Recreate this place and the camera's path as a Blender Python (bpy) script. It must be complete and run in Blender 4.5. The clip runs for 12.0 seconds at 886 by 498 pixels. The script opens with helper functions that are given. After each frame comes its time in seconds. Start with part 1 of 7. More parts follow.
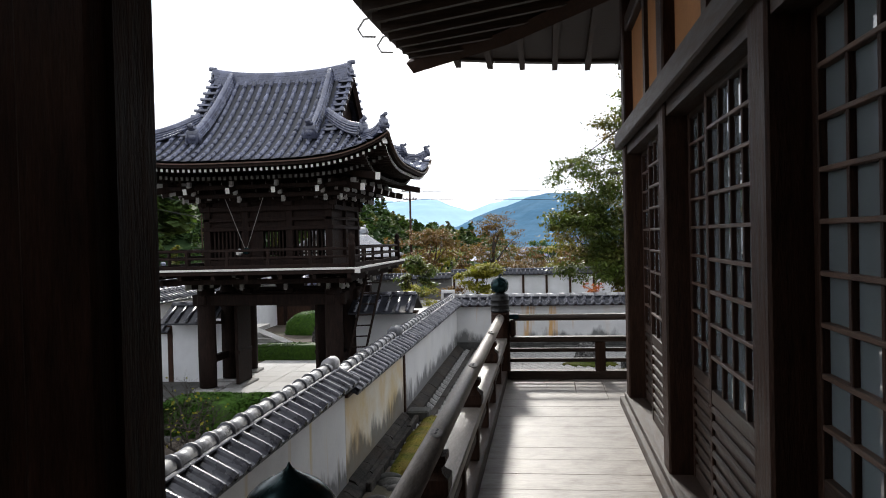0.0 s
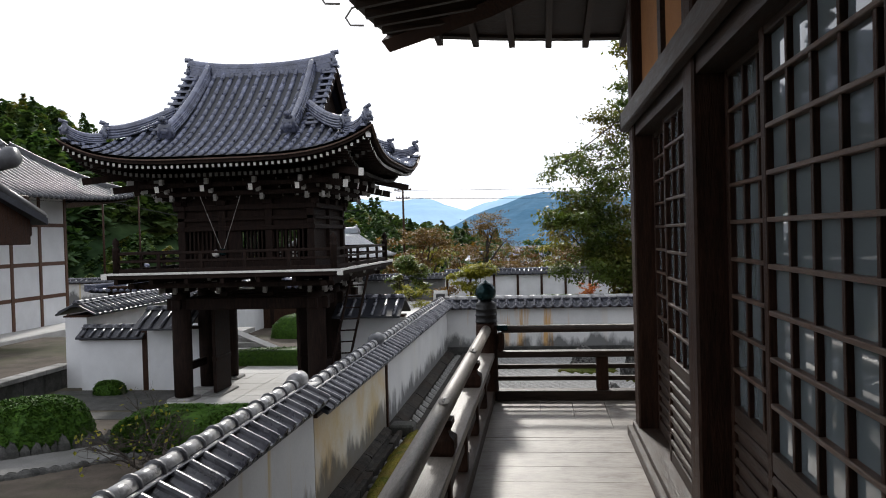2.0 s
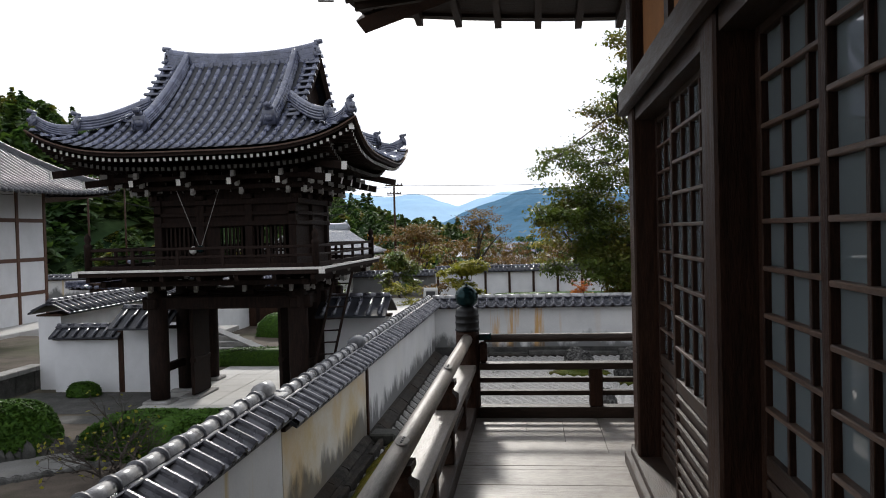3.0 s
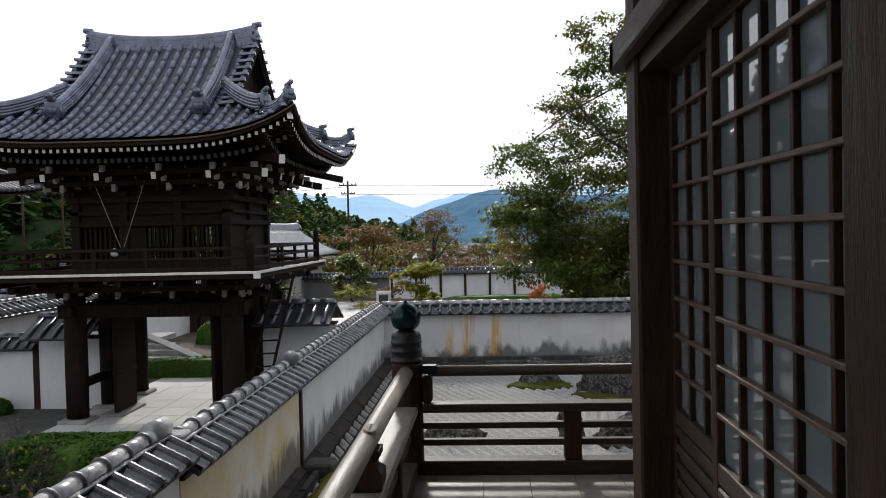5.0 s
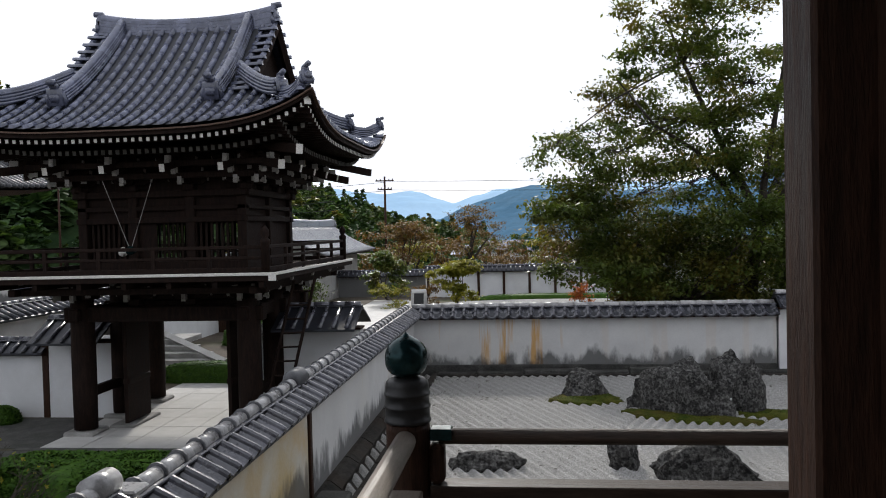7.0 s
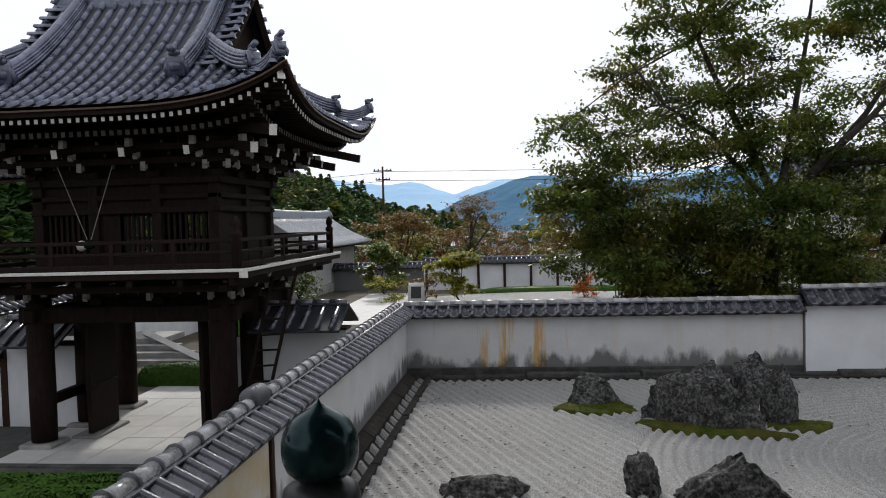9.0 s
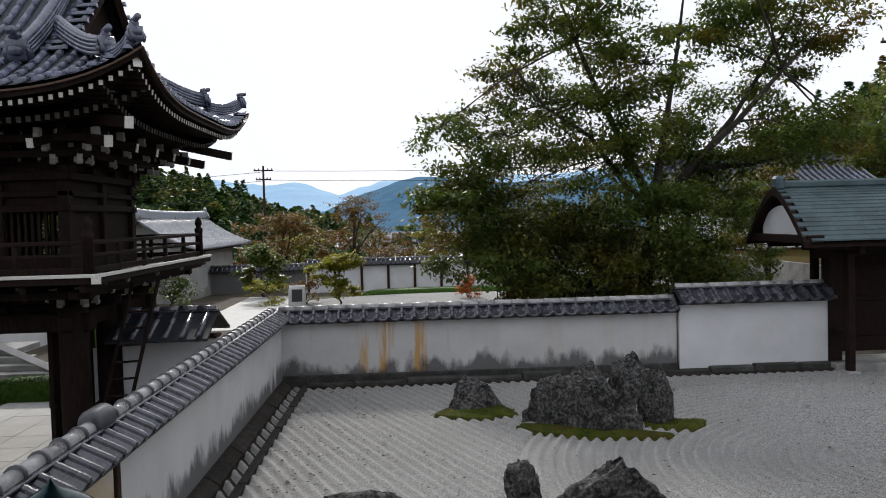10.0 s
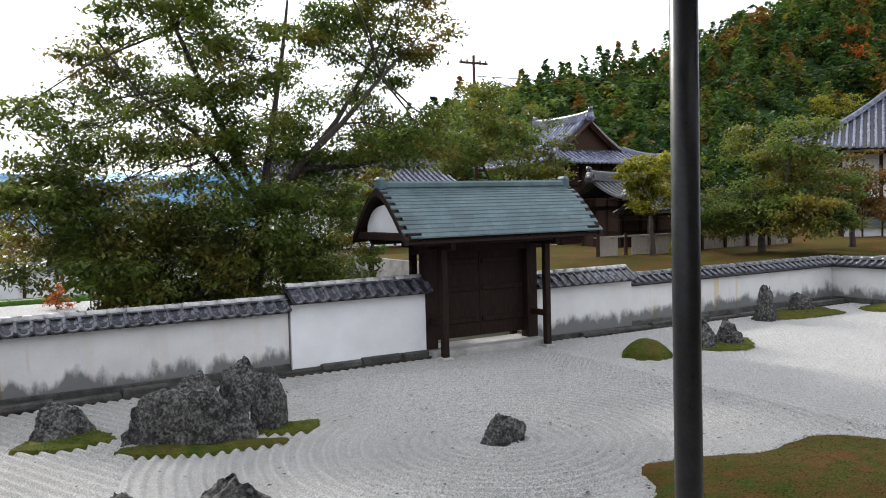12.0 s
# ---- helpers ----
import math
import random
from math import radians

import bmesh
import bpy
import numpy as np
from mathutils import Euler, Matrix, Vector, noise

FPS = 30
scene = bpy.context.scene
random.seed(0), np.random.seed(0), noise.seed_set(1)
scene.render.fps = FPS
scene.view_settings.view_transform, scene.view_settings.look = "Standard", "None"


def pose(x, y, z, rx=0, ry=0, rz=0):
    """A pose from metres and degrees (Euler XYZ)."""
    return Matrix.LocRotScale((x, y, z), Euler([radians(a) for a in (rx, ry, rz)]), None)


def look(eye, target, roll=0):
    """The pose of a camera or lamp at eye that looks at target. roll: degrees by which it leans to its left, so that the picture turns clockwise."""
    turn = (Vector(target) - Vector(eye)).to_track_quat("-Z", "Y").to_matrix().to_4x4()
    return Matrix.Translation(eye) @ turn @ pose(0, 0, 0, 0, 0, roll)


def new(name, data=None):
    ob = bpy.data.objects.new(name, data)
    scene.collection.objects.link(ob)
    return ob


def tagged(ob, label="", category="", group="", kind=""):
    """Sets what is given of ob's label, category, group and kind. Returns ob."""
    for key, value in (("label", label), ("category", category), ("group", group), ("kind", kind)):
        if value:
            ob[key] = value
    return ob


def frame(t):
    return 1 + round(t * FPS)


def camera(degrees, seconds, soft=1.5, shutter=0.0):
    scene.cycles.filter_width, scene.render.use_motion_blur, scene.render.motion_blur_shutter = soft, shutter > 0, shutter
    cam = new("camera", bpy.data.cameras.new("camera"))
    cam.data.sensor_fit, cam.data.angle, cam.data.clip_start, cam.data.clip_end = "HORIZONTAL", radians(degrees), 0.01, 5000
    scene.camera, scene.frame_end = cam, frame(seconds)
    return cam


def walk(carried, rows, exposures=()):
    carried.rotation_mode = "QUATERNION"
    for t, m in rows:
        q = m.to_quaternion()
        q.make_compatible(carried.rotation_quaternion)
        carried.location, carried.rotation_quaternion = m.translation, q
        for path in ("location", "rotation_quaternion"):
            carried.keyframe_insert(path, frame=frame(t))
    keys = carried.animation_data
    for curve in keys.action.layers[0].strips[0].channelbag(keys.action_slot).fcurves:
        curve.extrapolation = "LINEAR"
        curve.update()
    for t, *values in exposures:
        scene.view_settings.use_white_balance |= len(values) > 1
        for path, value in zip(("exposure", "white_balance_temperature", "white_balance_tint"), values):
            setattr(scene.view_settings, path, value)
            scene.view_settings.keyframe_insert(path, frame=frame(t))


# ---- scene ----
cam = camera(58.3, 12.0, soft=1.0)
METRES, EYE, TILT, LEAN, TURN = 8.0, 1.57, 0.0, 0.0, 7.3
ROWS = [
    (0.0, 0.0, 0.0, 0.0, -0.02, -0.87, 1.36),
    (0.5, 0.0005, 0.0298, -0.0006, -6.13, -0.8, 1.27),
    (1.0, 0.005, 0.0606, -0.0001, -6.53, -0.74, 1.44),
    (1.5, 0.0118, 0.0994, 0.0001, -3.12, -0.76, 1.47),
    (2.0, 0.0217, 0.1475, -0.0008, -0.37, -0.92, 1.58),
    (2.5, 0.0355, 0.1949, 0.0014, 0.29, -1.09, 1.67),
    (3.0, 0.04, 0.2438, 0.0014, -0.89, -1.23, 1.46),
    (3.5, 0.0439, 0.2945, 0.0, -2.78, -1.29, 1.37),
    (5.5, 0.0694, 0.4889, 0.0017, -4.05, -1.2, 1.29),
    (6.0, 0.0732, 0.5412, 0.003, -3.15, -1.19, 1.25),
    (6.5, 0.0814, 0.5928, 0.0024, -2.19, -1.27, 1.34),
    (7.0, 0.0896, 0.6435, 0.0035, -1.19, -1.45, 1.37),
    (9.0, 0.112, 0.8428, 0.0011, -1.13, -2.09, 1.58),
    (9.5, 0.124, 0.8815, 0.0006, -4.64, -2.2, 1.6),
    (10.0, 0.1341, 0.9079, 0.0003, -9.37, -2.25, 1.57),
    (10.5, 0.1368, 0.9299, 0.0006, -15.68, -2.25, 1.39),
    (11.0, 0.1407, 0.9483, -0.0018, -23.1, -2.3, 1.48),
    (11.5, 0.1518, 0.9647, -0.0056, -30.24, -2.57, 1.57),
    (12.0, 0.1655, 0.9763, -0.0068, -36.96, -2.88, 1.6),
]
walk(cam, [(t, pose(0, 0, EYE, TILT, LEAN, TURN) @ pose(METRES * x, METRES * y, METRES * z, 90 + pitch, roll, yaw)) for t, x, y, z, yaw, pitch, roll in ROWS],
     exposures=[(0.0, 0.1), (2.0, -0.15), (5.5, -0.3), (9.0, -0.45), (10.5, -0.45), (11.2, -0.15), (12.0, 0.48)])

# ---- sky, sun, exposure ----
SUN_ELEV, SUN_AZ = 31.0, -10.0          # degrees above the horizon; degrees from ahead (+y) towards the right
world = bpy.data.worlds.new("sky")
scene.world = world
world.use_nodes = True
wn, wl = world.node_tree.nodes, world.node_tree.links
wn.clear()
w_out, w_bg = wn.new("ShaderNodeOutputWorld"), wn.new("ShaderNodeBackground")
w_sky = wn.new("ShaderNodeTexSky")
w_sky.sky_type, w_sky.sun_disc = "NISHITA", False
w_sky.sun_elevation, w_sky.sun_rotation = radians(SUN_ELEV), radians(SUN_AZ)
w_sky.air_density, w_sky.dust_density, w_sky.ozone_density = 1.0, 2.0, 1.0
w_coord, w_noise, w_ramp, w_mix = (wn.new("ShaderNodeTexCoord"), wn.new("ShaderNodeTexNoise"), wn.new("ShaderNodeValToRGB"), wn.new("ShaderNodeMix"))
w_noise.inputs["Scale"].default_value, w_noise.inputs["Detail"].default_value = 3.2, 5.0
w_ramp.color_ramp.elements[0].position, w_ramp.color_ramp.elements[1].position = 0.30, 0.52
w_ramp.color_ramp.elements[0].color = (0.62, 0.62, 0.62, 1)
w_mix.data_type = "RGBA"
w_mix.inputs[7].default_value = (10.8, 11.15, 12.1, 1)      # thin bright cloud over the blue
wl.new(w_coord.outputs["Generated"], w_noise.inputs["Vector"])
wl.new(w_noise.outputs["Fac"], w_ramp.inputs["Fac"])
wl.new(w_ramp.outputs["Color"], w_mix.inputs[0])
wl.new(w_sky.outputs["Color"], w_mix.inputs[6])
wl.new(w_mix.outputs[2], w_bg.inputs["Color"])
w_bg.inputs["Strength"].default_value = 0.125
wl.new(w_bg.outputs["Background"], w_out.inputs["Surface"])

sun = new("sun", bpy.data.lights.new("sun", "SUN"))
sun.data.energy, sun.data.angle, sun.data.color = 3.7, radians(5.0), (1.0, 0.96, 0.90)
sun_dir = Vector((math.sin(radians(SUN_AZ)) * math.cos(radians(SUN_ELEV)), math.cos(radians(SUN_AZ)) * math.cos(radians(SUN_ELEV)), math.sin(radians(SUN_ELEV))))
sun.matrix_world = look(sun_dir * 50, (0, 0, 0))

# ---- materials ----
def material(name, c1, c2, scale=6.0, rough=0.7, bump=0.2, stretch=(1, 1, 1), metal=0.0, fine=60.0, spread=0.25, dirt=None, dirt_scale=1.2, dirt_amount=0.5, spec=0.25, piece=0.0, rough_var=0.15, thin=0.0, streak=None, streak_at=(0.55, None), mould=None, glow=0.0):
    """Two colours mixed by grain, a finer grain, large blotches of dirt, relief; piece: how far pieces differ from one another."""
    m = bpy.data.materials.new(name)
    m.use_nodes = True
    n, k = m.node_tree.nodes, m.node_tree.links
    b = n["Principled BSDF"]
    geo, mp = n.new("ShaderNodeNewGeometry"), n.new("ShaderNodeMapping")
    mp.inputs["Scale"].default_value = stretch
    k.new(geo.outputs["Position"], mp.inputs["Vector"])

    def noise_at(sc, detail=5.0, vec=None):
        t = n.new("ShaderNodeTexNoise")
        t.inputs["Scale"].default_value, t.inputs["Detail"].default_value, t.inputs["Roughness"].default_value = sc, detail, 0.6
        k.new((vec or mp).outputs[0], t.inputs["Vector"])
        return t.outputs["Fac"]

    def mix(kind, fac, a, bb):
        t = n.new("ShaderNodeMix")
        t.data_type, t.blend_type = "RGBA", kind
        for sock, v in ((t.inputs[0], fac), (t.inputs[6], a), (t.inputs[7], bb)):
            if isinstance(v, (int, float)):
                sock.default_value = v
            elif isinstance(v, tuple):
                sock.default_value = (*v[:3], 1)
            else:
                k.new(v, sock)
        return t.outputs[2]

    def span(v, lo, hi, a=0.0, z=1.0):
        t = n.new("ShaderNodeMapRange")
        for i, x in enumerate((lo, hi, a, z)):
            t.inputs[i + 1].default_value = x
        k.new(v, t.inputs[0])
        return t.outputs[0]

    coarse, grain = noise_at(scale), noise_at(fine, 4.0)
    col = mix("MIX", span(coarse, 0.33, 0.67), c1, c2)
    col = mix("MULTIPLY", 1.0, col, mix("MIX", span(grain, 0.3, 0.7), (1 - spread,) * 3, (1 + spread * 0.6,) * 3))
    if dirt:
        blot = noise_at(dirt_scale, 6.0, geo)
        col = mix("MIX", span(blot, 0.48, 0.72, 0.0, dirt_amount), col, dirt)
    if streak:
        vm = n.new("ShaderNodeMapping")
        vm.inputs["Location"].default_value = (2.86, 0, 0)
        vm.inputs["Scale"].default_value = (2.6, 2.6, 0.16)
        k.new(geo.outputs["Position"], vm.inputs["Vector"])
        mark = span(noise_at(1.0, 7.0, vm), streak_at[0], streak_at[0] + 0.07, 0.0, 0.85)
        if streak_at[1]:
            # rust runs gather under one stretch of the coping
            sx = n.new("ShaderNodeSeparateXYZ")
            k.new(geo.outputs["Position"], sx.inputs[0])
            a, b0 = streak_at[1]
            both = n.new("ShaderNodeMath")
            both.operation = "MULTIPLY"
            k.new(span(sx.outputs["X"], a - 0.5, a), both.inputs[0])
            k.new(span(sx.outputs["X"], b0, b0 + 1.2, 1.0, 0.12), both.inputs[1])
            third = n.new("ShaderNodeMath")
            third.operation = "MULTIPLY"
            k.new(mark, third.inputs[0])
            k.new(both.outputs[0], third.inputs[1])
            mark = third.outputs[0]
        col = mix("MIX", mark, col, streak)
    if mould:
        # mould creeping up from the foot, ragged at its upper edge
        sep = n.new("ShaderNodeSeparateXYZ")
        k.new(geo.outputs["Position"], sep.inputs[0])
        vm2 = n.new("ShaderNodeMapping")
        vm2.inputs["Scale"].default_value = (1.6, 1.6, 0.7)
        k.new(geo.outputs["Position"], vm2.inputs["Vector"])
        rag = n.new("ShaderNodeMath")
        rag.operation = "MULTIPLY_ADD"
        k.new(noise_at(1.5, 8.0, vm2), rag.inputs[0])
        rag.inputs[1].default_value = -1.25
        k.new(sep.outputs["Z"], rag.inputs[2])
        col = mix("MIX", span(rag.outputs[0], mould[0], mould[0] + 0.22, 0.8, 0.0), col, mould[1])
    if piece:
        info = n.new("ShaderNodeObjectInfo")
        col = mix("MULTIPLY", 1.0, col, mix("MIX", info.outputs["Random"], (1 - piece,) * 3, (1 + piece,) * 3))
    k.new(col, b.inputs["Base Color"])
    k.new(span(coarse, 0.2, 0.8, max(rough - rough_var, 0.02), min(rough + rough_var, 1)), b.inputs["Roughness"])
    b.inputs["Metallic"].default_value, b.inputs["Specular IOR Level"].default_value = metal, spec
    if bump:
        bp = n.new("ShaderNodeBump")
        bp.inputs["Strength"].default_value, bp.inputs["Distance"].default_value = bump, 0.02
        k.new(mix("ADD", 0.5, coarse, grain), bp.inputs["Height"])
        k.new(bp.outputs[0], b.inputs["Normal"])
    # emits the base colour itself; only the haze-coloured ranges use it
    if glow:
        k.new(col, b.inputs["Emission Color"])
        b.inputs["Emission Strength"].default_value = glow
    if thin:
        tr, ms = n.new("ShaderNodeBsdfTranslucent"), n.new("ShaderNodeMixShader")
        k.new(mix("MULTIPLY", 1.0, col, (1.9, 2.0, 0.9)), tr.inputs["Color"])
        ms.inputs[0].default_value = thin
        k.new(b.outputs[0], ms.inputs[1])
        k.new(tr.outputs[0], ms.inputs[2])
        k.new(ms.outputs[0], n["Material Output"].inputs["Surface"])
    return m


M = {}
M["deck"] = material("weathered deck board", (0.30, 0.265, 0.23), (0.42, 0.385, 0.345), 3.0, 0.42, 0.25, (1.2, 9, 9), fine=14, dirt=(0.14, 0.112, 0.09), dirt_scale=5.0, dirt_amount=0.6, piece=0.05)
M["wood"] = material("dark old timber", (0.022, 0.0106, 0.0066), (0.052, 0.0250, 0.0152), 4.0, 0.58, 0.4, (8, 8, 1.0), fine=22, spread=0.4, spec=0.14)
M["wood_y"] = material("dark old beam", (0.024, 0.015, 0.011), (0.060, 0.039, 0.028), 4.0, 0.55, 0.35, (8, 1.0, 8), fine=22, spec=0.2)
M["wood_x"] = material("dark old crossbeam", (0.022, 0.015, 0.011), (0.055, 0.036, 0.026), 4.0, 0.55, 0.35, (1.0, 8, 8), fine=22, spec=0.2)
M["muntin"] = material("worn brown lattice bar", (0.060, 0.036, 0.025), (0.13, 0.082, 0.058), 5.0, 0.5, 0.2, (9, 1.2, 9), fine=22)
M["path"] = material("worn grey path", (0.12, 0.118, 0.112), (0.18, 0.177, 0.168), 1.5, 0.85, 0.2, fine=40, spread=0.2, dirt=(0.10, 0.10, 0.085), dirt_amount=0.5)
M["rail"] = material("greyed rail timber", (0.20, 0.175, 0.15), (0.32, 0.285, 0.25), 4.0, 0.45, 0.25, (9, 1.2, 9), fine=18, dirt=(0.09, 0.07, 0.055), dirt_amount=0.5)
M["gatewood"] = material("almost black gate timber", (0.0095, 0.006, 0.005), (0.026, 0.0155, 0.012), 3.0, 0.75, 0.3, (6, 6, 1.2), fine=18, spec=0.1)
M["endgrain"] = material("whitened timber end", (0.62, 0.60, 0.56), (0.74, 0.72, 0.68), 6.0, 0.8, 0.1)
# darker copy of the rafter end, shade under the eave put into its colour
M["endshade"] = material("timber end with eave shade in colour", (0.07, 0.066, 0.06), (0.12, 0.115, 0.105), 9.0, 0.8, 0.1)
M["tileridge"] = material("pale worn ridge tile", (0.26, 0.255, 0.255), (0.4, 0.395, 0.395), 4.0, 0.30, 0.15, fine=40, dirt=(0.07, 0.067, 0.068), dirt_scale=3.0, dirt_amount=0.5, piece=0.2, spec=0.7)
M["endgrey"] = material("greyed carved timber end", (0.26, 0.25, 0.235), (0.38, 0.365, 0.34), 9.0, 0.8, 0.2)
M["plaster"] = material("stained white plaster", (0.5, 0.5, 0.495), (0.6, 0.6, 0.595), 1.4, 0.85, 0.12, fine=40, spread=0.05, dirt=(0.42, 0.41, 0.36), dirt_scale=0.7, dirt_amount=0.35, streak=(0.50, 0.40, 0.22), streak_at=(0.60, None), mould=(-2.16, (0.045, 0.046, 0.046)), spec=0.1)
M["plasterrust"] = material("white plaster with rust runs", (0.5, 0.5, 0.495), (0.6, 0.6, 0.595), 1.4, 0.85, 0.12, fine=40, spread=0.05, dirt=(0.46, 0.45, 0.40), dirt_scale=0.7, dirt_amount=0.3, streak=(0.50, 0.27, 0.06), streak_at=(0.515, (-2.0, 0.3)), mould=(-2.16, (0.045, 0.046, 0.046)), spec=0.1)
M["wetstone"] = material("damp stained drain stone", (0.014, 0.013, 0.012), (0.055, 0.050, 0.044), 5.0, 0.9, 0.7, fine=30, spread=0.5, dirt=(0.030, 0.020, 0.013), dirt_amount=0.8, piece=0.25, spec=0.15)
M["mossbrown"] = material("brown and green moss", (0.035, 0.055, 0.008), (0.09, 0.05, 0.018), 3.0, 0.95, 1.0, fine=40, spread=0.6, dirt=(0.105, 0.04, 0.018), dirt_scale=1.0, dirt_amount=0.8, spec=0.03)
M["mossgold"] = material("sunlit yellow moss", (0.05, 0.062, 0.01), (0.15, 0.125, 0.02), 5.0, 0.95, 1.0, fine=40, spread=0.5, dirt=(0.09, 0.055, 0.03), dirt_scale=2.5, dirt_amount=0.7, spec=0.03)
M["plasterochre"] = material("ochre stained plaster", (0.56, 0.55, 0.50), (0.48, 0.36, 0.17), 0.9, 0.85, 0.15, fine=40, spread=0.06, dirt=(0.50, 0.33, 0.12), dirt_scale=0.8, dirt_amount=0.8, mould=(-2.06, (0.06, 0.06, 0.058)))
M["plasterclean"] = material("clean white plaster", (0.6, 0.605, 0.615), (0.68, 0.685, 0.695), 1.4, 0.8, 0.06, fine=40, spread=0.04, spec=0.1, dirt=(0.5, 0.5, 0.49), dirt_scale=0.9, dirt_amount=0.4)
M["orange"] = material("ochre earth plaster", (0.34, 0.155, 0.06), (0.42, 0.20, 0.085), 3.0, 0.9, 0.15, fine=50, spread=0.1)
M["tile"] = material("blue grey fired roof tile", (0.055, 0.062, 0.098), (0.135, 0.148, 0.215), 2.5, 0.25, 0.12, fine=35, dirt=(0.05, 0.055, 0.07), dirt_scale=1.5, dirt_amount=0.5, piece=0.22, spec=0.7)
# near black: the shade between tile rows is put into this colour
M["tilebed"] = material("tile bed with valley shade in colour", (0.010, 0.011, 0.015), (0.028, 0.031, 0.042), 2.5, 0.5, 0.2, fine=30, spec=0.4)
# tile colour lightened to carry sun glare
M["tilelight"] = material("pale grey tile with sun glare in colour", (0.22, 0.23, 0.25), (0.32, 0.33, 0.35), 2.0, 0.35, 0.1, fine=30, spec=0.6)
M["brown"] = material("red brown timber", (0.075, 0.036, 0.022), (0.12, 0.062, 0.038), 4.0, 0.6, 0.2, (6, 6, 1), fine=20)
M["tiledark"] = material("dark weathered roof tile", (0.035, 0.036, 0.042), (0.085, 0.087, 0.097), 3.5, 0.45, 0.25, fine=35, dirt=(0.05, 0.05, 0.045), dirt_scale=2.0, dirt_amount=0.5, piece=0.2, spec=0.6)
M["tilewall"] = material("weathered wall coping tile", (0.030, 0.031, 0.042), (0.100, 0.101, 0.120), 3.5, 0.28, 0.2, fine=40, dirt=(0.03, 0.028, 0.028), dirt_scale=2.5, dirt_amount=0.5, piece=0.2, spec=0.7)
M["gravel"] = material("raked white gravel", (0.27, 0.265, 0.255), (0.4, 0.394, 0.38), 26.0, 0.95, 1.0, fine=55, spread=0.65, dirt=(0.22, 0.215, 0.205), dirt_scale=0.5, dirt_amount=0.4, spec=0.1)
M["earth"] = material("bare earth and grit", (0.062, 0.052, 0.042), (0.12, 0.10, 0.082), 1.6, 0.95, 0.5, fine=45, spread=0.3, dirt=(0.05, 0.065, 0.025), dirt_scale=0.25, dirt_amount=0.8, spec=0.08)
M["stone"] = material("weathered granite", (0.24, 0.235, 0.225), (0.36, 0.35, 0.335), 3.0, 0.85, 0.4, fine=50, spread=0.25, dirt=(0.10, 0.10, 0.09), dirt_scale=1.3, dirt_amount=0.7, piece=0.12, spec=0.2)
M["paving"] = material("pale stone paving", (0.40, 0.39, 0.37), (0.50, 0.49, 0.47), 2.0, 0.75, 0.2, fine=45, spread=0.12, piece=0.05)
M["darkstone"] = material("dark wet stone", (0.040, 0.040, 0.038), (0.10, 0.098, 0.092), 4.0, 0.8, 0.6, fine=40, spread=0.4, dirt=(0.022, 0.026, 0.016), dirt_amount=0.7, piece=0.2, spec=0.15)
M["rock"] = material("lichened garden rock", (0.012, 0.0115, 0.0115), (0.085, 0.082, 0.078), 4.0, 0.92, 1.0, fine=26, spread=0.75, dirt=(0.3, 0.3, 0.285), dirt_scale=13.0, dirt_amount=0.42, spec=0.12)
M["moss"] = material("moss", (0.03, 0.05, 0.008), (0.085, 0.085, 0.018), 4.0, 0.95, 1.0, fine=40, spread=0.6, dirt=(0.075, 0.040, 0.020), dirt_scale=1.3, dirt_amount=0.7, spec=0.03)
M["hedge"] = material("clipped hedge leaves", (0.022, 0.060, 0.008), (0.062, 0.125, 0.016), 9.0, 0.6, 0.3, fine=40, spread=0.3, spec=0.1)
M["leaf"] = material("green leaves", (0.055, 0.092, 0.024), (0.110, 0.140, 0.036), 1.2, 0.45, 0.0, fine=6, spread=0.5, dirt=(0.22, 0.125, 0.03), dirt_scale=0.42, dirt_amount=0.75, spec=0.15, thin=0.34)
M["leafrust"] = material("rusty autumn leaves", (0.10, 0.055, 0.020), (0.17, 0.088, 0.028), 1.2, 0.55, 0.0, fine=6, spread=0.4, dirt=(0.065, 0.075, 0.025), dirt_scale=0.6, dirt_amount=0.8, spec=0.15, thin=0.35)
M["leafyellow"] = material("yellowing leaves", (0.14, 0.15, 0.025), (0.25, 0.22, 0.035), 1.2, 0.55, 0.0, fine=6, spread=0.3, spec=0.15, thin=0.35)
M["leafred"] = material("red maple leaves", (0.28, 0.06, 0.022), (0.36, 0.12, 0.03), 1.0, 0.55, 0.0, fine=6, spread=0.3, spec=0.15, thin=0.35)
M["leafdark"] = material("cedar foliage", (0.022, 0.052, 0.02), (0.06, 0.105, 0.034), 0.25, 0.7, 0.0, fine=2, spread=0.4, dirt=(0.085, 0.105, 0.03), dirt_scale=0.10, dirt_amount=0.6, spec=0.15, thin=0.3)
M["bark"] = material("grey brown tree bark", (0.030, 0.024, 0.019), (0.075, 0.063, 0.052), 6.0, 0.9, 0.6, (3, 3, 0.8), fine=30)
M["copper"] = material("verdigris copper", (0.050, 0.082, 0.093), (0.092, 0.134, 0.142), 2.0, 0.5, 0.15, fine=25, dirt=(0.045, 0.06, 0.065), dirt_scale=1.1, dirt_amount=0.7, piece=0.12)
M["bronze"] = material("dark patinated bronze", (0.006, 0.020, 0.022), (0.014, 0.045, 0.048), 9.0, 0.20, 0.05, fine=60, metal=0.5)
M["steel"] = material("black painted steel", (0.018, 0.018, 0.019), (0.028, 0.028, 0.028), 12.0, 0.38, 0.03)
M["concrete"] = material("pale concrete", (0.34, 0.335, 0.32), (0.44, 0.435, 0.42), 1.5, 0.85, 0.1, fine=40, spread=0.1)
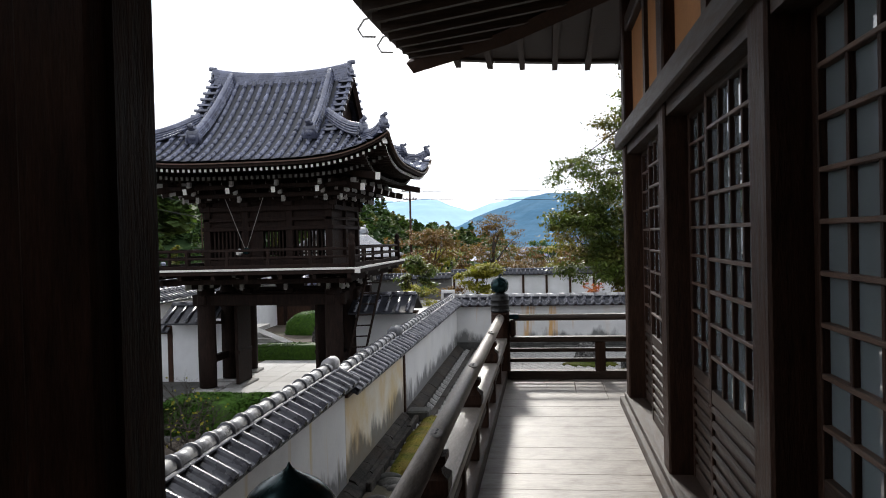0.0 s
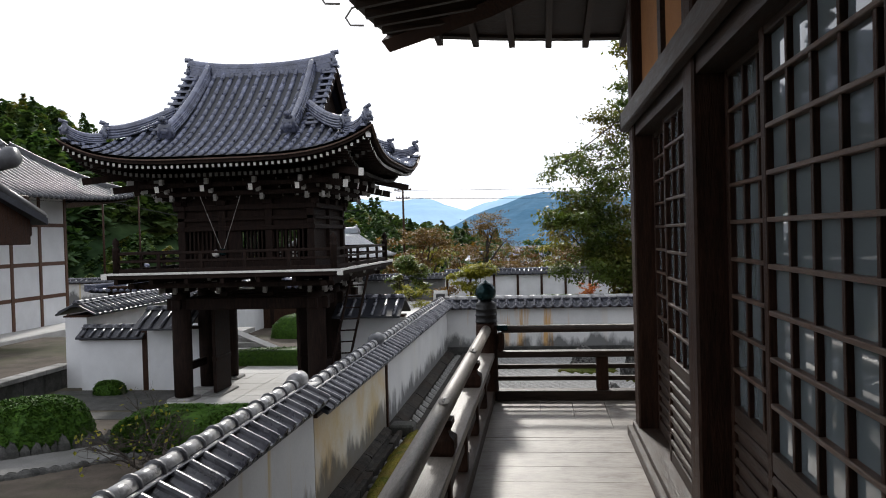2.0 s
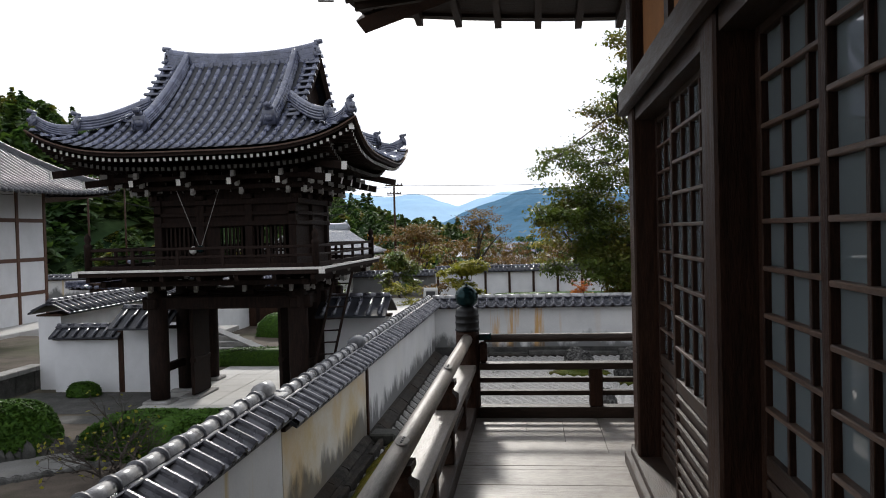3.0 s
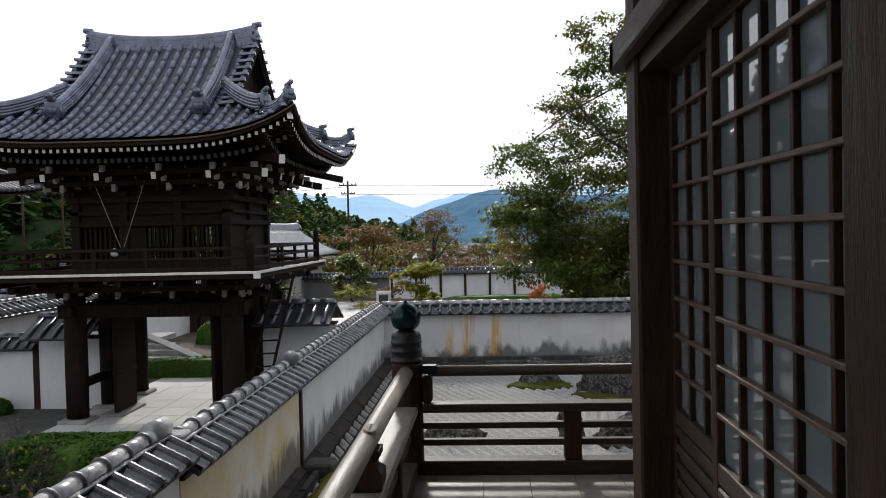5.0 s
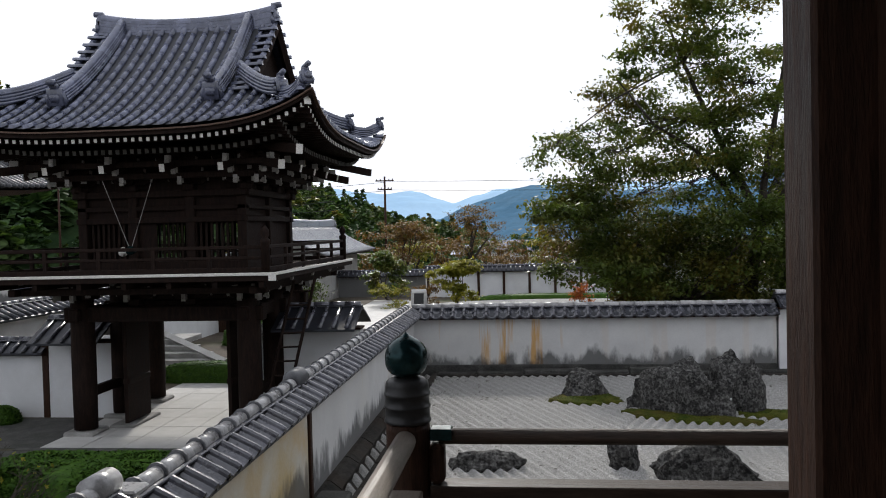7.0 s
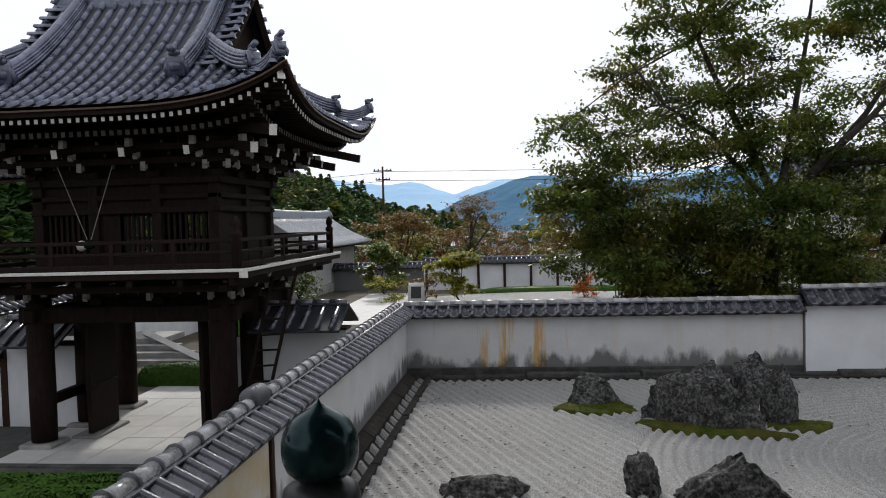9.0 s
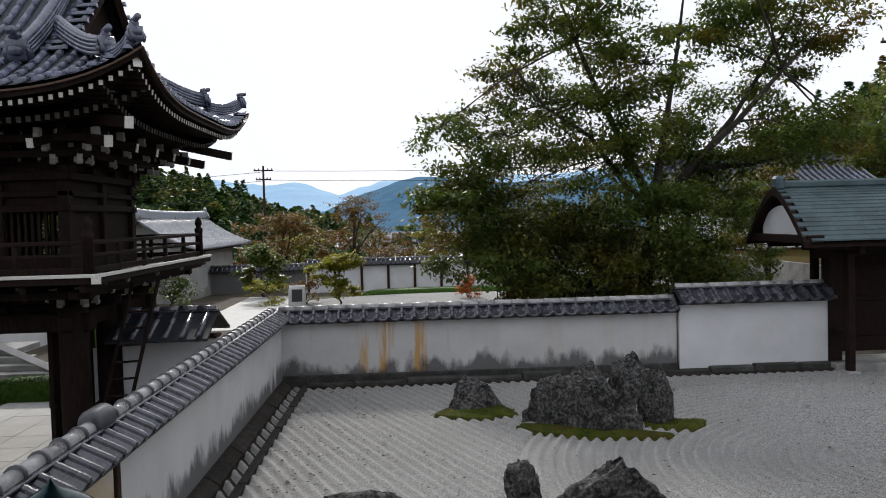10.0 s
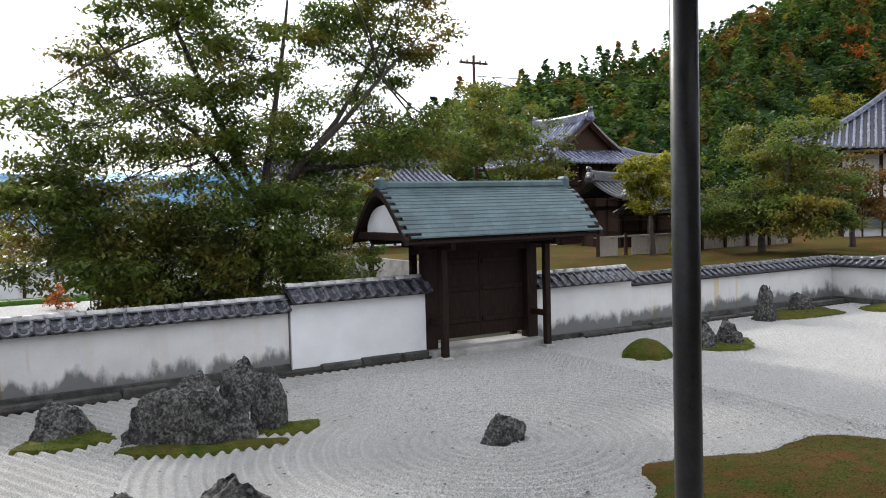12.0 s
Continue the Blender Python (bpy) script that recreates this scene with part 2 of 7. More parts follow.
M["mount_near"] = material("dark wooded hillside", (0.012, 0.026, 0.012), (0.034, 0.055, 0.022), 0.10, 1.0, 0.0, fine=0.6, spread=0.5, spec=0.0)
# aerial haze put into the blue base colour and glow of both ranges
M["mount_mid"] = material("wooded mountain with haze in colour", (0.052, 0.112, 0.175), (0.075, 0.14, 0.205), 0.012, 1.0, 0.0, fine=0.06, spread=0.15, spec=0.0, glow=0.6)
M["mount_far"] = material("far range with haze in colour", (0.22, 0.34, 0.47), (0.28, 0.41, 0.54), 0.004, 1.0, 0.0, fine=0.02, spread=0.06, spec=0.0, glow=0.7)
M["white"] = material("white paint", (0.74, 0.74, 0.74), (0.80, 0.80, 0.80), 3.0, 0.6, 0.03, spread=0.03)
M["wire"] = material("black cable", (0.02, 0.02, 0.02), (0.03, 0.03, 0.03), 3.0, 0.6, 0.0)


def glass_material(name, tint, rough):
    m = bpy.data.materials.new(name)
    m.use_nodes = True
    b = m.node_tree.nodes["Principled BSDF"]
    b.inputs["Base Color"].default_value = (*tint, 1)
    b.inputs["Roughness"].default_value = rough
    b.inputs["IOR"].default_value = 1.85
    b.inputs["Specular IOR Level"].default_value = 0.5
    return m


# panes backed by paper: dull grey behind, glossy in front
M["pane"] = glass_material("paper backed glass", (0.130, 0.154, 0.162), 0.02)

# ---- mesh helpers ----
class Geo:
    """Vertices and faces of one mesh."""

    def __init__(self):
        self.v, self.f = [], []

    def add(self, verts, faces, m=None):
        o = len(self.v)
        self.v += [tuple(m @ Vector(p)) for p in verts] if m else [tuple(p) for p in verts]
        self.f += [tuple(i + o for i in f) for f in faces]
        return self

    def box(self, x0, x1, y0, y1, z0, z1, c=0.0, m=None):
        """A box, its edges chamfered by c."""
        if c <= 0:
            p = [(x, y, z) for z in (z0, z1) for y in (y0, y1) for x in (x0, x1)]
            return self.add(p, [(0, 2, 3, 1), (4, 5, 7, 6), (0, 1, 5, 4), (2, 6, 7, 3), (0, 4, 6, 2), (1, 3, 7, 5)], m)
        p = []
        for k in range(8):
            e = (x1 if k & 1 else x0, y1 if k & 2 else y0, z1 if k & 4 else z0)
            s = (-1 if k & 1 else 1, -1 if k & 2 else 1, -1 if k & 4 else 1)
            for a in range(3):
                p.append(tuple(e[i] + (0 if i == a else s[i] * c) for i in range(3)))
        q = lambda k, a: 3 * k + a
        f = []
        for a, b, g in ((0, 1, 2), (1, 2, 0), (2, 0, 1)):
            for side in (0, 1):
                ks = [(side << a) | (i << b) | (j << g) for i, j in ((0, 0), (1, 0), (1, 1), (0, 1))]
                face = [q(k, a) for k in ks]
                f.append(tuple(face if side else face[::-1]))
            for i in (0, 1):
                for j in (0, 1):
                    k0 = (i << b) | (j << g)
                    k1 = k0 | (1 << a)
                    face = [q(k0, b), q(k1, b), q(k1, g), q(k0, g)]
                    f.append(tuple(face if i == j else face[::-1]))
        for k in range(8):
            face = [q(k, 0), q(k, 1), q(k, 2)]
            f.append(tuple(face if bin(k).count("1") % 2 else face[::-1]))
        return self.add(p, f, m)

    def tube(self, pts, radii, n=8, cap=True, squash=1.0):
        """A round tube through points."""
        pts = [Vector(p) for p in pts]
        if isinstance(radii, (int, float)):
            radii = [radii] * len(pts)
        rings, up = [], Vector((0, 0, 1))
        for i, p in enumerate(pts):
            d = (pts[min(i + 1, len(pts) - 1)] - pts[max(i - 1, 0)]).normalized()
            a = d.cross(up if abs(d.z) < 0.95 else Vector((0, 1, 0))).normalized()
            b = a.cross(d)
            rings.append([p + (a * math.cos(t) + b * math.sin(t) * squash) * radii[i] for t in (2 * math.pi * j / n for j in range(n))])
        o = len(self.v)
        self.v += [tuple(v) for r in rings for v in r]
        for i in range(len(pts) - 1):
            for j in range(n):
                a, b = o + i * n + j, o + i * n + (j + 1) % n
                self.f.append((a, b, b + n, a + n))
        if cap:
            self.f.append(tuple(o + j for j in range(n))[::-1])
            self.f.append(tuple(o + (len(pts) - 1) * n + j for j in range(n)))
        return self

    def turned(self, x, y, prof, n=16):
        """A turned shape: prof is (radius, z) from the bottom up."""
        o = len(self.v)
        for r, z in prof:
            self.v += [(x + r * math.cos(2 * math.pi * j / n), y + r * math.sin(2 * math.pi * j / n), z) for j in range(n)]
        for i in range(len(prof) - 1):
            for j in range(n):
                a, b = o + i * n + j, o + i * n + (j + 1) % n
                self.f.append((a, b, b + n, a + n))
        self.f.append(tuple(o + j for j in range(n))[::-1])
        self.f.append(tuple(o + (len(prof) - 1) * n + j for j in range(n)))
        return self

    def grid(self, fn, nu, nv, flip=False):
        o = len(self.v)
        for i in range(nu + 1):
            for j in range(nv + 1):
                self.v.append(tuple(fn(i / nu, j / nv)))
        for i in range(nu):
            for j in range(nv):
                a = o + i * (nv + 1) + j
                f = (a, a + nv + 1, a + nv + 2, a + 1)
                self.f.append(f[::-1] if flip else f)
        return self

    def prism(self, outline, y0, y1, m=None):
        """An outline in x and z, pushed along y."""
        n = len(outline)
        v = [(x, y0, z) for x, z in outline] + [(x, y1, z) for x, z in outline]
        f = [tuple(range(n)), tuple(range(n, 2 * n))[::-1]] + [(i, i + n, (i + 1) % n + n, (i + 1) % n) for i in range(n)]
        return self.add(v, f, m)

    def mesh(self, name, mat, smooth=False, mats=None):
        me = bpy.data.meshes.new(name)
        me.from_pydata(self.v, [], self.f)
        me.materials.append(mat)
        if smooth:
            me.polygons.foreach_set("use_smooth", [True] * len(me.polygons))
        me.update()
        bm = bmesh.new()
        bm.from_mesh(me)
        bmesh.ops.recalc_face_normals(bm, faces=bm.faces)
        bm.to_mesh(me)
        bm.free()
        return me


def join(ob, parent):
    """Puts ob, made in world places, under parent."""
    ob.parent = parent
    if parent is not None and parent.type == "EMPTY":
        ob.matrix_parent_inverse = Matrix.Translation(-parent.location)


def part(name, geo, mat, parent=None, label="", smooth=False):
    ob = new(name, geo.mesh(name, M[mat] if isinstance(mat, str) else mat, smooth))
    join(ob, parent)
    if label:
        ob["label"] = label
    return ob


def thing(name, label, category, group="", kind="", at=(0, 0, 0)):
    ob = new(name)
    ob.location = at
    ob.empty_display_size = 0.1
    return tagged(ob, label, category, group, kind)


def solid(name, geo, mat, label, category, group="", kind="", smooth=False):
    return tagged(part(name, geo, mat, None, "", smooth), label, category, group, kind)


def setting(name, geo, mat, label="", smooth=False):
    return tagged(part(name, geo, mat, None, "", smooth), label, "", "", "structure")


def piece(name, me, parent, m):
    ob = new(name, me)
    join(ob, parent)
    ob.matrix_basis = m
    return ob


rnd = random.Random(7)

# ---- the large structure ----
GRAVEL, COURT = -1.85, -2.6            # levels of the raked garden and of the gate court; the veranda floor is 0
WALL_A, WALL_B = -2.85, 24.05          # middle planes of the two garden walls


def ground_z(x, y):
    if y < 40:
        z = COURT
    elif y < 110:
        z = COURT - (y - 40) * 0.016
    else:
        z = COURT - 1.12 - min((y - 110) * 0.05, 14)
    rise = max(0.0, (x - 30) * 0.05) if x > 30 and y < 110 else 0.0
    return z + min(rise, 4)


xs = [-2500, -900, -300, -120, -60, -40] + list(range(-30, 42, 3)) + [50, 60, 80, 120, 300, 900, 2500]
ys = [-300, -60, -20] + list(range(-10, 112, 4)) + [125, 150, 200, 260, 320, 400, 900, 4000]
g = Geo()
for x in xs:
    for y in ys:
        g.v.append((x, y, ground_z(x, y) - (0.25 if -2.9 < x < 24.5 and y < 23.9 else 0.0)))
for i in range(len(xs) - 1):
    for j in range(len(ys) - 1):
        a = i * len(ys) + j
        g.f.append((a, a + len(ys), a + len(ys) + 1, a + 1))
setting("ground", g, "earth", "bare earth and grit of the temple grounds")

# raked gravel: ripples round the rocks, straight rows elsewhere
RINGS = [(6.6, 17.4, 5.2)]


def rake(x, y):
    best, amp = None, 1.0
    for cx, cy, r in RINGS:
        ex = 1.0 if r > 5 else 0.72
        d = math.hypot((x - cx) * ex, y - cy)
        if d < r and (best is None or d < best):
            best = d
    ph = best if best is not None else (x * 0.906 + y * 0.42)
    amp = (1.0 if x < 11.5 else 0.35) if y > 12.5 else 0.0
    amp *= min(max((math.hypot((x - 8.7) / 2.75, (y - 13.25) / 1.95) - 1.05) * 4, 0.0), 1.0)
    s = math.sin(2 * math.pi * ph / 0.18)
    return 0.030 * amp * (abs(s) ** 0.8 * (1 if s > 0 else -1))


def gravel_fn(u, v):
    x, y = -2.45 + u * 13.0, 12.5 + v * 11.2
    return (x, y, GRAVEL + rake(x, y) + 0.004 * noise.noise((x * 3, y * 3, 0)))


gravel = setting("gravel_garden", Geo().grid(gravel_fn, 400, 340), "gravel", "pale raked gravel with curving furrows", True)
tagged(gravel, "", "", "", "stuff")
g = Geo()
g.grid(lambda u, v: (10.55 + u * 14.0, 12.5 + v * 11.2, GRAVEL + rake(10.55 + u * 14.0, 12.5 + v * 11.2)), 311, 250)
g.grid(lambda u, v: (10.55 + u * 14.0, 3.0 + v * 9.5, GRAVEL - 0.004), 14, 10)
g.grid(lambda u, v: (-2.45 + u * 13.1, -1.0 + v * 13.5, GRAVEL - 0.006), 14, 14)
tagged(setting("gravel_field", g, "gravel", "pale gravel outside the raked rings"), "", "", "", "stuff")

# veranda floor: boards across, mitred at the corner
DECK_X0, DECK_X1, DECK_Y1 = -0.60, 0.86, 8.82
deck = thing("floor", "weathered grey board floor of the veranda", "", "", "structure")
y = -1.5
k = 0
while y < 7.25:
    w = 0.30 + 0.05 * rnd.random()
    y1 = min(y + w, 7.30)
    part("plank", Geo().box(DECK_X0, DECK_X1, y + 0.0008, y1 - 0.0008, -0.06, rnd.uniform(-0.002, 0.0), 0.003), "deck", deck)
    y = y1
    k += 1
# corner: a triangle of boards across, then boards running the other way along the front
for i in range(5):
    a0, a1 = 7.30 + i * 0.304 + 0.002, 7.30 + (i + 1) * 0.304 - 0.002
    xa, xb = DECK_X1 - (a0 - 7.30) * 0.955, DECK_X1 - (a1 - 7.30) * 0.955
    part("plank", Geo().add(
        [(DECK_X0, a0, -0.06), (xa, a0, -0.06), (xb, a1, -0.06), (DECK_X0, a1, -0.06), (DECK_X0, a0, 0), (xa, a0, 0), (xb, a1, 0), (DECK_X0, a1, 0)],
        [(0, 3, 2, 1), (4, 5, 6, 7), (0, 1, 5, 4), (1, 2, 6, 5), (2, 3, 7, 6), (3, 0, 4, 7)]), "deck", deck)
for i in range(41):
    x0, x1 = DECK_X1 + (i - 5) * 0.29 + 0.002, DECK_X1 + (i - 4) * 0.29 - 0.002
    ya, yb = (7.30 + (DECK_X1 - x0) / 0.955 + 0.004, 7.30 + (DECK_X1 - x1) / 0.955 + 0.004) if x1 <= DECK_X1 else (7.30, 7.30)
    ya, yb = min(ya, DECK_Y1 - 0.01), min(yb, DECK_Y1 - 0.01)
    part("plank", Geo().add(
        [(x0, ya, -0.06), (x1, yb, -0.06), (x1, DECK_Y1, -0.06), (x0, DECK_Y1, -0.06), (x0, ya, -0.001), (x1, yb, -0.001), (x1, DECK_Y1, -0.001), (x0, DECK_Y1, -0.001)],
        [(0, 3, 2, 1), (4, 5, 6, 7), (0, 1, 5, 4), (1, 2, 6, 5), (2, 3, 7, 6), (3, 0, 4, 7)]), "deck", deck)
g = Geo()
g.box(DECK_X0 + 0.02, DECK_X1, -1.5, DECK_Y1 - 0.02, -0.30, -0.066)
g.box(DECK_X1, 12.5, 7.32, DECK_Y1 - 0.02, -0.30, -0.066)
for yy in (1.5, 3.4, 5.2, 7.0, 8.6):
    g.box(-0.48, -0.30, yy - 0.09, yy + 0.09, GRAVEL, -0.30)
part("joist", g, "wood_y", deck)

# ---- the hall beside the veranda ----
FACE = 0.71                            # outer face of the posts
POSTS = [-1.62, 0.58, 2.77, 4.96, 7.21]
SILL, HEAD, TOP = 0.12, 2.31, 3.75
for i, yc in enumerate(POSTS):
    setting("post_%d" % (i + 1), Geo().box(FACE, FACE + 0.26, yc - 0.11, yc + 0.11, -0.06, TOP, 0.012), "wood", "square dark timber post")
g = Geo()
g.box(0.655, FACE, -1.5, 7.40, 0.0, 0.075, 0.006)
g.box(0.69, 0.93, -1.5, 7.34, 0.075, SILL, 0.004)
g.box(0.71, 12.5, 7.40, 7.49, 0.0, 0.10, 0.006)
setting("trim_sill", g, "wood_y", "worn timber sill along the wall foot")
g = Geo()
g.box(0.655, 0.72, -1.8, 7.45, HEAD + 0.015, HEAD + 0.155, 0.01)
g.box(0.655, 12.5, 7.34, 7.45, HEAD + 0.016, HEAD + 0.154, 0.01)
setting("trim_lintel", g, "wood_y", "heavy dark timber lintel band")
g = Geo()
g.box(0.73, 0.93, -1.8, 7.30, HEAD - 0.055, HEAD + 0.24)
setting("trim_head", g, "wood_y", "dark door head rail")
g = Geo()
g.box(0.79, 0.91, -1.8, 7.25, HEAD + 0.24, TOP)
g.box(0.85, 12.5, 7.05, 7.20, HEAD + 0.24, TOP)
setting("wall_upper", g, "orange", "ochre plaster wall above the doors")
g = Geo()
g.box(0.73, 0.85, -1.8, 7.3, 3.32, 3.46, 0.01)
for i in range(4):
    yc = (POSTS[i] + POSTS[i + 1]) / 2
    g.box(0.76, 0.83, yc - 0.06, yc + 0.06, HEAD + 0.24, TOP)
setting("trim_beams", g, "wood_y", "dark timber framing in the ochre wall")
g = Geo()
g.box(1.35, 1.5, -4.0, 7.1, -0.3, TOP)
g.box(0.97, 12.5, 7.08, 7.20, 0.10, HEAD + 0.02)
g.box(12.5, 12.7, -4.0, 8.8, -0.3, TOP)
setting("wall_inner", g, "wood", "dark boarded wall of the hall")
g = Geo()
g.box(-3.2, 1.06, -3.0, -2.85, -0.1, 3.9)
g.box(-3.2, -0.825, 1.46, 1.62, -2.6, 3.9)
g.box(-3.2, -3.05, -2.85, 1.46, -2.6, 3.9)
g.box(-1.0, -0.842, 1.40, 1.66, -1.9, 3.9, 0.01)
g.box(-3.2, -0.6, -2.85, 1.46, -0.14, -0.07)
setting("wall_corridor", g, "wood", "dark boarded end wall of the corridor")

# ---- tiled garden walls ----
def half_round(length, r0, r1, n=6, closed=True):
    """A round cover tile lying along x, its foot at z 0."""
    g = Geo()
    for s, r in ((0, r0), (length, r1)):
        g.v += [(s, r * math.cos(math.pi * j / n), r * math.sin(math.pi * j / n)) for j in range(n + 1)]
    for j in range(n):
        g.f.append((j, j + 1, j + n + 2, j + n + 1))
    if closed:
        g.f += [tuple(range(n + 1))[::-1], tuple(range(n + 1, 2 * n + 2))]
    return g


def frame_along(o, d, up=(0, 0, 1)):
    d = Vector(d).normalized()
    side = Vector(up).cross(d).normalized()
    u = d.cross(side)
    m = Matrix((d, side, u)).transposed().to_4x4()
    m.translation = o
    return m


ridge_tile = half_round(0.33, 0.076, 0.072, 8).mesh("ridge_tile", M["tileridge"], True)
_g = Geo()
_g.tube([(0, 0, 0.0), (0.035, 0, 0.0)], 0.090, 12)
collar_mesh = _g.mesh("ridge_collar", M["tiledark"], True)
cover_tile = half_round(0.30, 0.046, 0.052, 6).mesh("cover_tile", M["tilewall"], True)


def coping_tile_mesh():
    """An S-shaped coping tile lying down the slope (+x): a hollow pan beside a rolled rib, with a drooping front lip."""
    prof = [(-0.1275 + 0.175 * k / 4, 0.030 * (2 * k / 4 - 1) ** 2) for k in range(5)]
    prof += [(0.0875 + 0.04 * math.cos(math.pi - math.pi * k / 5), 0.028 + 0.045 * math.sin(math.pi * k / 5)) for k in range(6)]
    n, g = len(prof), Geo()
    for x, deep in ((0.0, 0.02), (0.26, 0.02), (0.30, 0.055)):
        g.v += [(x, y, z - 0.006 * (x > 0.29)) for y, z in prof] + [(x, y, z - deep) for y, z in prof]
    for r in range(2):
        o, p = r * 2 * n, (r + 1) * 2 * n
        for k in range(n - 1):
            g.f += [(o + k, o + k + 1, p + k + 1, p + k), (o + n + k, p + n + k, p + n + k + 1, o + n + k + 1)]
    for k in range(n - 1):
        g.f.append((4 * n + k, 4 * n + k + 1, 5 * n + k + 1, 5 * n + k))
    return g.mesh("coping_tile", M["tilewall"], False)


coping_tile = coping_tile_mesh()


def tiled_wall(name, p0, p1, foot, eave, label, face="plaster", half=0.16, over=0.30, step=0.255, pieces=True, base=0.0, rise=0.17, big=True):
    """A plaster wall from p0 to p1 with a small tiled roof; foot and eave are levels."""
    p0, p1 = Vector((*p0, 0)), Vector((*p1, 0))
    d = (p1 - p0).normalized()
    length = (p1 - p0).length
    m = frame_along(p0, d)
    top = thing(name, label, "", "", "structure", (p0.x, p0.y, foot))
    g = Geo().box(0, length, -half, half, foot - 0.3, eave, 0, m)
    part("plaster_body", g, face, top)
    g = Geo()
    g.box(-0.02, length + 0.02, -half - 0.05, half + 0.05, eave, eave + 0.05, 0.006, m)
    part("eave_board", g, "wood", top)
    if base > 0:
        g = Geo().box(0, length, -half - 0.06, half + 0.06, foot - 0.3, foot + base, 0.02, m)
        part("stone_footing", g, "darkstone", top)
    # bedding slabs of the roof
    g = Geo()
    for s in (-1, 1):
        a, b = (s * (half + over - 0.12), eave + 0.045), (s * 0.03, eave + 0.045 + rise)
        prof = [(a[0], a[1]), (b[0], b[1]), (b[0], b[1] + 0.05), (a[0], a[1] + 0.05)]
        o = len(g.v)
        for t in (-0.03, length + 0.03):
            g.v += [tuple(m @ Vector((t, q[0], q[1]))) for q in prof]
        g.f += [(o, o + 1, o + 2, o + 3), (o + 4, o + 7, o + 6, o + 5)] + [(o + i, o + 4 + i, o + 4 + (i + 1) % 4, o + (i + 1) % 4) for i in range(4)]
    g.box(-0.03, length + 0.03, -0.075, 0.075, eave + rise, eave + rise + 0.13, 0.01, m)
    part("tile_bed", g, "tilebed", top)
    part("ridge_course", Geo().box(-0.03, length + 0.03, -0.112, 0.112, eave + rise + 0.088, eave + rise + 0.118, 0.008, m), "tilewall", top)
    n = max(1, int(length / step))
    count = 0
    rest = Geo()
    tilt = math.atan2(rise, half + over - 0.12)
    for i in range(n):
        t = (i + 0.5) * length / n
        for s in (-1, 1):
            o = m @ Vector((t, s * 0.09, eave + rise + 0.075))
            dd = (m.to_3x3() @ Vector((0, s * math.cos(tilt), -math.sin(tilt)))).normalized()
            f = frame_along(o, dd) @ Matrix.Diagonal(((half + over - 0.16) / 0.30 * (1 + 0.04 * rnd.random()), 1, 1, 1))
            if pieces:
                run, wide = (half + over - 0.16) / 0.30, length / n / 0.255
                for c in range(1 if big else 2):
                    wob = Matrix.Rotation(rnd.uniform(-0.03, 0.03), 4, "Z") @ Matrix.Rotation(rnd.uniform(-0.035, 0.035), 4, "X")
                    start = dd * (0.5 * run * 0.30 * c) + Vector((0, 0, -0.022 - 0.018 * c + rnd.uniform(-0.004, 0.004)))
                    piece("coping_tile", coping_tile, top, frame_along(o + start, dd) @ wob @ Matrix.Diagonal((run * (1.0 if big else 0.58), wide, 1, 1)))
            else:
                rest.add([v.co for v in cover_tile.vertices], [tuple(q.vertices) for q in cover_tile.polygons], f)
    nr = max(1, int(length / 0.34))
    for i in range(nr):
        f = m @ Matrix.Translation((i * length / nr, 0, eave + rise + 0.125 + rnd.uniform(-0.004, 0.004))) @ Matrix.Diagonal((length / nr / 0.335, 1, 1, 1))
        c = m @ Matrix.Translation((i * length / nr - 0.02, 0, eave + rise + 0.13))
        if pieces:
            piece("ridge_tile", ridge_tile, top, f)
            if big:
                piece("ridge_collar", collar_mesh, top, c)
        else:
            rest.add([v.co for v in ridge_tile.vertices], [tuple(q.vertices) for q in ridge_tile.polygons], f)
    if rest.v:
        part("cover_tiles", rest, "tilewall", top, "", True)["kind"] = "stuff"
    return top


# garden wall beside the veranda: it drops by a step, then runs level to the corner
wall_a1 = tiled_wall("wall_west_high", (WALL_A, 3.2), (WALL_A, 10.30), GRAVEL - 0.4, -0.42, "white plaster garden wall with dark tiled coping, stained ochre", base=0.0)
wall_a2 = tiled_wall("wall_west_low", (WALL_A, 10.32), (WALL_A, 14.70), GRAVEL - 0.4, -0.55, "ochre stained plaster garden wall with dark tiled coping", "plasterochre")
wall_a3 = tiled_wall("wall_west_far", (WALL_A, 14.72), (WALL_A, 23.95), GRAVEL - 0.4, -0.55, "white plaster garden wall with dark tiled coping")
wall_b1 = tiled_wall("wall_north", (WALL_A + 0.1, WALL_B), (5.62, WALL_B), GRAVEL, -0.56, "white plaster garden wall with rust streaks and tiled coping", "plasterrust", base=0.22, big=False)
wall_b2 = tiled_wall("wall_gate_side", (5.66, WALL_B), (8.92, WALL_B), GRAVEL, -0.40, "clean white plaster wall beside the small gate", "plasterclean", base=0.10, half=0.22, over=0.34, rise=0.24, big=False)
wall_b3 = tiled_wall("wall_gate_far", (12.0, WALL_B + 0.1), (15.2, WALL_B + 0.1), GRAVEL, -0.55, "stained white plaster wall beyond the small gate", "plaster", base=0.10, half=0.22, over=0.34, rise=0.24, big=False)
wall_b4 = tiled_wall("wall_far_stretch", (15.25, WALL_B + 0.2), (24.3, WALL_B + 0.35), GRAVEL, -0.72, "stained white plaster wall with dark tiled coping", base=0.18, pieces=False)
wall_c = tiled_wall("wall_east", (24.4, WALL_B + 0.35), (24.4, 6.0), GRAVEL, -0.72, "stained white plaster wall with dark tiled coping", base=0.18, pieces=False)

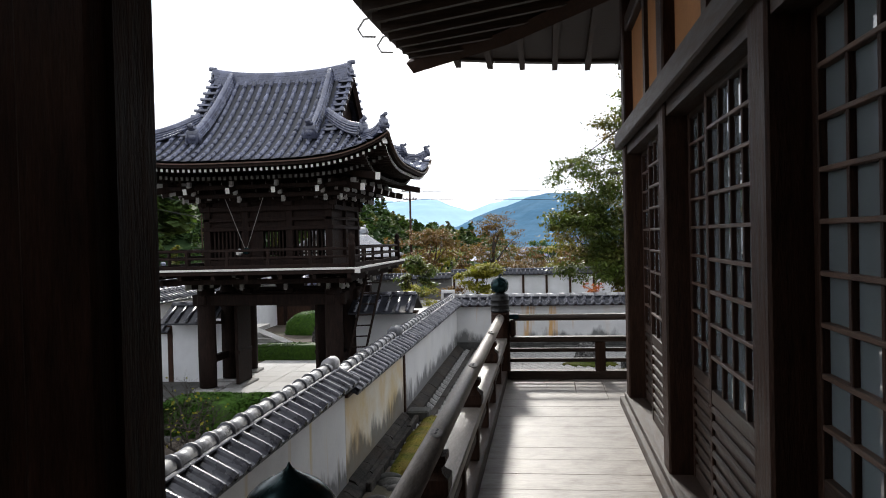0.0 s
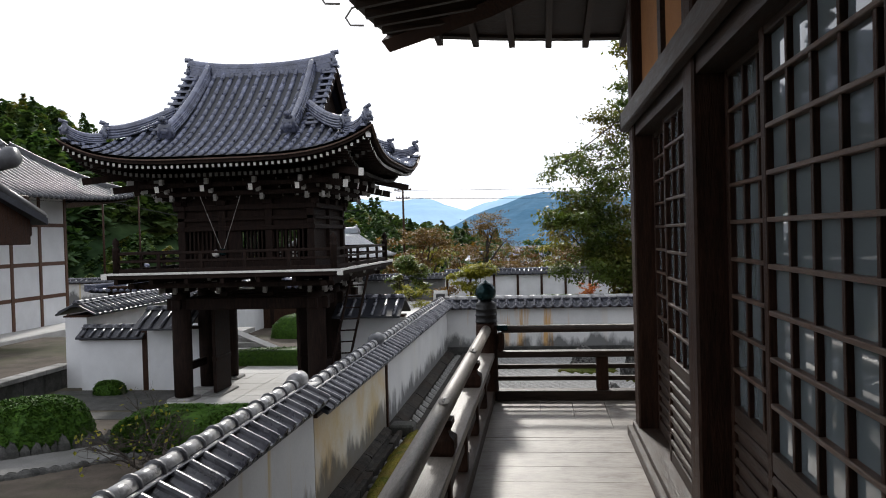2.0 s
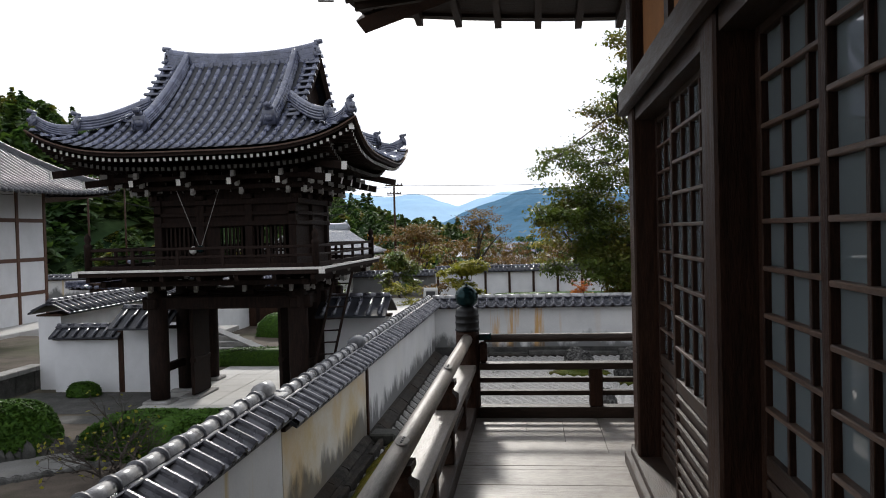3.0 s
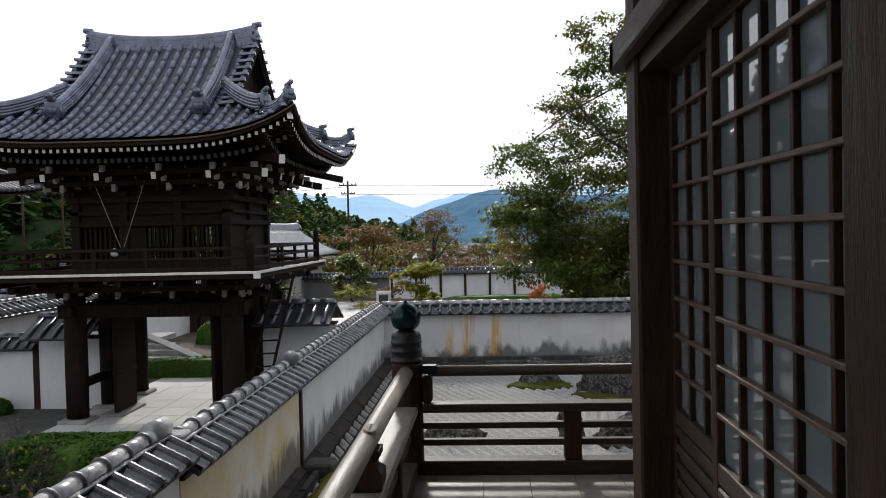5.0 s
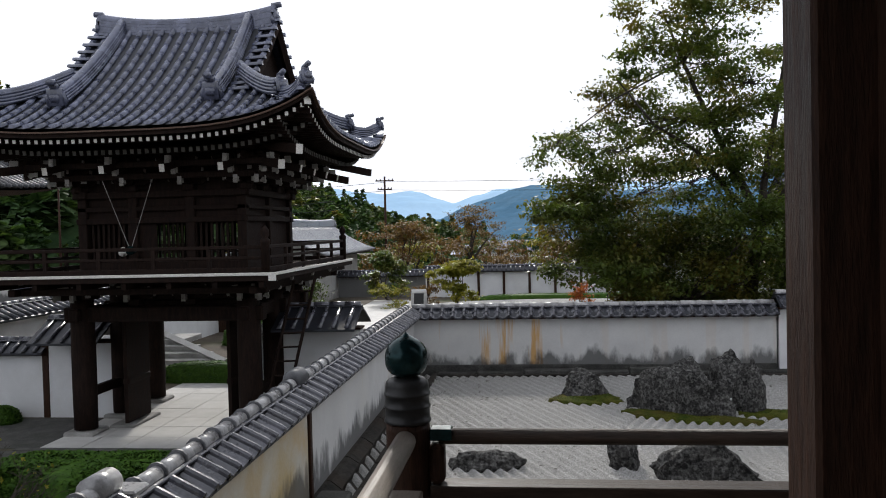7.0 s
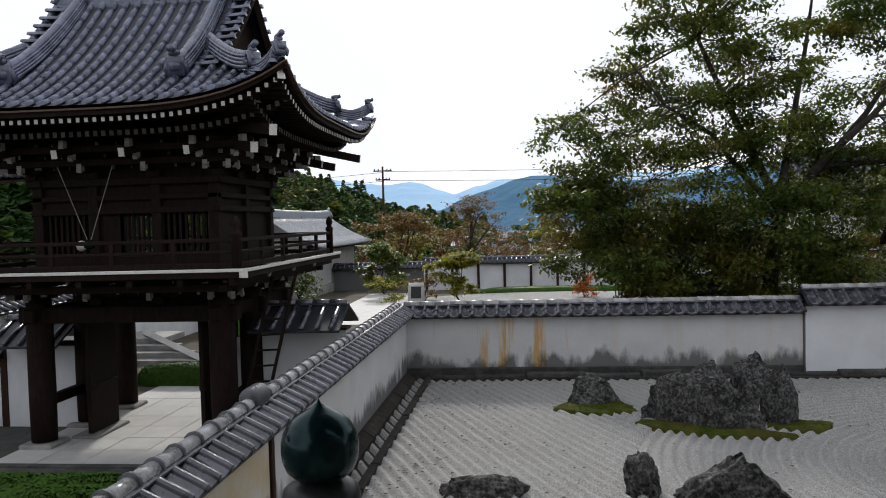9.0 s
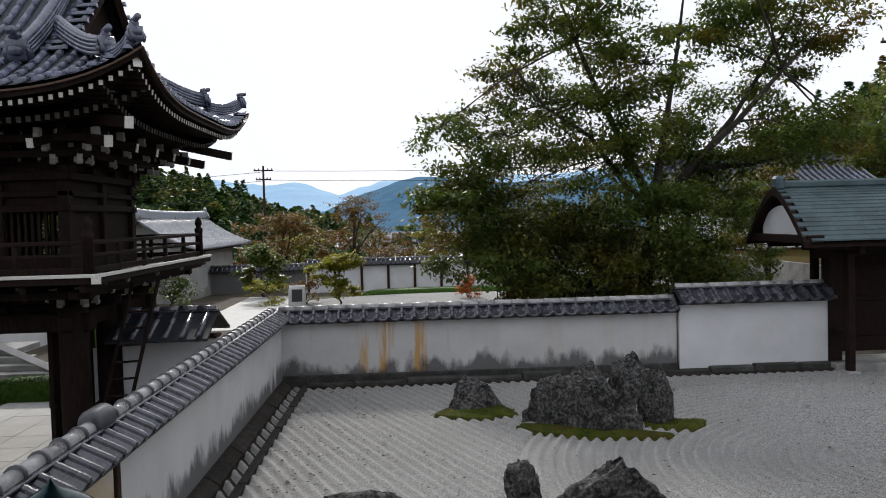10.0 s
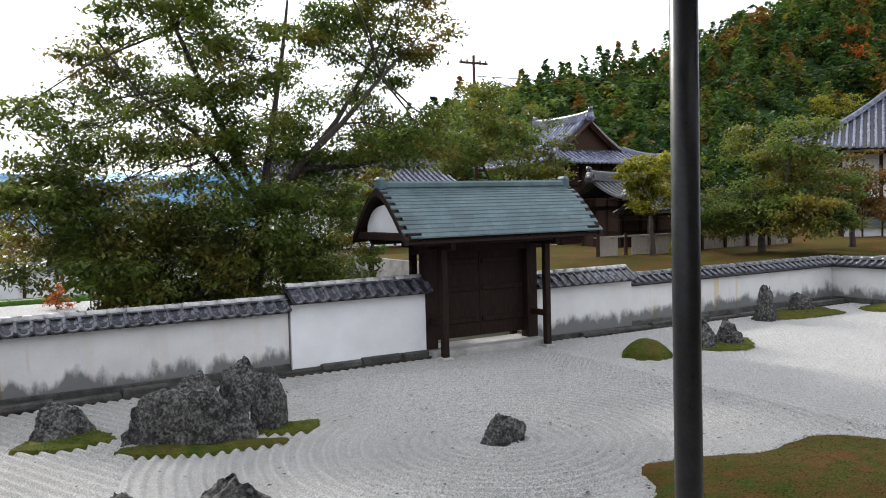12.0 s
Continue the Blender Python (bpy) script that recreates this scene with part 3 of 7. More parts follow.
# ---- the two-storey gate ----
GX, GY = -7.6, 22.78                   # middle of the gate
HX, HY = 3.85, 3.66                    # half the roof
EAVE, RISE, GABLE = 3.62, 2.75, 2.15


def slope(d):
    s = min(max(d / HY, 0), 1)
    return RISE * (0.55 * s + 0.45 * s * s)


def lift(x, y):
    return 0.62 * (min(abs(x) / HX, 1.0) * min(abs(y) / HY, 1.0)) ** 4


def roof_z(x, y, side):
    """Height of the roof at x, y from the middle; side: on a hip slope at the ends."""
    d = HX - abs(x) if side else HY - abs(y)
    return EAVE + slope(d) + lift(x, y)


gate = thing("temple_gate", "two-storey dark timber temple gate with blue grey tiled hip-and-gable roof", "gate", at=(GX, GY, COURT))


def front_edge(d):
    """How far the front slope reaches sideways at the depth d from its eave."""
    return HX - d if d < HX - GABLE else GABLE


g = Geo()
for sy in (-1, 1):
    g.grid(lambda u, v: (GX + (2 * u - 1) * front_edge(v * HY), GY + sy * (HY - v * HY), roof_z((2 * u - 1) * front_edge(v * HY), HY - v * HY, False)), 40, 30)
for sx in (-1, 1):
    g.grid(lambda u, v: (GX + sx * (HX - v * (HX - GABLE + 0.25)), GY + (2 * u - 1) * (HY - v * (HX - GABLE)), roof_z(HX - v * (HX - GABLE + 0.25), (2 * u - 1) * (HY - v * (HX - GABLE)), True)), 30, 14)
# sheet below the tile rows, coloured with the shade of their valleys
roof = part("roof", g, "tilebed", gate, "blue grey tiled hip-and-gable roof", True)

# rows of round cover tiles down each slope
STEP = 0.262
roll_mesh = half_round(0.31, 0.060, 0.066, 6).mesh("round_tile", M["tile"], True)
rest = Geo()
made = [0]


def tile_row(points, keep):
    """Round tiles laid end to end down a row of points."""
    for a, b in zip(points, points[1:]):
        f = frame_along(a, b - a) @ Matrix.Diagonal(((b - a).length / 0.30, 1, 1, 1))
        if keep and made[0] < 300:
            piece("round_tile", roll_mesh, roof, f)
            made[0] += 1
        else:
            rest.add([v.co for v in roll_mesh.vertices], [tuple(q.vertices) for q in roll_mesh.polygons], f)


def down(x, sy):
    """A row on the front or back slope at x."""
    d0 = HY if abs(x) <= GABLE else HX - abs(x)
    n = max(1, round(d0 * 1.16 / 0.30))
    return [Vector((GX + x, GY + sy * (HY - d0 * (1 - i / n) + (0.05 if i == n else 0)), roof_z(x, HY - d0 * (1 - i / n), False) + 0.012)) for i in range(n + 1)]


nx = int(HX / STEP)
for i in range(-nx, nx + 1):
    tile_row(down(i * STEP, -1), i >= -8)
    tile_row(down(i * STEP, 1), False)
ny = int(HY / STEP)
for i in range(-ny, ny + 1):
    y = i * STEP
    for sx in (-1, 1):
        d0 = min(HX - GABLE, HY - abs(y))
        n = max(1, round(d0 * 1.16 / 0.30))
        pts = [Vector((GX + sx * (HX - d0 * (1 - j / n)), GY + y, roof_z(HX - d0 * (1 - j / n), y, True) + 0.012)) for j in range(n + 1)]
        tile_row(pts, False)
part("round_tiles", rest, "tile", roof, "", True)["kind"] = "stuff"
# gable edge tiles, lying across
for sx in (-1, 1):
    for i in range(11):
        y = 2.35 * (i + 0.4) / 11
        for sy in (-1, 1):
            o = Vector((GX + sx * (GABLE - 0.36), GY + sy * y, roof_z(0, y, False) + 0.05))
            piece("gable_tile", roll_mesh, roof, frame_along(o, (sx, 0, 0.03)) @ Matrix.Diagonal((1.35, 1.15, 1.15, 1)))


def ridge_bar(pts, w, h, courses, cap=0.075):
    """A built-up tile ridge along points: stacked courses and a round cap."""
    g = Geo()
    pts = [Vector(p) for p in pts]
    for c in range(courses):
        ww = w * (1 - 0.22 * c / max(courses - 1, 1)) + (0.012 if c % 2 else 0)
        z0, z1 = h * c / courses, h * (c + 1) / courses - 0.006
        o = len(g.v)
        for i, p in enumerate(pts):
            d = (pts[min(i + 1, len(pts) - 1)] - pts[max(i - 1, 0)])
            s = Vector((-d.y, d.x, 0)).normalized() * ww / 2
            for q, z in ((-s, z0), (s, z0), (s, z1), (-s, z1)):
                g.v.append(tuple(p + q + Vector((0, 0, z))))
        for i in range(len(pts) - 1):
            for j in range(4):
                a, b = o + 4 * i + j, o + 4 * i + (j + 1) % 4
                g.f.append((a, b, b + 4, a + 4))
        g.f += [(o, o + 1, o + 2, o + 3), (o + 4 * len(pts) - 4, o + 4 * len(pts) - 3, o + 4 * len(pts) - 2, o + 4 * len(pts) - 1)]
    g.tube([p + Vector((0, 0, h)) for p in pts], cap, 8)
    return g


def ridge_end(p, d, s):
    """A demon-faced ridge end tile, plainly shaped: plate, brow, horned top."""
    g = Geo()
    m = frame_along(p, d)
    g.box(-0.06, 0.07, -0.17 * s, 0.17 * s, -0.12 * s, 0.26 * s, 0.03 * s, m)
    g.box(-0.03, 0.12, -0.11 * s, 0.11 * s, -0.02 * s, 0.15 * s, 0.04 * s, m)
    g.box(-0.05, 0.06, -0.10 * s, 0.10 * s, 0.24 * s, 0.36 * s, 0.03 * s, m)
    for k in (-1, 1):
        g.tube([m @ Vector((0, k * 0.15 * s, 0.15 * s)), m @ Vector((0, k * 0.21 * s, 0.0)), m @ Vector((0.02, k * 0.17 * s, -0.13 * s))], [0.05 * s, 0.06 * s, 0.035 * s], 6)
    g.tube([m @ Vector((-0.05, 0, 0.37 * s)), m @ Vector((0.16, 0, 0.40 * s))], 0.075 * s, 8)
    return g


RZ = EAVE + RISE
top = [(GX + x, GY, RZ - 0.32 + 0.20 * (abs(x) / 2.08) ** 2.4) for x in [2.08 * (i / 8 - 1) for i in range(17)]]
part("main_ridge", ridge_bar(top, 0.34, 0.42, 6, 0.085), "tile", roof, "tall tiled main ridge")
for sx in (-1, 1):
    part("ridge_end", ridge_end(Vector((GX + sx * 2.06, GY, RZ + 0.03)), (sx, 0, 0), 0.88), "tile", roof, "horned ridge end tile", True)
    for sy in (-1, 1):
        pts = []
        for i in range(13):
            y = 0.12 + i / 12 * 2.45
            pts.append((GX + sx * (1.50 + 0.10 * (i / 12)), GY + sy * y, roof_z(1.5, y, False) + 0.02 + 0.06 * (i / 12) ** 3))
        part("descending_ridge", ridge_bar(pts, 0.26, 0.24, 4, 0.09), "tile", roof, "", True)
        part("ridge_end", ridge_end(Vector(pts[-1]) + Vector((0, sy * 0.05, 0.06)), (0, sy, -0.3), 0.95), "tile", roof, "dark horned ridge end tile", True)
        for k, (a, b, h) in enumerate(((0.06, 0.62, 0.26), (0.64, 0.93, 0.20))):
            pts = []
            for i in range(9):
                t = a + (b - a) * i / 8
                x, y = GABLE - 0.45 + t * (HX - GABLE + 0.45), (HY - HX + GABLE) - 0.45 + t * (HX - GABLE + 0.45)
                zz = max(roof_z(x, y, True), roof_z(x, y, False))
                pts.append((GX + sx * x, GY + sy * y, zz + 0.02 + 0.10 * (i / 8) ** 3))
            part("corner_ridge", ridge_bar(pts, 0.22, h, 4, 0.07), "tile", roof, "", True)
            part("ridge_end", ridge_end(Vector(pts[-1]) + Vector((sx * 0.05, sy * 0.05, 0.1)), (sx, sy, 0.3), 0.62 if k else 0.72), "tile", roof, "", True)

# gables
g = Geo()
for sx in (-1, 1):
    g = Geo()
    x0 = GX + sx * (GABLE - 0.30)
    zb = roof_z(GABLE, 0, True) + 0.02
    n = 12
    prof = [(-1.85 + 3.7 * i / n) for i in range(n + 1)]
    o = len(g.v)
    for y in prof:
        g.v += [(x0, GY + y, zb), (x0, GY + y, max(zb + 0.01, roof_z(0, y, False) - 0.10))]
    for i in range(n):
        g.f.append((o + 2 * i, o + 2 * i + 2, o + 2 * i + 3, o + 2 * i + 1))
    part("gable_wall", g, "gatewood", gate)
for sx in (-1, 1):
    for sy in (-1, 1):
        pts = [Vector((GX + sx * (GABLE - 0.05), GY + sy * y, roof_z(0, y, False) - 0.10)) for y in (0, 0.6, 1.2, 1.8, 2.25)]
        part("bargeboard", Geo().tube(pts, 0.10, 4), "gatewood", gate)

# eave boards, two rows of rafters with whitened ends (inner row's shade painted in), under side
g = Geo()
for sy in (-1, 1):
    g.grid(lambda u, v: (GX + (2 * u - 1) * (HX - v * 2.0), GY + sy * (HY - 0.04 - v * 2.0), EAVE - 0.10 - v * 0.05 + lift((2 * u - 1) * HX, HY) * (1 - v) ** 1.5), 40, 6)
for sx in (-1, 1):
    g.grid(lambda u, v: (GX + sx * (HX - 0.04 - v * 2.0), GY + (2 * u - 1) * (HY - v * 2.0), EAVE - 0.10 - v * 0.05 + lift(HX, (2 * u - 1) * HY) * (1 - v) ** 1.5), 40, 6)
part("soffit", g, "gatewood", gate)
for nm, off, dz, hh, mat in (("eave_edge", -0.02, -0.09, 0.03, "muntin"), ("eave_board", 0.03, -0.17, 0.08, "gatewood")):
    for s in (-1, 1):
        for along in (0, 1):
            g, h = Geo(), (HX if along else HY)
            for i in range(41):
                t = i / 20 - 1
                for q, z in ((-0.03, 0), (0.03, 0), (0.03, hh), (-0.03, hh)):
                    if along:
                        g.v.append((GX + s * (HX - off + q), GY + t * (HY - off), EAVE + dz + z + lift(HX, t * HY)))
                    else:
                        g.v.append((GX + t * (HX - off), GY + s * (HY - off + q), EAVE + dz + z + lift(t * HX, HY)))
            for i in range(40):
                for j in range(4):
                    a, b = 4 * i + j, 4 * i + (j + 1) % 4
                    g.f.append((a, b, b + 4, a + 4))
            g.f += [(0, 1, 2, 3), (160, 161, 162, 163)]
            part(nm, g, mat, gate)
_r = Geo().box(0, 1.55, -0.038, 0.038, -0.045, 0.045)
rafter_mesh = _r.mesh("rafter", M["gatewood"])
_e = Geo().box(-0.006, 0.0, -0.030, 0.030, -0.036, 0.036)
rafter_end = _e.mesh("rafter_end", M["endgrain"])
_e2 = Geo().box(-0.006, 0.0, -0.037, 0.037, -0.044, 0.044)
rafter_end_shaded = _e2.mesh("rafter_end", M["endshade"])
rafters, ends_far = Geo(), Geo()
for row, (back, dz, emesh) in enumerate(((0.10, -0.235, rafter_end), (0.62, -0.40, rafter_end_shaded))):
    for i in range(-25, 26):
        x = i * (HX - 0.12) / 25.5
        for sy in (-1, 1):
            z = EAVE + dz + lift(x, HY) * (1.0 - 0.12 * row)
            lim = 1.0 if abs(x) < HX - 1.7 else max(0.12, (HX - abs(x)) / 1.7)
            f = frame_along(Vector((GX + x, GY + sy * (HY - back), z)), (0, -sy, 0.10)) 
            if sy < 0:
                piece("rafter", rafter_mesh, gate, f @ Matrix.Diagonal((lim, 1, 1, 1)))
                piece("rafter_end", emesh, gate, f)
            else:
                rafters.add([v.co for v in rafter_mesh.vertices], [tuple(q.vertices) for q in rafter_mesh.polygons], f @ Matrix.Diagonal((lim, 1, 1, 1)))
        y = i * (HY - 0.12) / 25.5
        for sx in (-1, 1):
            z = EAVE + dz + lift(HX, y) * (1.0 - 0.12 * row)
            lim = 1.0 if abs(y) < HY - 1.7 else max(0.12, (HY - abs(y)) / 1.7)
            f = frame_along(Vector((GX + sx * (HX - back), GY + y, z)), (-sx, 0, 0.10))
            if sx > 0:
                piece("rafter", rafter_mesh, gate, f @ Matrix.Diagonal((lim, 1, 1, 1)))
                piece("rafter_end", emesh, gate, f)
            else:
                rafters.add([v.co for v in rafter_mesh.vertices], [tuple(q.vertices) for q in rafter_mesh.polygons], f @ Matrix.Diagonal((lim, 1, 1, 1)))
part("rafter_rest", rafters, "gatewood", gate)["kind"] = "stuff"

# pillars and beams of the lower storey
BX, BY = 1.83, 1.60
FLOOR2 = 0.87
pillar_mesh = Geo().turned(0, 0, [(0.24, COURT + 0.12), (0.25, COURT + 1.0), (0.245, 0.0), (0.23, 0.30)], 16).mesh("pillar", M["gatewood"], True)
base_mesh = Geo().box(-0.34, 0.34, -0.34, 0.34, COURT - 0.1, COURT + 0.10, 0.03).mesh("pillar_base", M["stone"])
for sx in (-1, 1):
    for sy in (-1, 0, 1):
        piece("pillar", pillar_mesh, gate, Matrix.Translation((GX + sx * BX, GY + sy * BY, 0)))
        piece("pillar_base", base_mesh, gate, Matrix.Translation((GX + sx * BX, GY + sy * BY, 0)))["label"] = "pale stone pillar base"
for sy in (-1, 0, 1):
    part("tie_beam", Geo().box(GX - BX - 0.35, GX + BX + 0.35, GY + sy * BY - 0.14, GY + sy * BY + 0.14, -0.20, 0.12, 0.03), "gatewood", gate)
for sx in (-1, 1):
    part("tie_beam", Geo().box(GX + sx * BX - 0.12, GX + sx * BX + 0.12, GY - BY - 0.35, GY + BY + 0.35, -0.18, 0.10, 0.03), "gatewood", gate)
    part("low_rail", Geo().box(GX + sx * BX - 0.07, GX + sx * BX + 0.07, GY - BY, GY, COURT + 0.75, COURT + 0.95, 0.01), "gatewood", gate)
# open door leaves and fixed side panels
for sx in (-1, 1):
    lx = GX + sx * 1.18
    leaf = part("door_leaf", Geo().box(lx - 0.045, lx + 0.045, GY - 1.10, GY - 0.06, COURT + 0.10, -0.22, 0.01), "gatewood", gate, "open dark plank door leaf")
    part("cross_bar", Geo().box(lx - 0.075, lx + 0.075, GY - 1.08, GY - 0.08, COURT + 0.95, COURT + 1.07, 0.01), "gatewood", leaf)
    part("threshold_block", Geo().box(lx - 0.35, lx + 0.2, GY - 1.20, GY + 0.1, COURT - 0.05, COURT + 0.08, 0.02), "stone", gate, "pale stone threshold block")
    part("jamb", Geo().box(GX + sx * 1.36 - 0.13, GX + sx * 1.36 + 0.13, GY - 0.13, GY + 0.13, COURT, -0.2, 0.015), "gatewood", gate)
    part("side_panel", Geo().box(min(GX + sx * 1.5, GX + sx * 1.83), max(GX + sx * 1.5, GX + sx * 1.83), GY - 0.03, GY + 0.03, COURT + 0.2, -0.75), "plasterclean", gate, "white plaster side panel")
part("lock_plate", Geo().box(GX - 1.50, GX - 1.38, GY - 0.18, GY - 0.13, COURT + 1.25, COURT + 1.55, 0.01), "endgrey", gate, "grey paper plate on the jamb")

# carved bracket sets: blocks and boat-shaped arms, with pale carved ends
def arm(length, h, w):
    n = 6
    low = [(-length + (length * 0.35) * (1 - math.cos(math.pi / 2 * i / n)), h - h * math.sin(math.pi / 2 * i / n)) for i in range(n + 1)]
    return [(x, z) for x, z in low] + [(-x, z) for x, z in low[::-1]]


def nose(out, h):
    """A carved nose in x and z, pointing to +x."""
    return [(0, 0), (out * 0.55, 0), (out * 0.62, -h * 0.28), (out * 0.84, -h * 0.22), (out, h * 0.22), (out * 0.86, h * 0.30), (out * 0.88, h), (0, h)]


def bracket():
    """Meshes of a bracket set whose wall face is x 0, reaching to +x."""
    dark = Geo()
    dark.box(-0.12, 0.12, -0.13, 0.13, 0.0, 0.15, 0.025)
    for k in range(3):
        o = 0.02 + k * 0.27
        z = 0.15 + k * 0.19
        dark.box(-0.1, o + 0.34, -0.05, 0.05, z, z + 0.13, 0.015)
        m = Matrix.Translation((o, 0, z)) @ Matrix.Rotation(math.pi / 2, 4, "Z")
        dark.prism(arm(0.42, 0.13, 0.1), -0.05, 0.05, m)
        for t in (-0.36, 0, 0.36):
            dark.box(o - 0.07, o + 0.07, t - 0.07, t + 0.07, z + 0.13, z + 0.20, 0.015)
    return dark


br_dark = bracket().mesh("bracket", M["gatewood"])
nose_end = Geo().prism(nose(0.13, 0.13), -0.045, 0.045).mesh("carved_end", M["endgrey"])
arm_end = Geo().box(-0.045, 0.045, -0.006, 0.006, 0.05, 0.125).mesh("arm_end", M["endgrey"])


def bracket_set(m):
    """A bracket with its pale carved noses and arm ends."""
    b = piece("bracket", br_dark, gate, m)
    for k in range(3):
        o, z = 0.02 + k * 0.27, 0.15 + k * 0.19
        piece("carved_end", nose_end, b, Matrix.Translation((o + 0.34, 0, z)))
        for t in (-1, 1):
            piece("arm_end", arm_end, b, Matrix.Translation((o, t * 0.425, z)))


tail = Geo().box(-0.4, 0.62, -0.055, 0.055, -0.07, 0.07, 0.01).mesh("tail_rafter", M["gatewood"])
tail_end = Geo().box(0.62, 0.632, -0.052, 0.052, -0.075, 0.075).mesh("whitened_end", M["endgrain"])


def bracket_row(level, ex, ey, spots_x, spots_y, tails, sc=1.0):
    for sy, rot in ((-1, -90), (1, 90)):
        for x in spots_x:
            m = Matrix.Translation((GX + x, GY + sy * ey, level)) @ Matrix.Rotation(radians(rot), 4, "Z") @ Matrix.Diagonal((sc, sc, sc, 1))
            bracket_set(m)
            if tails:
                t = m @ Matrix.Translation((0.62, 0.0, 0.52)) @ Matrix.Rotation(radians(12), 4, "Y")
                piece("tail_rafter", tail, gate, t)
                piece("whitened_end", tail_end, gate, t)
    for sx, rot in ((-1, 180), (1, 0)):
        for y in spots_y:
            m = Matrix.Translation((GX + sx * ex, GY + y, level)) @ Matrix.Rotation(radians(rot), 4, "Z") @ Matrix.Diagonal((sc, sc, sc, 1))
            bracket_set(m)
            if tails:
                t = m @ Matrix.Translation((0.62, 0.0, 0.52)) @ Matrix.Rotation(radians(12), 4, "Y")
                piece("tail_rafter", tail, gate, t)
                piece("whitened_end", tail_end, gate, t)
    for sx in (-1, 1):
        for sy in (-1, 1):
            m = Matrix.Translation((GX + sx * ex, GY + sy * ey, level)) @ Matrix.Rotation(math.atan2(sy, sx), 4, "Z") @ Matrix.Diagonal((1.3 * sc, sc, sc, 1))
            bracket_set(m)
            if tails:
                for k in range(2):
                    t = m @ Matrix.Translation((0.75 + 0.55 * k, 0.0, 0.50 + 0.22 * k)) @ Matrix.Rotation(radians(8), 4, "Y") @ Matrix.Diagonal((0.9, 1.3, 1.2, 1))
                    piece("tail_rafter", tail, gate, t)
                    piece("whitened_end", tail_end, gate, t)


bracket_row(2.52, 1.80, 1.58, (-1.80, -0.62, 0.62, 1.80), (-1.58, -0.52, 0.52, 1.58), True)
bracket_row(0.13, 1.80, 1.58, (-1.80, -0.62, 0.62, 1.80), (-1.58, 0.0, 1.58), False, 0.98)
for z0, z1, o in ((2.98, 3.10, 0.72), (2.76, 2.88, 0.40)):
    for sy in (-1, 1):
        part("purlin", Geo().box(GX - 1.8 - o, GX + 1.8 + o, GY + sy * (1.58 + o) - 0.06, GY + sy * (1.58 + o) + 0.06, z0, z1, 0.01), "gatewood", gate)
    for sx in (-1, 1):
        part("purlin", Geo().box(GX + sx * (1.8 + o) - 0.06, GX + sx * (1.8 + o) + 0.06, GY - 1.58 - o, GY + 1.58 + o, z0 + 0.003, z1 + 0.003, 0.01), "gatewood", gate)
part("attic_box", Geo().box(GX - 1.75, GX + 1.75, GY - 1.52, GY + 1.52, 2.5, 3.55), "gatewood", gate)
# near and far corners: long hip rafters with whitened ends
for sx in (-1, 1):
    for sy in (-1, 1):
        a = Vector((GX + sx * 1.7, GY + sy * 1.6, 3.25))
        for back, dz in ((0.10, -0.25), (0.70, -0.42)):
            b = Vector((GX + sx * (HX - back), GY + sy * (HY - back), EAVE + dz + 0.62 * (1 - 0.15 * (back > 0.3))))
            m = frame_along(b, a - b)
            part("hip_rafter", Geo().box(0, (a - b).length, -0.07, 0.07, -0.10, 0.10, 0.01, m), "gatewood", gate)
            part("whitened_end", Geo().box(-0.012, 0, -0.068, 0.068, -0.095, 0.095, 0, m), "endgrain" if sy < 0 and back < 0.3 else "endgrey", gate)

# upper storey: posts, rails, barred windows
for sx in (-1, -0.36, 0.36, 1):
    for sy in (-1, 1):
        part("post", Geo().box(GX + sx * 1.75 - 0.10, GX + sx * 1.75 + 0.10, GY + sy * 1.52 - 0.10, GY + sy * 1.52 + 0.10, FLOOR2 - 0.02, 2.5, 0.015), "gatewood", gate)
for sx in (-1, 1):
    part("post", Geo().box(GX + sx * 1.75 - 0.10, GX + sx * 1.75 + 0.10, GY - 0.1, GY + 0.1, FLOOR2 - 0.02, 2.5, 0.015), "gatewood", gate)
for z0, z1, o in ((0.85, 1.05, 0.06), (1.86, 1.98, 0.10), (2.12, 2.22, 0.07), (2.40, 2.54, 0.16)):
    for sy in (-1, 1):
        part("rail", Geo().box(GX - 1.78 - o, GX + 1.78 + o, GY + sy * 1.52 - 0.06 - o * 0.5, GY + sy * 1.52 + 0.06 + o * 0.5, z0, z1, 0.012), "gatewood", gate)
    for sx in (-1, 1):
        part("rail", Geo().box(GX + sx * 1.75 - 0.06 - o * 0.5, GX + sx * 1.75 + 0.06 + o * 0.5, GY - 1.55 - o, GY + 1.55 + o, z0 + 0.003, z1 + 0.003, 0.012), "gatewood", gate)
for sy in (-1, 1):
    part("boarding", Geo().box(GX - 1.75, GX + 1.75, GY + sy * 1.50 - 0.02, GY + sy * 1.50 + 0.02, 1.98, 2.45), "gatewood", gate)
    part("boarding", Geo().box(GX - 0.72, GX - 0.15, GY + sy * 1.50 - 0.02, GY + sy * 1.50 + 0.02, 1.05, 1.86), "gatewood", gate, "dark boarded panel")
    for i in range(8):
        for xo in (-1.55, 0.72):
            x = GX + xo + 0.115 * i
            part("window_bar", Geo().box(x - 0.024, x + 0.024, GY + sy * 1.52 - 0.03, GY + sy * 1.52 + 0.03, 1.05, 1.86), "gatewood", gate)
    for i in range(5):
        x = GX + 0.02 + 0.10 * i
        part("window_bar", Geo().box(x - 0.018, x + 0.018, GY + sy * 1.52 - 0.02, GY + sy * 1.52 + 0.02, 1.05, 1.86), "gatewood", gate)
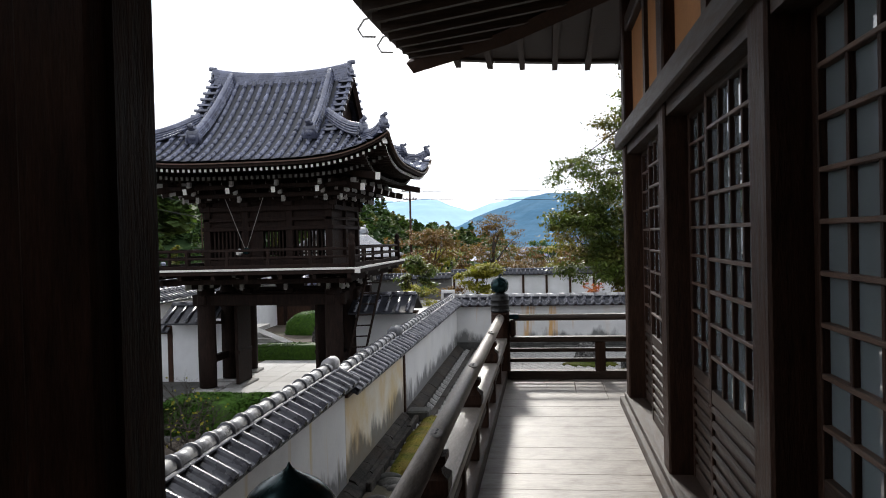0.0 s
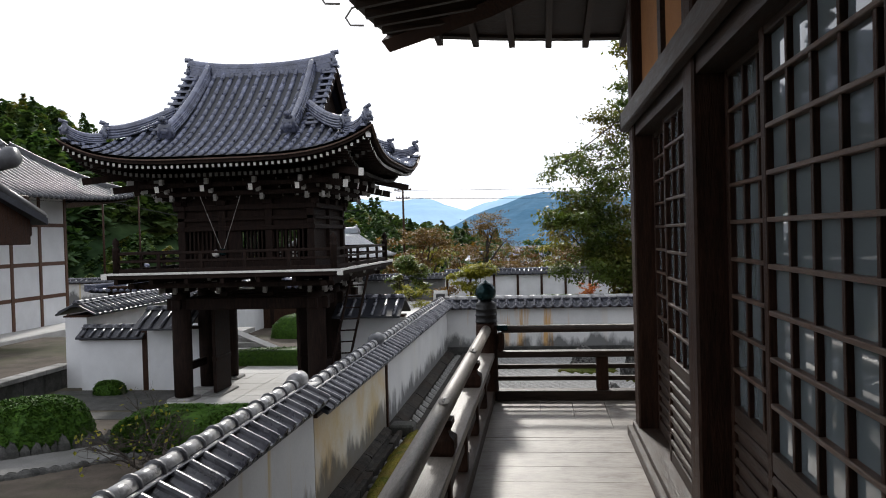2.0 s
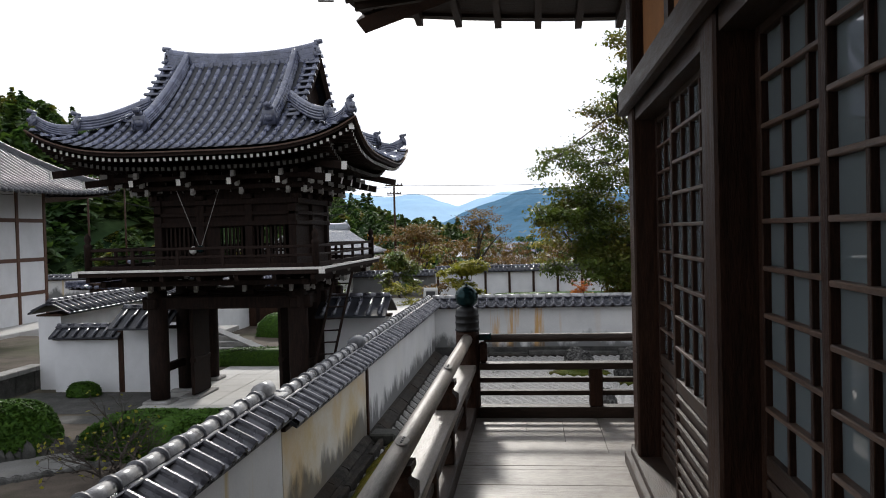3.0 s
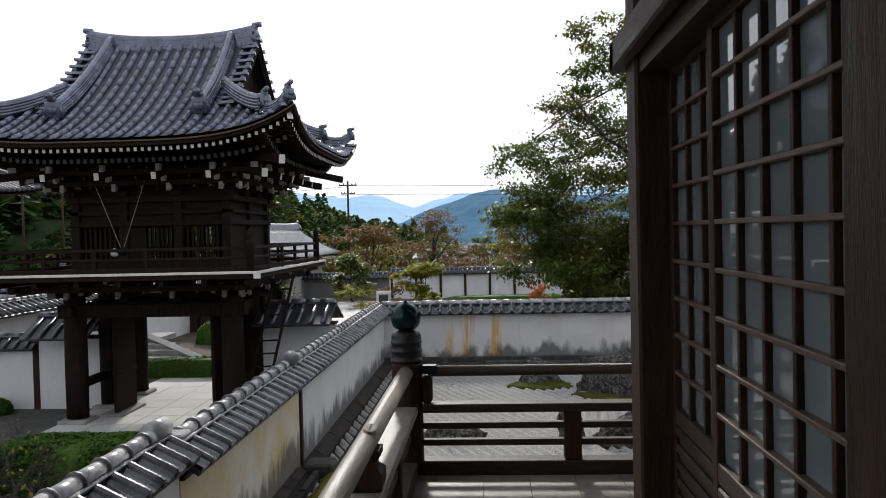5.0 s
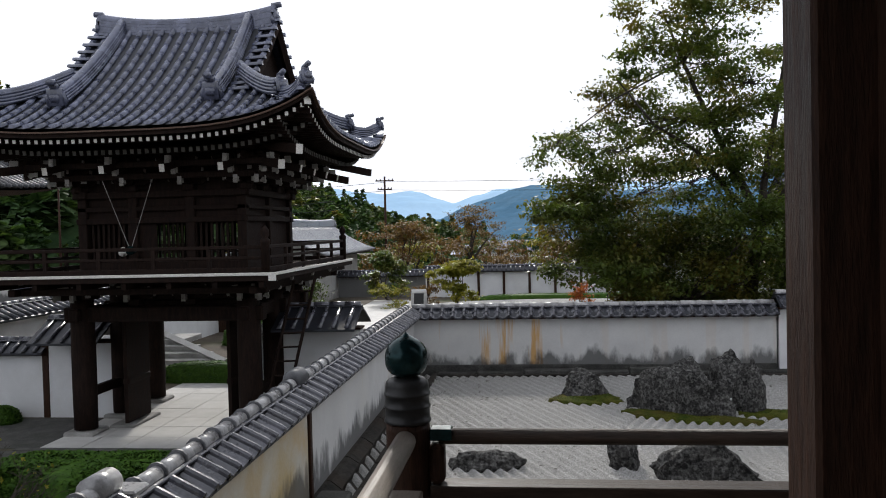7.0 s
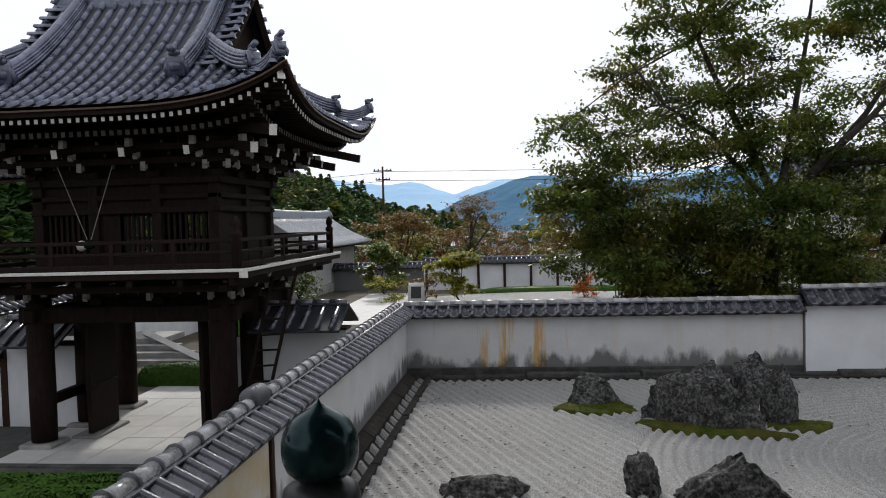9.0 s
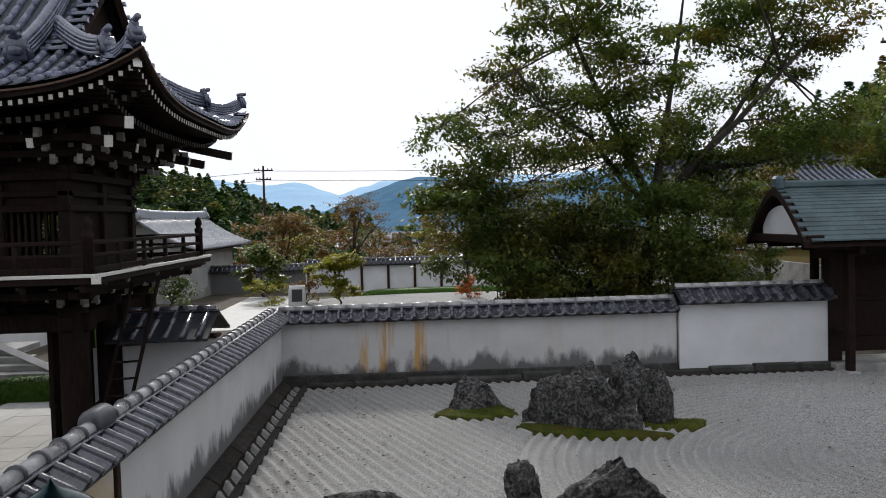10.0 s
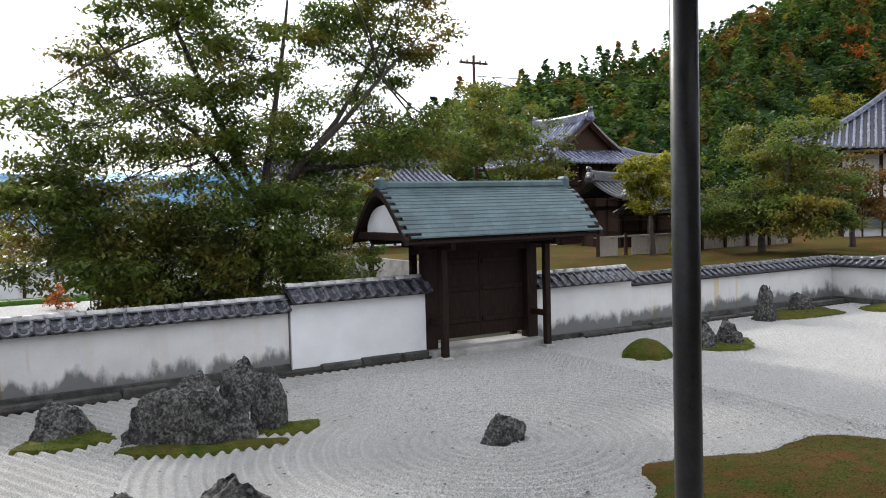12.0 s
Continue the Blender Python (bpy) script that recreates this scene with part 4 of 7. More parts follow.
for sx in (-1, 1):
    part("boarding", Geo().box(GX + sx * 1.73 - 0.02, GX + sx * 1.73 + 0.02, GY - 1.5, GY + 1.5, 1.05, 2.45), "gatewood", gate)
part("boarding", Geo().box(GX - 1.6, GX - 0.72, GY - 1.1, GY - 1.06, 1.0, 2.4), "gatewood", gate)
part("upper_floor", Geo().box(GX - 1.85, GX + 1.85, GY - 1.6, GY + 1.6, FLOOR2 - 0.10, FLOOR2 - 0.022), "gatewood", gate)
# rope with a small round gong and striking ball
part("rope", Geo().tube([(GX - 0.95, GY - 2.2, 2.75), (GX - 0.42, GY - 2.2, 1.38)], 0.007, 5), "endgrey", gate, "pale hanging rope")
part("rope", Geo().tube([(GX + 0.12, GY - 2.2, 2.75), (GX - 0.36, GY - 2.2, 1.38)], 0.007, 5), "endgrey", gate, "pale hanging rope")
part("gong", Geo().turned(GX - 0.39, GY - 2.2, [(0.03, 1.22), (0.09, 1.25), (0.10, 1.32), (0.04, 1.40)], 12), "bronze", gate, "small bronze gong", True)
part("ball", Geo().turned(GX - 0.66, GY - 2.0, [(0.02, 1.18), (0.08, 1.22), (0.095, 1.28), (0.08, 1.34), (0.02, 1.38)], 12), "endgrain", gate, "pale round striking ball", True)

# balcony with railing
FX, FY = 2.95, 3.33
part("balcony_floor", Geo().box(GX - FX, GX + FX, GY - FY, GY + FY, FLOOR2 - 0.16, FLOOR2 - 0.06, 0.01), "gatewood", gate)
g = Geo()
for s in (-1, 1):
    g.box(GX - FX - 0.02, GX + FX + 0.02, GY + s * FY - 0.03, GY + s * FY + 0.03, FLOOR2 - 0.055, FLOOR2, 0.006)
    g.box(GX + s * FX - 0.03, GX + s * FX + 0.03, GY - FY + 0.04, GY + FY - 0.04, FLOOR2 - 0.057, FLOOR2 - 0.002, 0.006)
part("balcony_edge", g, "endgrain", gate, "pale painted floor edge")
for sx in (-1, 1):
    for sy in (-1, 1):
        p = part("newel", Geo().turned(GX + sx * (FX - 0.2), GY + sy * (FY - 0.2), [(0.085, FLOOR2 - 0.1), (0.085, FLOOR2 + 0.52), (0.095, FLOOR2 + 0.54), (0.095, FLOOR2 + 0.60), (0.05, FLOOR2 + 0.64), (0.085, FLOOR2 + 0.72), (0.07, FLOOR2 + 0.80), (0.01, FLOOR2 + 0.88)], 12), "gatewood", gate, "", True)
    part("corner_block", Geo().box(GX + sx * FX - 0.07, GX + sx * FX + 0.07, GY - FY - 0.06, GY - FY - 0.034, FLOOR2 - 0.15, FLOOR2 - 0.01), "endgrain", gate, "whitened beam end")
for z, h in ((FLOOR2 + 0.47, 0.035), (FLOOR2 + 0.27, 0.03), (FLOOR2 + 0.04, 0.05)):
    for s in (-1, 1):
        part("railing_bar", Geo().box(GX - FX + 0.2, GX + FX - 0.2, GY + s * (FY - 0.2) - 0.03, GY + s * (FY - 0.2) + 0.03, z - h, z + h, 0.01), "gatewood", gate)
        part("railing_bar", Geo().box(GX + s * (FX - 0.2) - 0.03, GX + s * (FX - 0.2) + 0.03, GY - FY + 0.2, GY + FY - 0.2, z - h + 0.003, z + h + 0.003, 0.01), "gatewood", gate)
for i in range(1, 5):
    for s in (-1, 1):
        x = GX - FX + 0.2 + (2 * FX - 0.4) * i / 5
        part("baluster", Geo().box(x - 0.04, x + 0.04, GY + s * (FY - 0.2) - 0.035, GY + s * (FY - 0.2) + 0.035, FLOOR2 - 0.05, FLOOR2 + 0.44, 0.01), "gatewood", gate)
        y = GY - FY + 0.2 + (2 * FY - 0.4) * i / 5
        part("baluster", Geo().box(GX + s * (FX - 0.2) - 0.035, GX + s * (FX - 0.2) + 0.035, y - 0.04, y + 0.04, FLOOR2 - 0.05, FLOOR2 + 0.44, 0.01), "gatewood", gate)
for i in range(-3, 4):
    part("balcony_joist", Geo().box(GX + i * 0.9 - 0.05, GX + i * 0.9 + 0.05, GY - FY + 0.06, GY + FY - 0.06, FLOOR2 - 0.28, FLOOR2 - 0.16), "gatewood", gate)
for s in (-1, 1):
    part("balcony_beam", Geo().box(GX - FX + 0.3, GX + FX - 0.3, GY + s * 2.75 - 0.08, GY + s * 2.75 + 0.08, FLOOR2 - 0.42, FLOOR2 - 0.28, 0.02), "gatewood", gate)
    part("balcony_beam", Geo().box(GX + s * 2.45 - 0.08, GX + s * 2.45 + 0.08, GY - FY + 0.3, GY + FY - 0.3, FLOOR2 - 0.415, FLOOR2 - 0.275, 0.02), "gatewood", gate)

# ladder against the gate
ladder = thing("ladder", "dark wooden ladder leaning against the gate", "ladder", at=(-5.3, 21.9, COURT))
a0, b0 = Vector((-5.62, 21.2, COURT)), Vector((-4.98, 21.9, 0.62))
for o in (0, 0.42):
    part("ladder_rail", Geo().tube([a0 + Vector((o, o * 0.3, 0)), b0 + Vector((o, o * 0.3, 0))], 0.035, 6), "gatewood", ladder)
for i in range(1, 11):
    p = a0.lerp(b0, i / 11)
    part("rung", Geo().tube([p, p + Vector((0.42, 0.126, 0))], 0.022, 6), "gatewood", ladder)

# ---- sliding doors of the hall ----
def sliding_door(y0, y1, x):
    """A leaf of glazed lattice over ribbed boards, between y0 and y1 at the plane x."""
    d = thing("sliding_door", "dark timber lattice door with grey glass panes and ribbed lower boards", "door", "sliding doors of the hall", at=(x, (y0 + y1) / 2, SILL))
    zl, zt = 0.785, 2.235
    part("stile", Geo().box(x - 0.02, x + 0.02, y0, y0 + 0.055, SILL, zt + 0.03, 0.004), "wood", d)
    part("stile", Geo().box(x - 0.02, x + 0.02, y1 - 0.055, y1, SILL, zt + 0.03, 0.004), "wood", d)
    for za, zb in ((SILL + 0.001, SILL + 0.08), (zl - 0.07, zl), (zt - 0.01, zt + 0.029)):
        part("door_rail", Geo().box(x - 0.018, x + 0.018, y0 + 0.055, y1 - 0.055, za, zb, 0.003), "wood_y", d)
    ya, yb = y0 + 0.055, y1 - 0.055
    for i in range(1, 5):
        y = ya + (yb - ya) * i / 5
        part("upright_muntin", Geo().box(x - 0.013, x + 0.013, y - 0.012, y + 0.012, zl, zt, 0.002), "wood", d)
    for i in range(1, 9):
        z = zl + 0.161 * i
        part("cross_muntin", Geo().box(x - 0.020, x + 0.010, ya, yb, z - 0.0085, z + 0.0085, 0.003), "muntin", d)
    for i in range(5):
        p0, p1 = ya + (yb - ya) * i / 5, ya + (yb - ya) * (i + 1) / 5
        for j in range(9):
            q0, q1 = zl + 0.161 * j, min(zl + 0.161 * (j + 1), zt)
            tilt = rnd.uniform(-0.0012, 0.0012)
            g = Geo().add([(x + 0.008 + tilt, p0, q0), (x + 0.008 - tilt, p1, q0), (x + 0.008 - tilt, p1, q1), (x + 0.008 + tilt, p0, q1),
                           (x + 0.013, p0, q0), (x + 0.013, p1, q0), (x + 0.013, p1, q1), (x + 0.013, p0, q1)],
                          [(0, 3, 2, 1), (4, 5, 6, 7), (0, 1, 5, 4), (1, 2, 6, 5), (2, 3, 7, 6), (3, 0, 4, 7)])
            part("pane", g, "pane", d)
    part("panel", Geo().box(x - 0.004, x + 0.008, ya, yb, SILL + 0.08, zl - 0.07), "wood_y", d)
    z = SILL + 0.11
    while z < zl - 0.10:
        part("rib", Geo().box(x - 0.022, x - 0.004, ya, yb, z, z + 0.038, 0.008), "wood_y", d)
        z += 0.073
    return d


for ya, yb in zip(POSTS, POSTS[1:]):
    sliding_door(ya + 0.11, ya + 1.33, 0.820)
    sliding_door(yb - 1.33, yb - 0.11, 0.870)

# ---- railing round the veranda ----
RX, RY = -0.50, 8.72


def newel(x, y):
    p = thing("newel_post", "dark round timber newel with bronze onion-shaped cap", "post", "veranda newel posts", at=(x, y, 0))
    part("shaft", Geo().turned(x, y, [(0.102, -0.06), (0.102, 0.02), (0.100, 0.70), (0.098, 0.73)], 20), "wood", p, "", True)
    part("cap", Geo().turned(x, y, [(0.101, 0.735), (0.106, 0.738), (0.106, 0.750), (0.101, 0.753), (0.1005, 0.80), (0.105, 0.803), (0.105, 0.812), (0.1, 0.815), (0.0995, 0.855), (0.104, 0.858), (0.104, 0.868), (0.099, 0.871), (0.098, 0.90), (0.094, 0.918), (0.080, 0.930), (0.056, 0.938), (0.046, 0.946)], 28), "steel", p, "black metal ringed collar", True)
    part("finial", Geo().turned(x, y, [(0.045, 0.944), (0.066, 0.950), (0.084, 0.966), (0.094, 0.990), (0.097, 1.015), (0.096, 1.038), (0.091, 1.060), (0.079, 1.082), (0.058, 1.101), (0.034, 1.114), (0.016, 1.123), (0.006, 1.132), (0.001, 1.142)], 28), "bronze", p, "green black bronze onion finial", True)
    return p


newel(RX, RY)
newel(RX, 1.48)
newel(9.2, RY)
rail_w = thing("railing", "weathered round-topped timber railing along the veranda edge", "railing", "veranda railings", at=(RX, 5.1, 0))
part("top_rail", Geo().tube([(RX, 1.4, 0.665), (RX, 4.0, 0.668), (RX, 6.5, 0.664), (RX, 8.70, 0.668)], 0.048, 14), "rail", rail_w, "greyed round handrail", True)
part("flat_rail", Geo().box(RX - 0.075, RX + 0.075, 1.5, 8.62, 0.405, 0.455, 0.006), "rail", rail_w, "greyed flat plank rail")
part("thin_rail", Geo().box(RX - 0.03, RX + 0.03, 1.5, 8.62, 0.225, 0.275, 0.005), "wood_y", rail_w)
part("base_rail", Geo().box(RX - 0.07, RX + 0.07, 1.5, 8.60, -0.002, 0.10, 0.008), "wood_y", rail_w)
for i, y in enumerate((2.5, 3.4, 4.3, 5.2, 6.1, 7.0, 7.9)):
    part("baluster", Geo().box(RX - 0.045, RX + 0.045, y - 0.045, y + 0.045, 0.10, 0.405, 0.006), "wood", rail_w)
    if i % 2:
        k = part("bracket_plate", Geo().turned(0, 0, [(0.032, 0.0), (0.032, 0.005), (0.026, 0.008)], 16), "endgrey", rail_w, "worn pale metal nail plate")
        k.matrix_basis = Matrix.Translation((RX + 0.012, y + 0.02, 0.7135)) @ Matrix.Rotation(radians(14), 4, "Y") @ Matrix.Diagonal((0.95, 2.2, 1, 1))
        for j in range(4):
            s = part("stud", Geo().turned(0, 0, [(0.006, 0.0), (0.006, 0.004)], 6), "steel", rail_w)
            s.matrix_basis = k.matrix_basis @ Matrix.Translation((0, -0.018 + 0.012 * j, 0.007)) @ Matrix.Diagonal((1, 0.45, 1, 1))
    # gourd-shaped support under the handrail
    g = Geo()
    prof = [(0.060, 0.455), (0.072, 0.475), (0.072, 0.535), (0.045, 0.56), (0.040, 0.58), (0.062, 0.605), (0.060, 0.635)]
    for w, z in prof:
        g.v += [(RX + sx * w, y + sy * w * 1.05, z) for sx, sy in ((-1, -1), (1, -1), (1, 1), (-1, 1))]
    for j in range(len(prof) - 1):
        for q in range(4):
            a, b = 4 * j + q, 4 * j + (q + 1) % 4
            g.f.append((a, b, b + 4, a + 4))
    g.f += [(0, 1, 2, 3), tuple(4 * len(prof) - 4 + q for q in range(4))]
    if i % 2:
        part("gourd_support", g, "wood", rail_w, "dark gourd-shaped support")
rail_n = thing("railing", "dark timber railing with four bars across the veranda front", "railing", "veranda railings", at=(4, RY, 0))
part("top_rail", Geo().tube([(RX + 0.14, RY, 0.668), (4, RY, 0.667), (9.1, RY, 0.668)], 0.036, 12), "wood_x", rail_n, "", True)
part("rail_tip", Geo().box(RX + 0.10, RX + 0.20, RY - 0.042, RY + 0.042, 0.655, 0.708, 0.006), "bronze", rail_n, "studded metal rail tip")
part("flat_rail", Geo().box(RX + 0.10, 9.1, RY - 0.065, RY + 0.065, 0.405, 0.460, 0.006), "wood_x", rail_n)
for za, zb in ((0.292, 0.332), (0.182, 0.222)):
    part("thin_rail", Geo().box(RX + 0.10, 9.1, RY - 0.028, RY + 0.028, za, zb, 0.005), "wood_x", rail_n)
part("base_rail", Geo().box(RX + 0.09, 9.1, RY - 0.07, RY + 0.07, -0.001, 0.092, 0.008), "wood_x", rail_n)
for x in (0.57, 1.75, 2.95, 4.15, 5.35, 6.55, 7.75):
    part("baluster", Geo().box(x - 0.055, x + 0.055, RY - 0.055, RY + 0.055, 0.092, 0.405, 0.008), "wood", rail_n)
part("end_block", Geo().box(RX + 0.095, RX + 0.165, RY - 0.05, RY + 0.05, 0.46, 0.64, 0.02), "wood", rail_n)

# ---- eave over the veranda ----
EX, EY = -1.60, 10.50


def eave_z(x, y):
    """Under side of the eave."""
    d = max(min((x - EX), (EY - y)), 0)
    up = 0.20 * max(0, 1 - (x - EX) / 3.5) ** 2 * max(0, 1 - (EY - y) / 3.5) ** 2
    return 3.66 + 0.16 * d + up


g = Geo()
g.grid(lambda u, v: (EX + u * 16.0, EY - v * (2.9), eave_z(EX + u * 16.0, EY - v * 2.9) + 0.13), 40, 8)
g.grid(lambda u, v: (EX + u * 2.6, EY - 2.9 - v * 11.0, eave_z(EX + u * 2.6, EY - 2.9 - v * 11.0) + 0.13), 8, 24)
setting("ceiling", g, "wood_x", "dark boarded underside of the eaves")
eave = thing("eave", "dark rafters and tiled edge of the hall eaves", "", "", "structure", (EX, EY, 3.8))
for i in range(38):
    x = 1.02 + i * 0.42 - 2.52
    ylow = EY + 0.02
    yend = max(7.8, EY - (x - EX)) if x < 0.9 else 7.8
    if ylow - yend < 0.15:
        continue
    part("rafter", Geo().add([(x + sx * 0.035, y, eave_z(x, y) + dz) for y in (ylow, yend) for sx, dz in ((-1, 0), (1, 0), (1, 0.125), (-1, 0.125))],
                             [(0, 1, 2, 3), (4, 7, 6, 5), (0, 4, 5, 1), (1, 5, 6, 2), (2, 6, 7, 3), (3, 7, 4, 0)]), "wood_y", eave)
for i in range(28):
    y = 9.75 - i * 0.42
    part("rafter", Geo().add([(x, y + sy * 0.035, eave_z(x, y) + dz + 0.004) for x in (EX - 0.02, min(0.8, EX + (EY - y))) for sy, dz in ((-1, 0), (1, 0), (1, 0.125), (-1, 0.125))],
                             [(0, 1, 2, 3), (4, 7, 6, 5), (0, 4, 5, 1), (1, 5, 6, 2), (2, 6, 7, 3), (3, 7, 4, 0)]), "wood_x", eave)
part("hip_beam", Geo().tube([(EX - 0.1, EY + 0.1, 3.90), (-0.4, 9.3, 3.90), (0.9, 8.0, 4.06)], 0.12, 4), "wood", eave, "heavy diagonal hip beam")
g = Geo()
for i in range(33):
    a, b = (EX + i * 0.5, EX + (i + 1) * 0.5)
    g.add([(x, y, eave_z(x, EY) + dz) for x in (a, b) for y, dz in ((EY - 0.04, 0.10), (EY + 0.10, 0.10), (EY + 0.14, 0.26), (EY - 0.04, 0.26))], [(0, 1, 5, 4), (1, 2, 6, 5), (2, 3, 7, 6), (3, 0, 4, 7), (0, 3, 2, 1), (4, 5, 6, 7)])
for i in range(24):
    a, b = (EY - i * 0.5, EY - (i + 1) * 0.5)
    g.add([(x, y, eave_z(EX, y) + dz) for y in (a, b) for x, dz in ((EX + 0.04, 0.10), (EX - 0.10, 0.10), (EX - 0.14, 0.26), (EX + 0.04, 0.26))], [(0, 1, 5, 4), (1, 2, 6, 5), (2, 3, 7, 6), (3, 0, 4, 7), (0, 3, 2, 1), (4, 5, 6, 7)])
part("fascia", g, "wood_x", eave)
eave_tile = half_round(0.34, 0.085, 0.09, 6).mesh("eave_tile", M["tiledark"], True)
for i in range(44):
    y = EY - 0.12 - i * 0.27
    piece("eave_tile", eave_tile, eave, frame_along(Vector((EX + 0.10, y, eave_z(EX, y) + 0.31)), (-1, 0, -0.12)))
g = Geo()
g.grid(lambda u, v: (EX - 0.14 + u * 3.4, EY + 0.14 - (u * 3.4 if v < 0.001 else 0) - v * 13.0, 3.98 + 1.6 * u + 0.2 * max(0, 1 - v * 4) * (1 - u)), 8, 30)
g.grid(lambda u, v: (EX - 0.14 + v * 14.0 + u * 3.4 * (v < 0.001), EY + 0.14 - u * 3.4, 3.98 + 1.6 * u + 0.2 * max(0, 1 - v * 4) * (1 - u)), 8, 30)
part("roof_slope", g, "tiledark", eave)
# bent wire gutter hooks at the tiled edge
for y in (9.35, 8.35):
    z = eave_z(EX, y) + 0.20
    part("gutter_hook", Geo().tube([(EX - 0.12, y, z + 0.05), (EX - 0.26, y, z + 0.02), (EX - 0.33, y, z - 0.08), (EX - 0.28, y, z - 0.16), (EX - 0.14, y, z - 0.17)], 0.011, 6), "endgrey", eave, "bent grey wire gutter hook")
# downpipe before the veranda
solid("downpipe", Geo().tube([(2.97, 10.42, GRAVEL - 0.05), (2.97, 10.42, 1.0), (2.98, 10.42, 3.98)], 0.062, 20), "steel", "tall black round steel pipe standing in the gravel", "pipe", smooth=True)

# ---- rocks, moss and edging of the garden ----
def rock(x, y, z, sx, sy, sz, seed, label, turn=0.0, sharp=0.55, lean=0.0, block=0.0):
    """A weathered rock: a ball cut by slanting planes and roughened."""
    bm = bmesh.new()
    bmesh.ops.create_icosphere(bm, subdivisions=5, radius=1.0)
    rr = random.Random(seed)
    cuts = [(Vector((rr.uniform(-1, 1), rr.uniform(-1, 1), rr.uniform(-0.2, 1))).normalized(), rr.uniform(0.52, 0.86)) for _ in range(11)]
    for v in bm.verts:
        p = v.co.copy()
        p /= (abs(p.x) ** 5 + abs(p.y) ** 5 + abs(p.z) ** 5) ** (0.2 * block)
        for nrm, d in cuts:
            over = p.dot(nrm) - d
            if over > 0:
                p -= nrm * over * sharp * 1.6
        q = p * 1.7 + Vector((seed * 3.1, 0, 0))
        p *= 1.03 + 0.16 * noise.fractal(q, 0.8, 2.1, 5) - 0.13 * (0.3 - abs(noise.noise(p * 3.1 + Vector((seed, 2, 0))))) + 0.055 * noise.noise(p * 9 + Vector((seed, 0, 0))) + 0.03 * noise.noise(p * 22)
        if p.z < -0.15:
            p.z = -0.15 + (p.z + 0.15) * 0.35
        p = Vector((p.x * sx + lean * p.z, p.y * sy, p.z * sz))
        v.co = Matrix.Rotation(radians(turn), 3, "Z") @ p
    top = max(v.co.z for v in bm.verts)
    for v in bm.verts:
        v.co = Vector((v.co.x + x, v.co.y + y, z + v.co.z * (sz / top) if v.co.z > 0 else z + v.co.z))
    me = bpy.data.meshes.new("rock")
    bm.to_mesh(me)
    bm.free()
    me.materials.append(M["rock"])
    me.polygons.foreach_set("use_smooth", [True] * len(me.polygons))
    return tagged(new("rock", me), label, "rock", "rocks of the raked garden")


rock(1.18, 21.45, GRAVEL, 0.58, 0.42, 0.56, 3, "low dark lichened rock in raked gravel with moss", 10, 0.5, 0.0, 0.5)
rock(2.55, 20.15, GRAVEL, 0.86, 0.50, 0.86, 11, "broad grey lichened boulder in raked gravel", -22, 0.45, 0.0, 0.9)
rock(3.22, 19.72, GRAVEL, 0.46, 0.40, 0.66, 19, "slanting grey boulder leaning on the broad one", -20, 0.7, 0.0, 0.6)
rock(4.03, 20.0, GRAVEL, 0.31, 0.28, 1.00, 23, "narrow upright lichened rock beside the boulders", 15, 0.35, 0.05, 0.8)
rock(4.05, 21.5, GRAVEL, 0.62, 0.40, 0.92, 29, "dark rock behind the upright rock", 0, 0.5, 0.0, 0.6)
rock(3.0, 20.9, GRAVEL, 0.60, 0.35, 0.86, 31, "reddish dark rock between the boulders", 0, 0.5, 0.0, 0.6)
rock(2.33, 16.3, GRAVEL, 0.98, 0.60, 0.66, 37, "large dark pointed rock close to the veranda", -8, 0.8)
rock(1.38, 16.75, GRAVEL, 0.28, 0.26, 0.52, 41, "small dark pointed rock beside the large one", 20, 0.7)
rock(-0.62, 16.7, GRAVEL, 0.62, 0.32, 0.24, 43, "flat low dark rock in gravel", 5)
rock(6.60, 17.35, GRAVEL, 0.34, 0.26, 0.42, 47, "small round dark rock ringed by raked furrows", 0, 0.6, 0.0, 0.3)
rock(14.55, 20.95, GRAVEL, 0.62, 0.45, 0.82, 53, "grey rock beside a moss mound", 0)
rock(15.25, 20.85, GRAVEL, 0.40, 0.35, 0.66, 59, "rounded dark rock beside a moss mound", 0)
rock(19.05, 22.7, GRAVEL, 0.36, 0.32, 1.02, 61, "upright lichened rock near the wall", 0, 0.4)
rock(21.1, 23.2, GRAVEL, 0.62, 0.36, 0.62, 67, "low rock on moss near the wall", 0)


